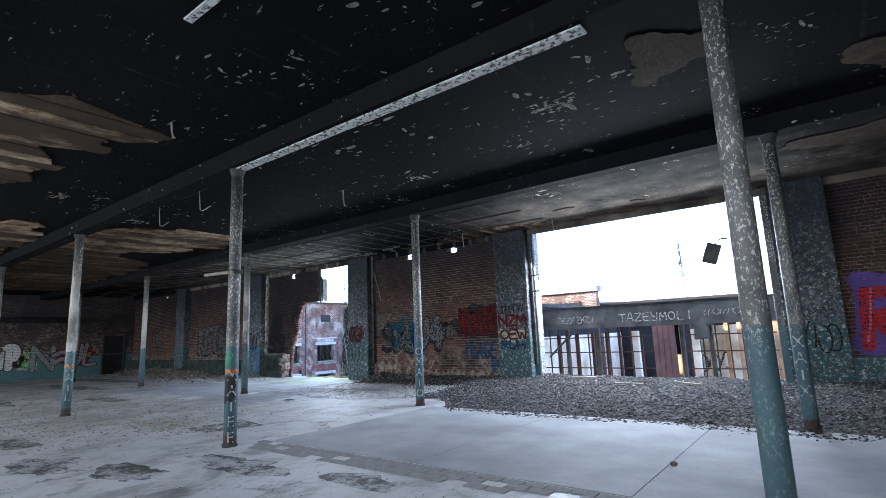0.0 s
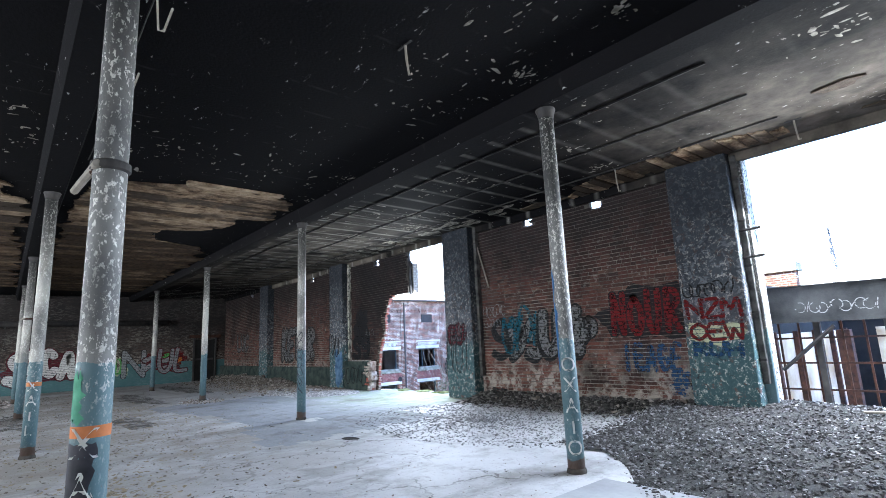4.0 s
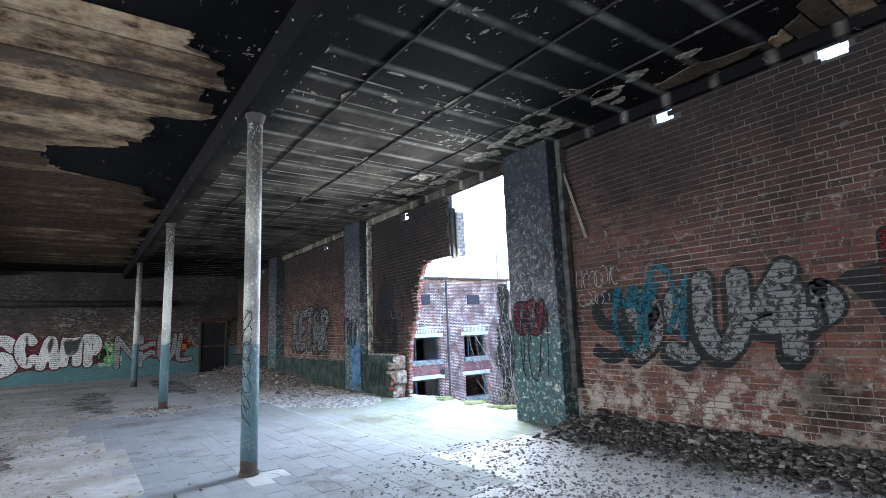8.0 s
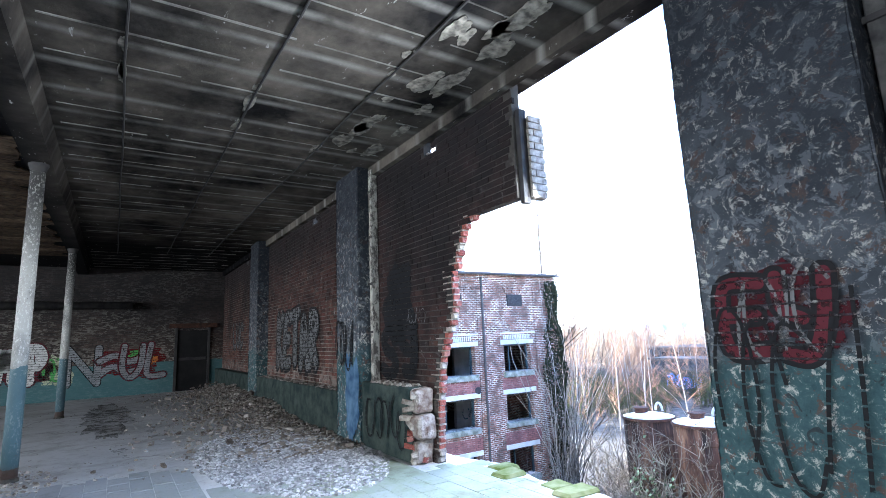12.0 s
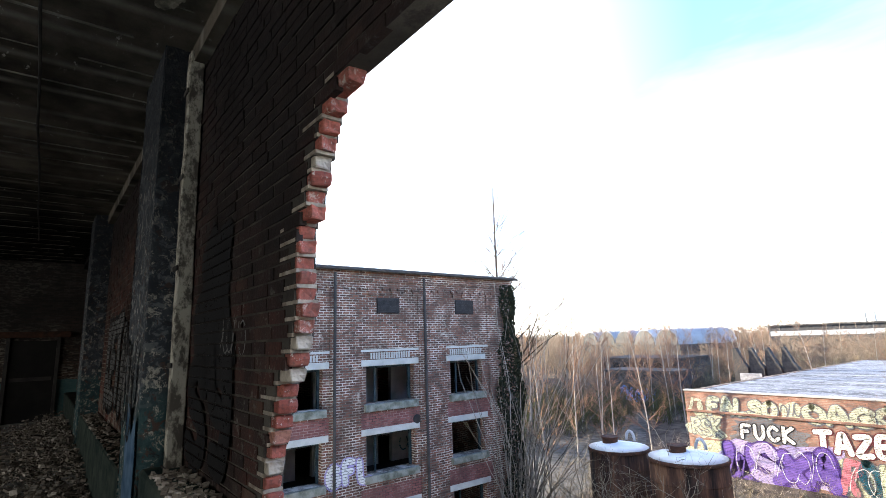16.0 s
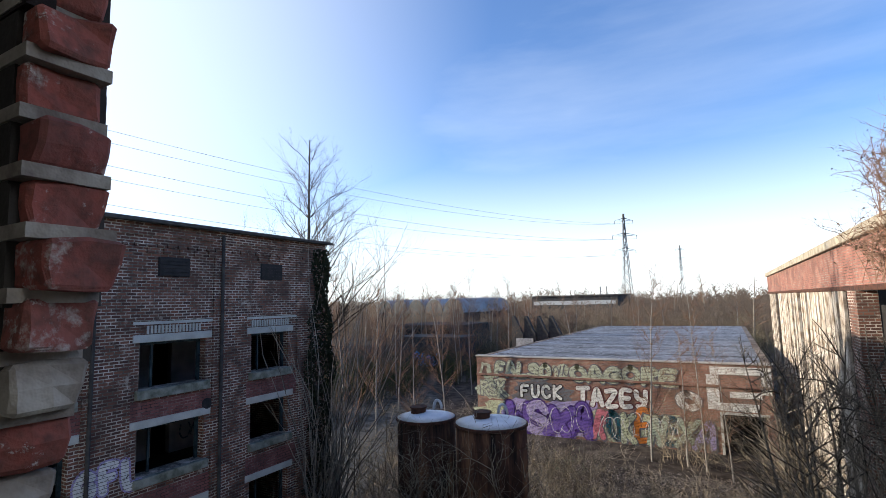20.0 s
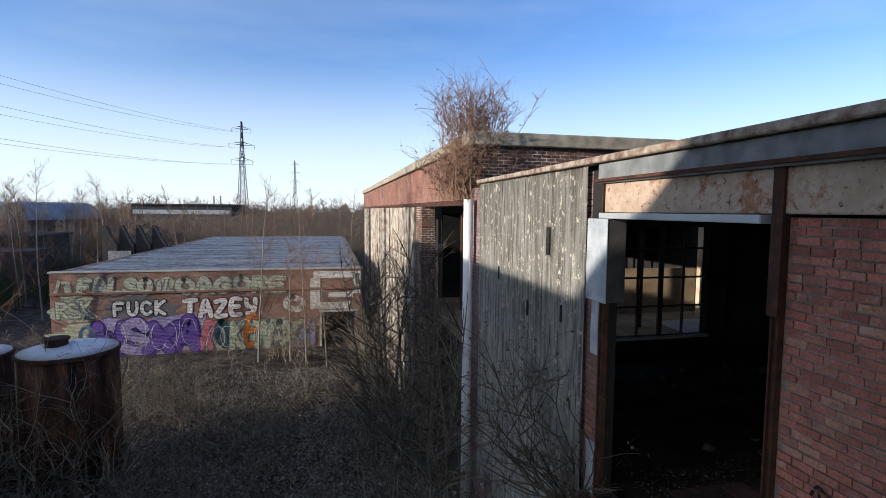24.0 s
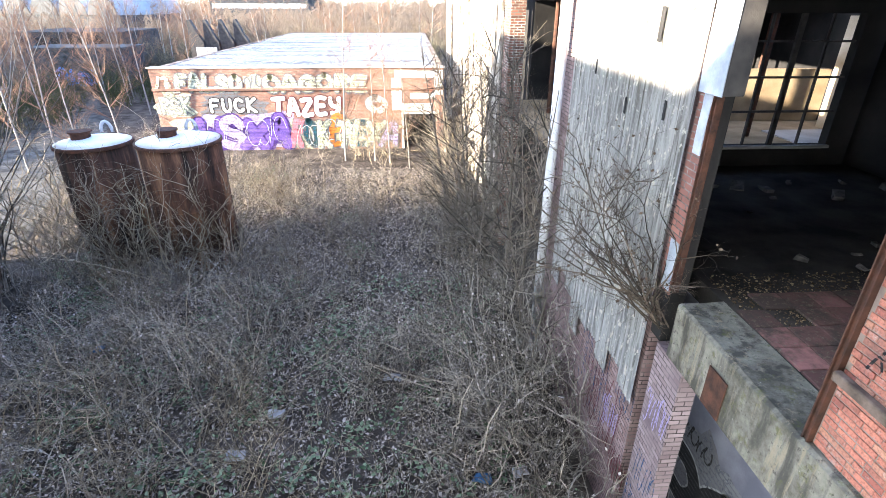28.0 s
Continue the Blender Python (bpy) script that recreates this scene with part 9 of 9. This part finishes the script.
part("wall", block((-14.2, 0.2, GROUND_Z), (14.2, 14, -0.5)), M_BEAMC, vh)
vh.rotation_euler = (0, 0, -0.32)
gs = thing("grey_shed", "low dark shed with blue graffiti by the road", "shed", (0, 0, 0))
part("body", block((-51.5, 64, GROUND_Z), (-43.2, 68, -2.3)), M_BEAMC, gs)
part("roof", block((-51.8, 63.8, -2.3), (-42.9, 68.2, -2.05)), M_SLATE, gs)
part("eaves_strip", block((-51.5, 63.9, -3.5), (-43.2, 63.98, -3.32)), M_SLATE, gs)
scrawl(4.5, 1.4, 9, 0.2, P_BLUE, (-49.6, 63.97, -5.3), 0, gs, 441)
scrawl(4.2, 1.2, 8, 0.12, P_LILAC, (-49.4, 63.93, -5.2), 0, gs, 443)
gs2 = thing("grey_works", "dark brown works hall behind the thicket", "building", (0, 0, 0))
part("body", block((-63, 80, GROUND_Z), (-51, 90, -1.75)), M_BEAMC, gs2)
part("roof", block((-63.3, 79.7, -1.75), (-50.7, 90.3, -1.5)), M_SLATE, gs2)
for q in range(7):
    part("window", block((-62.4 + q * 1.65, 79.95, -3.4), (-61.4 + q * 1.65, 79.99, -2.2)), M_DARK, gs2)
mw = thing("office_block", "long low modern works far behind the trees", "building", (0, 0, 0))
part("body", block((-66, 155, GROUND_Z), (-42, 175, 2.6)), M_BEAMC, mw)
part("window_band", block((-65.5, 154.9, 0.3), (-42.5, 154.98, 1.4)), M_METAL, mw)
part("roof", block((-66.5, 154.5, 2.6), (-41.5, 175, 2.95)), M_SLATE, mw)
for x in (-47.5, -45.8):
    part("chimney", tube([(x, 160, 2.9), (x, 160, 5.2)], 0.25, 8), M_STONE, mw)


M_PYLON = plain("dull_pylon_steel", (0.10, 0.105, 0.115), (0.17, 0.175, 0.185), 3, 0.7, 0.1)


def pylon(x, y, top, yaw, name_label, foot=4.2):
    """A lattice mast with three pairs of arms."""
    p = thing("power_pylon", name_label, "pylon", (x, y, GROUND_Z))
    h = top - GROUND_Z
    M = M_PYLON
    wid = lambda z: foot * (1 - z / h) ** 1.25 + 0.5  # noqa: E731
    lv = [h * q / 11 for q in range(12)]
    for sx, sy in ((-1, -1), (1, -1), (1, 1), (-1, 1)):
        part("leg", tube([(sx * wid(z) / 2, sy * wid(z) / 2, z) for z in lv], 0.17, 4), M, p)
    for a, b in zip(lv, lv[1:]):
        for s in (-1, 1):
            part("brace", tube([(-wid(a) / 2, s * wid(a) / 2, a), (wid(b) / 2, s * wid(b) / 2, b)], 0.13, 3), M, p)
            part("brace", tube([(wid(a) / 2, s * wid(a) / 2, a), (-wid(b) / 2, s * wid(b) / 2, b)], 0.13, 3), M, p)
    for z, l in ((h * 0.93, 4.2), (h * 0.78, 5.6), (h * 0.63, 4.8)):
        for s in (-1, 1):
            part("arm", tube([(0, 0, z + 1.2), (s * l, 0, z), (0, 0, z - 0.2)], 0.2, 4), M, p)
            part("insulator", tube([(s * l, 0, z), (s * l, 0, z - 1.6)], 0.12, 5), M, p)
    p.rotation_euler = (0, 0, yaw)
    return h


hp_ = pylon(-55.8, 260, 41.2, 0.45, "tall grey lattice power pylon beyond the woods")
hp2_ = pylon(-125, 54.1, 42.2, 0.9, "lattice power pylon rising behind the brick building", 10.0)
pylon(-52.0, 560, 52, 0.5, "second lattice pylon far off")
for k, (z, l) in enumerate(((0.93, 4.2), (0.78, 5.6), (0.63, 4.8))):
    for s in (-1, 1):
        x0, y0 = -55.8 + s * l * math.cos(0.45), 260 + s * l * math.sin(0.45)
        z0 = GROUND_Z + hp_ * z - 1.6
        cb = thing("power_cable", "thin power line sagging across the sky", "cable", group="power lines")
        pts = []
        for q in range(25):
            t = q / 24
            x1, y1, z1 = -125 + s * l * 0.9, 54.1 - s * l * 0.4, GROUND_Z + hp2_ * z - 1.6
            pts.append((x0 + (x1 - x0) * t, y0 + (y1 - y0) * t, z0 + (z1 - z0) * t - 22 * t * (1 - t)))
        part("wire", tube(pts, 0.04, 3, False), M_PYLON, cb)
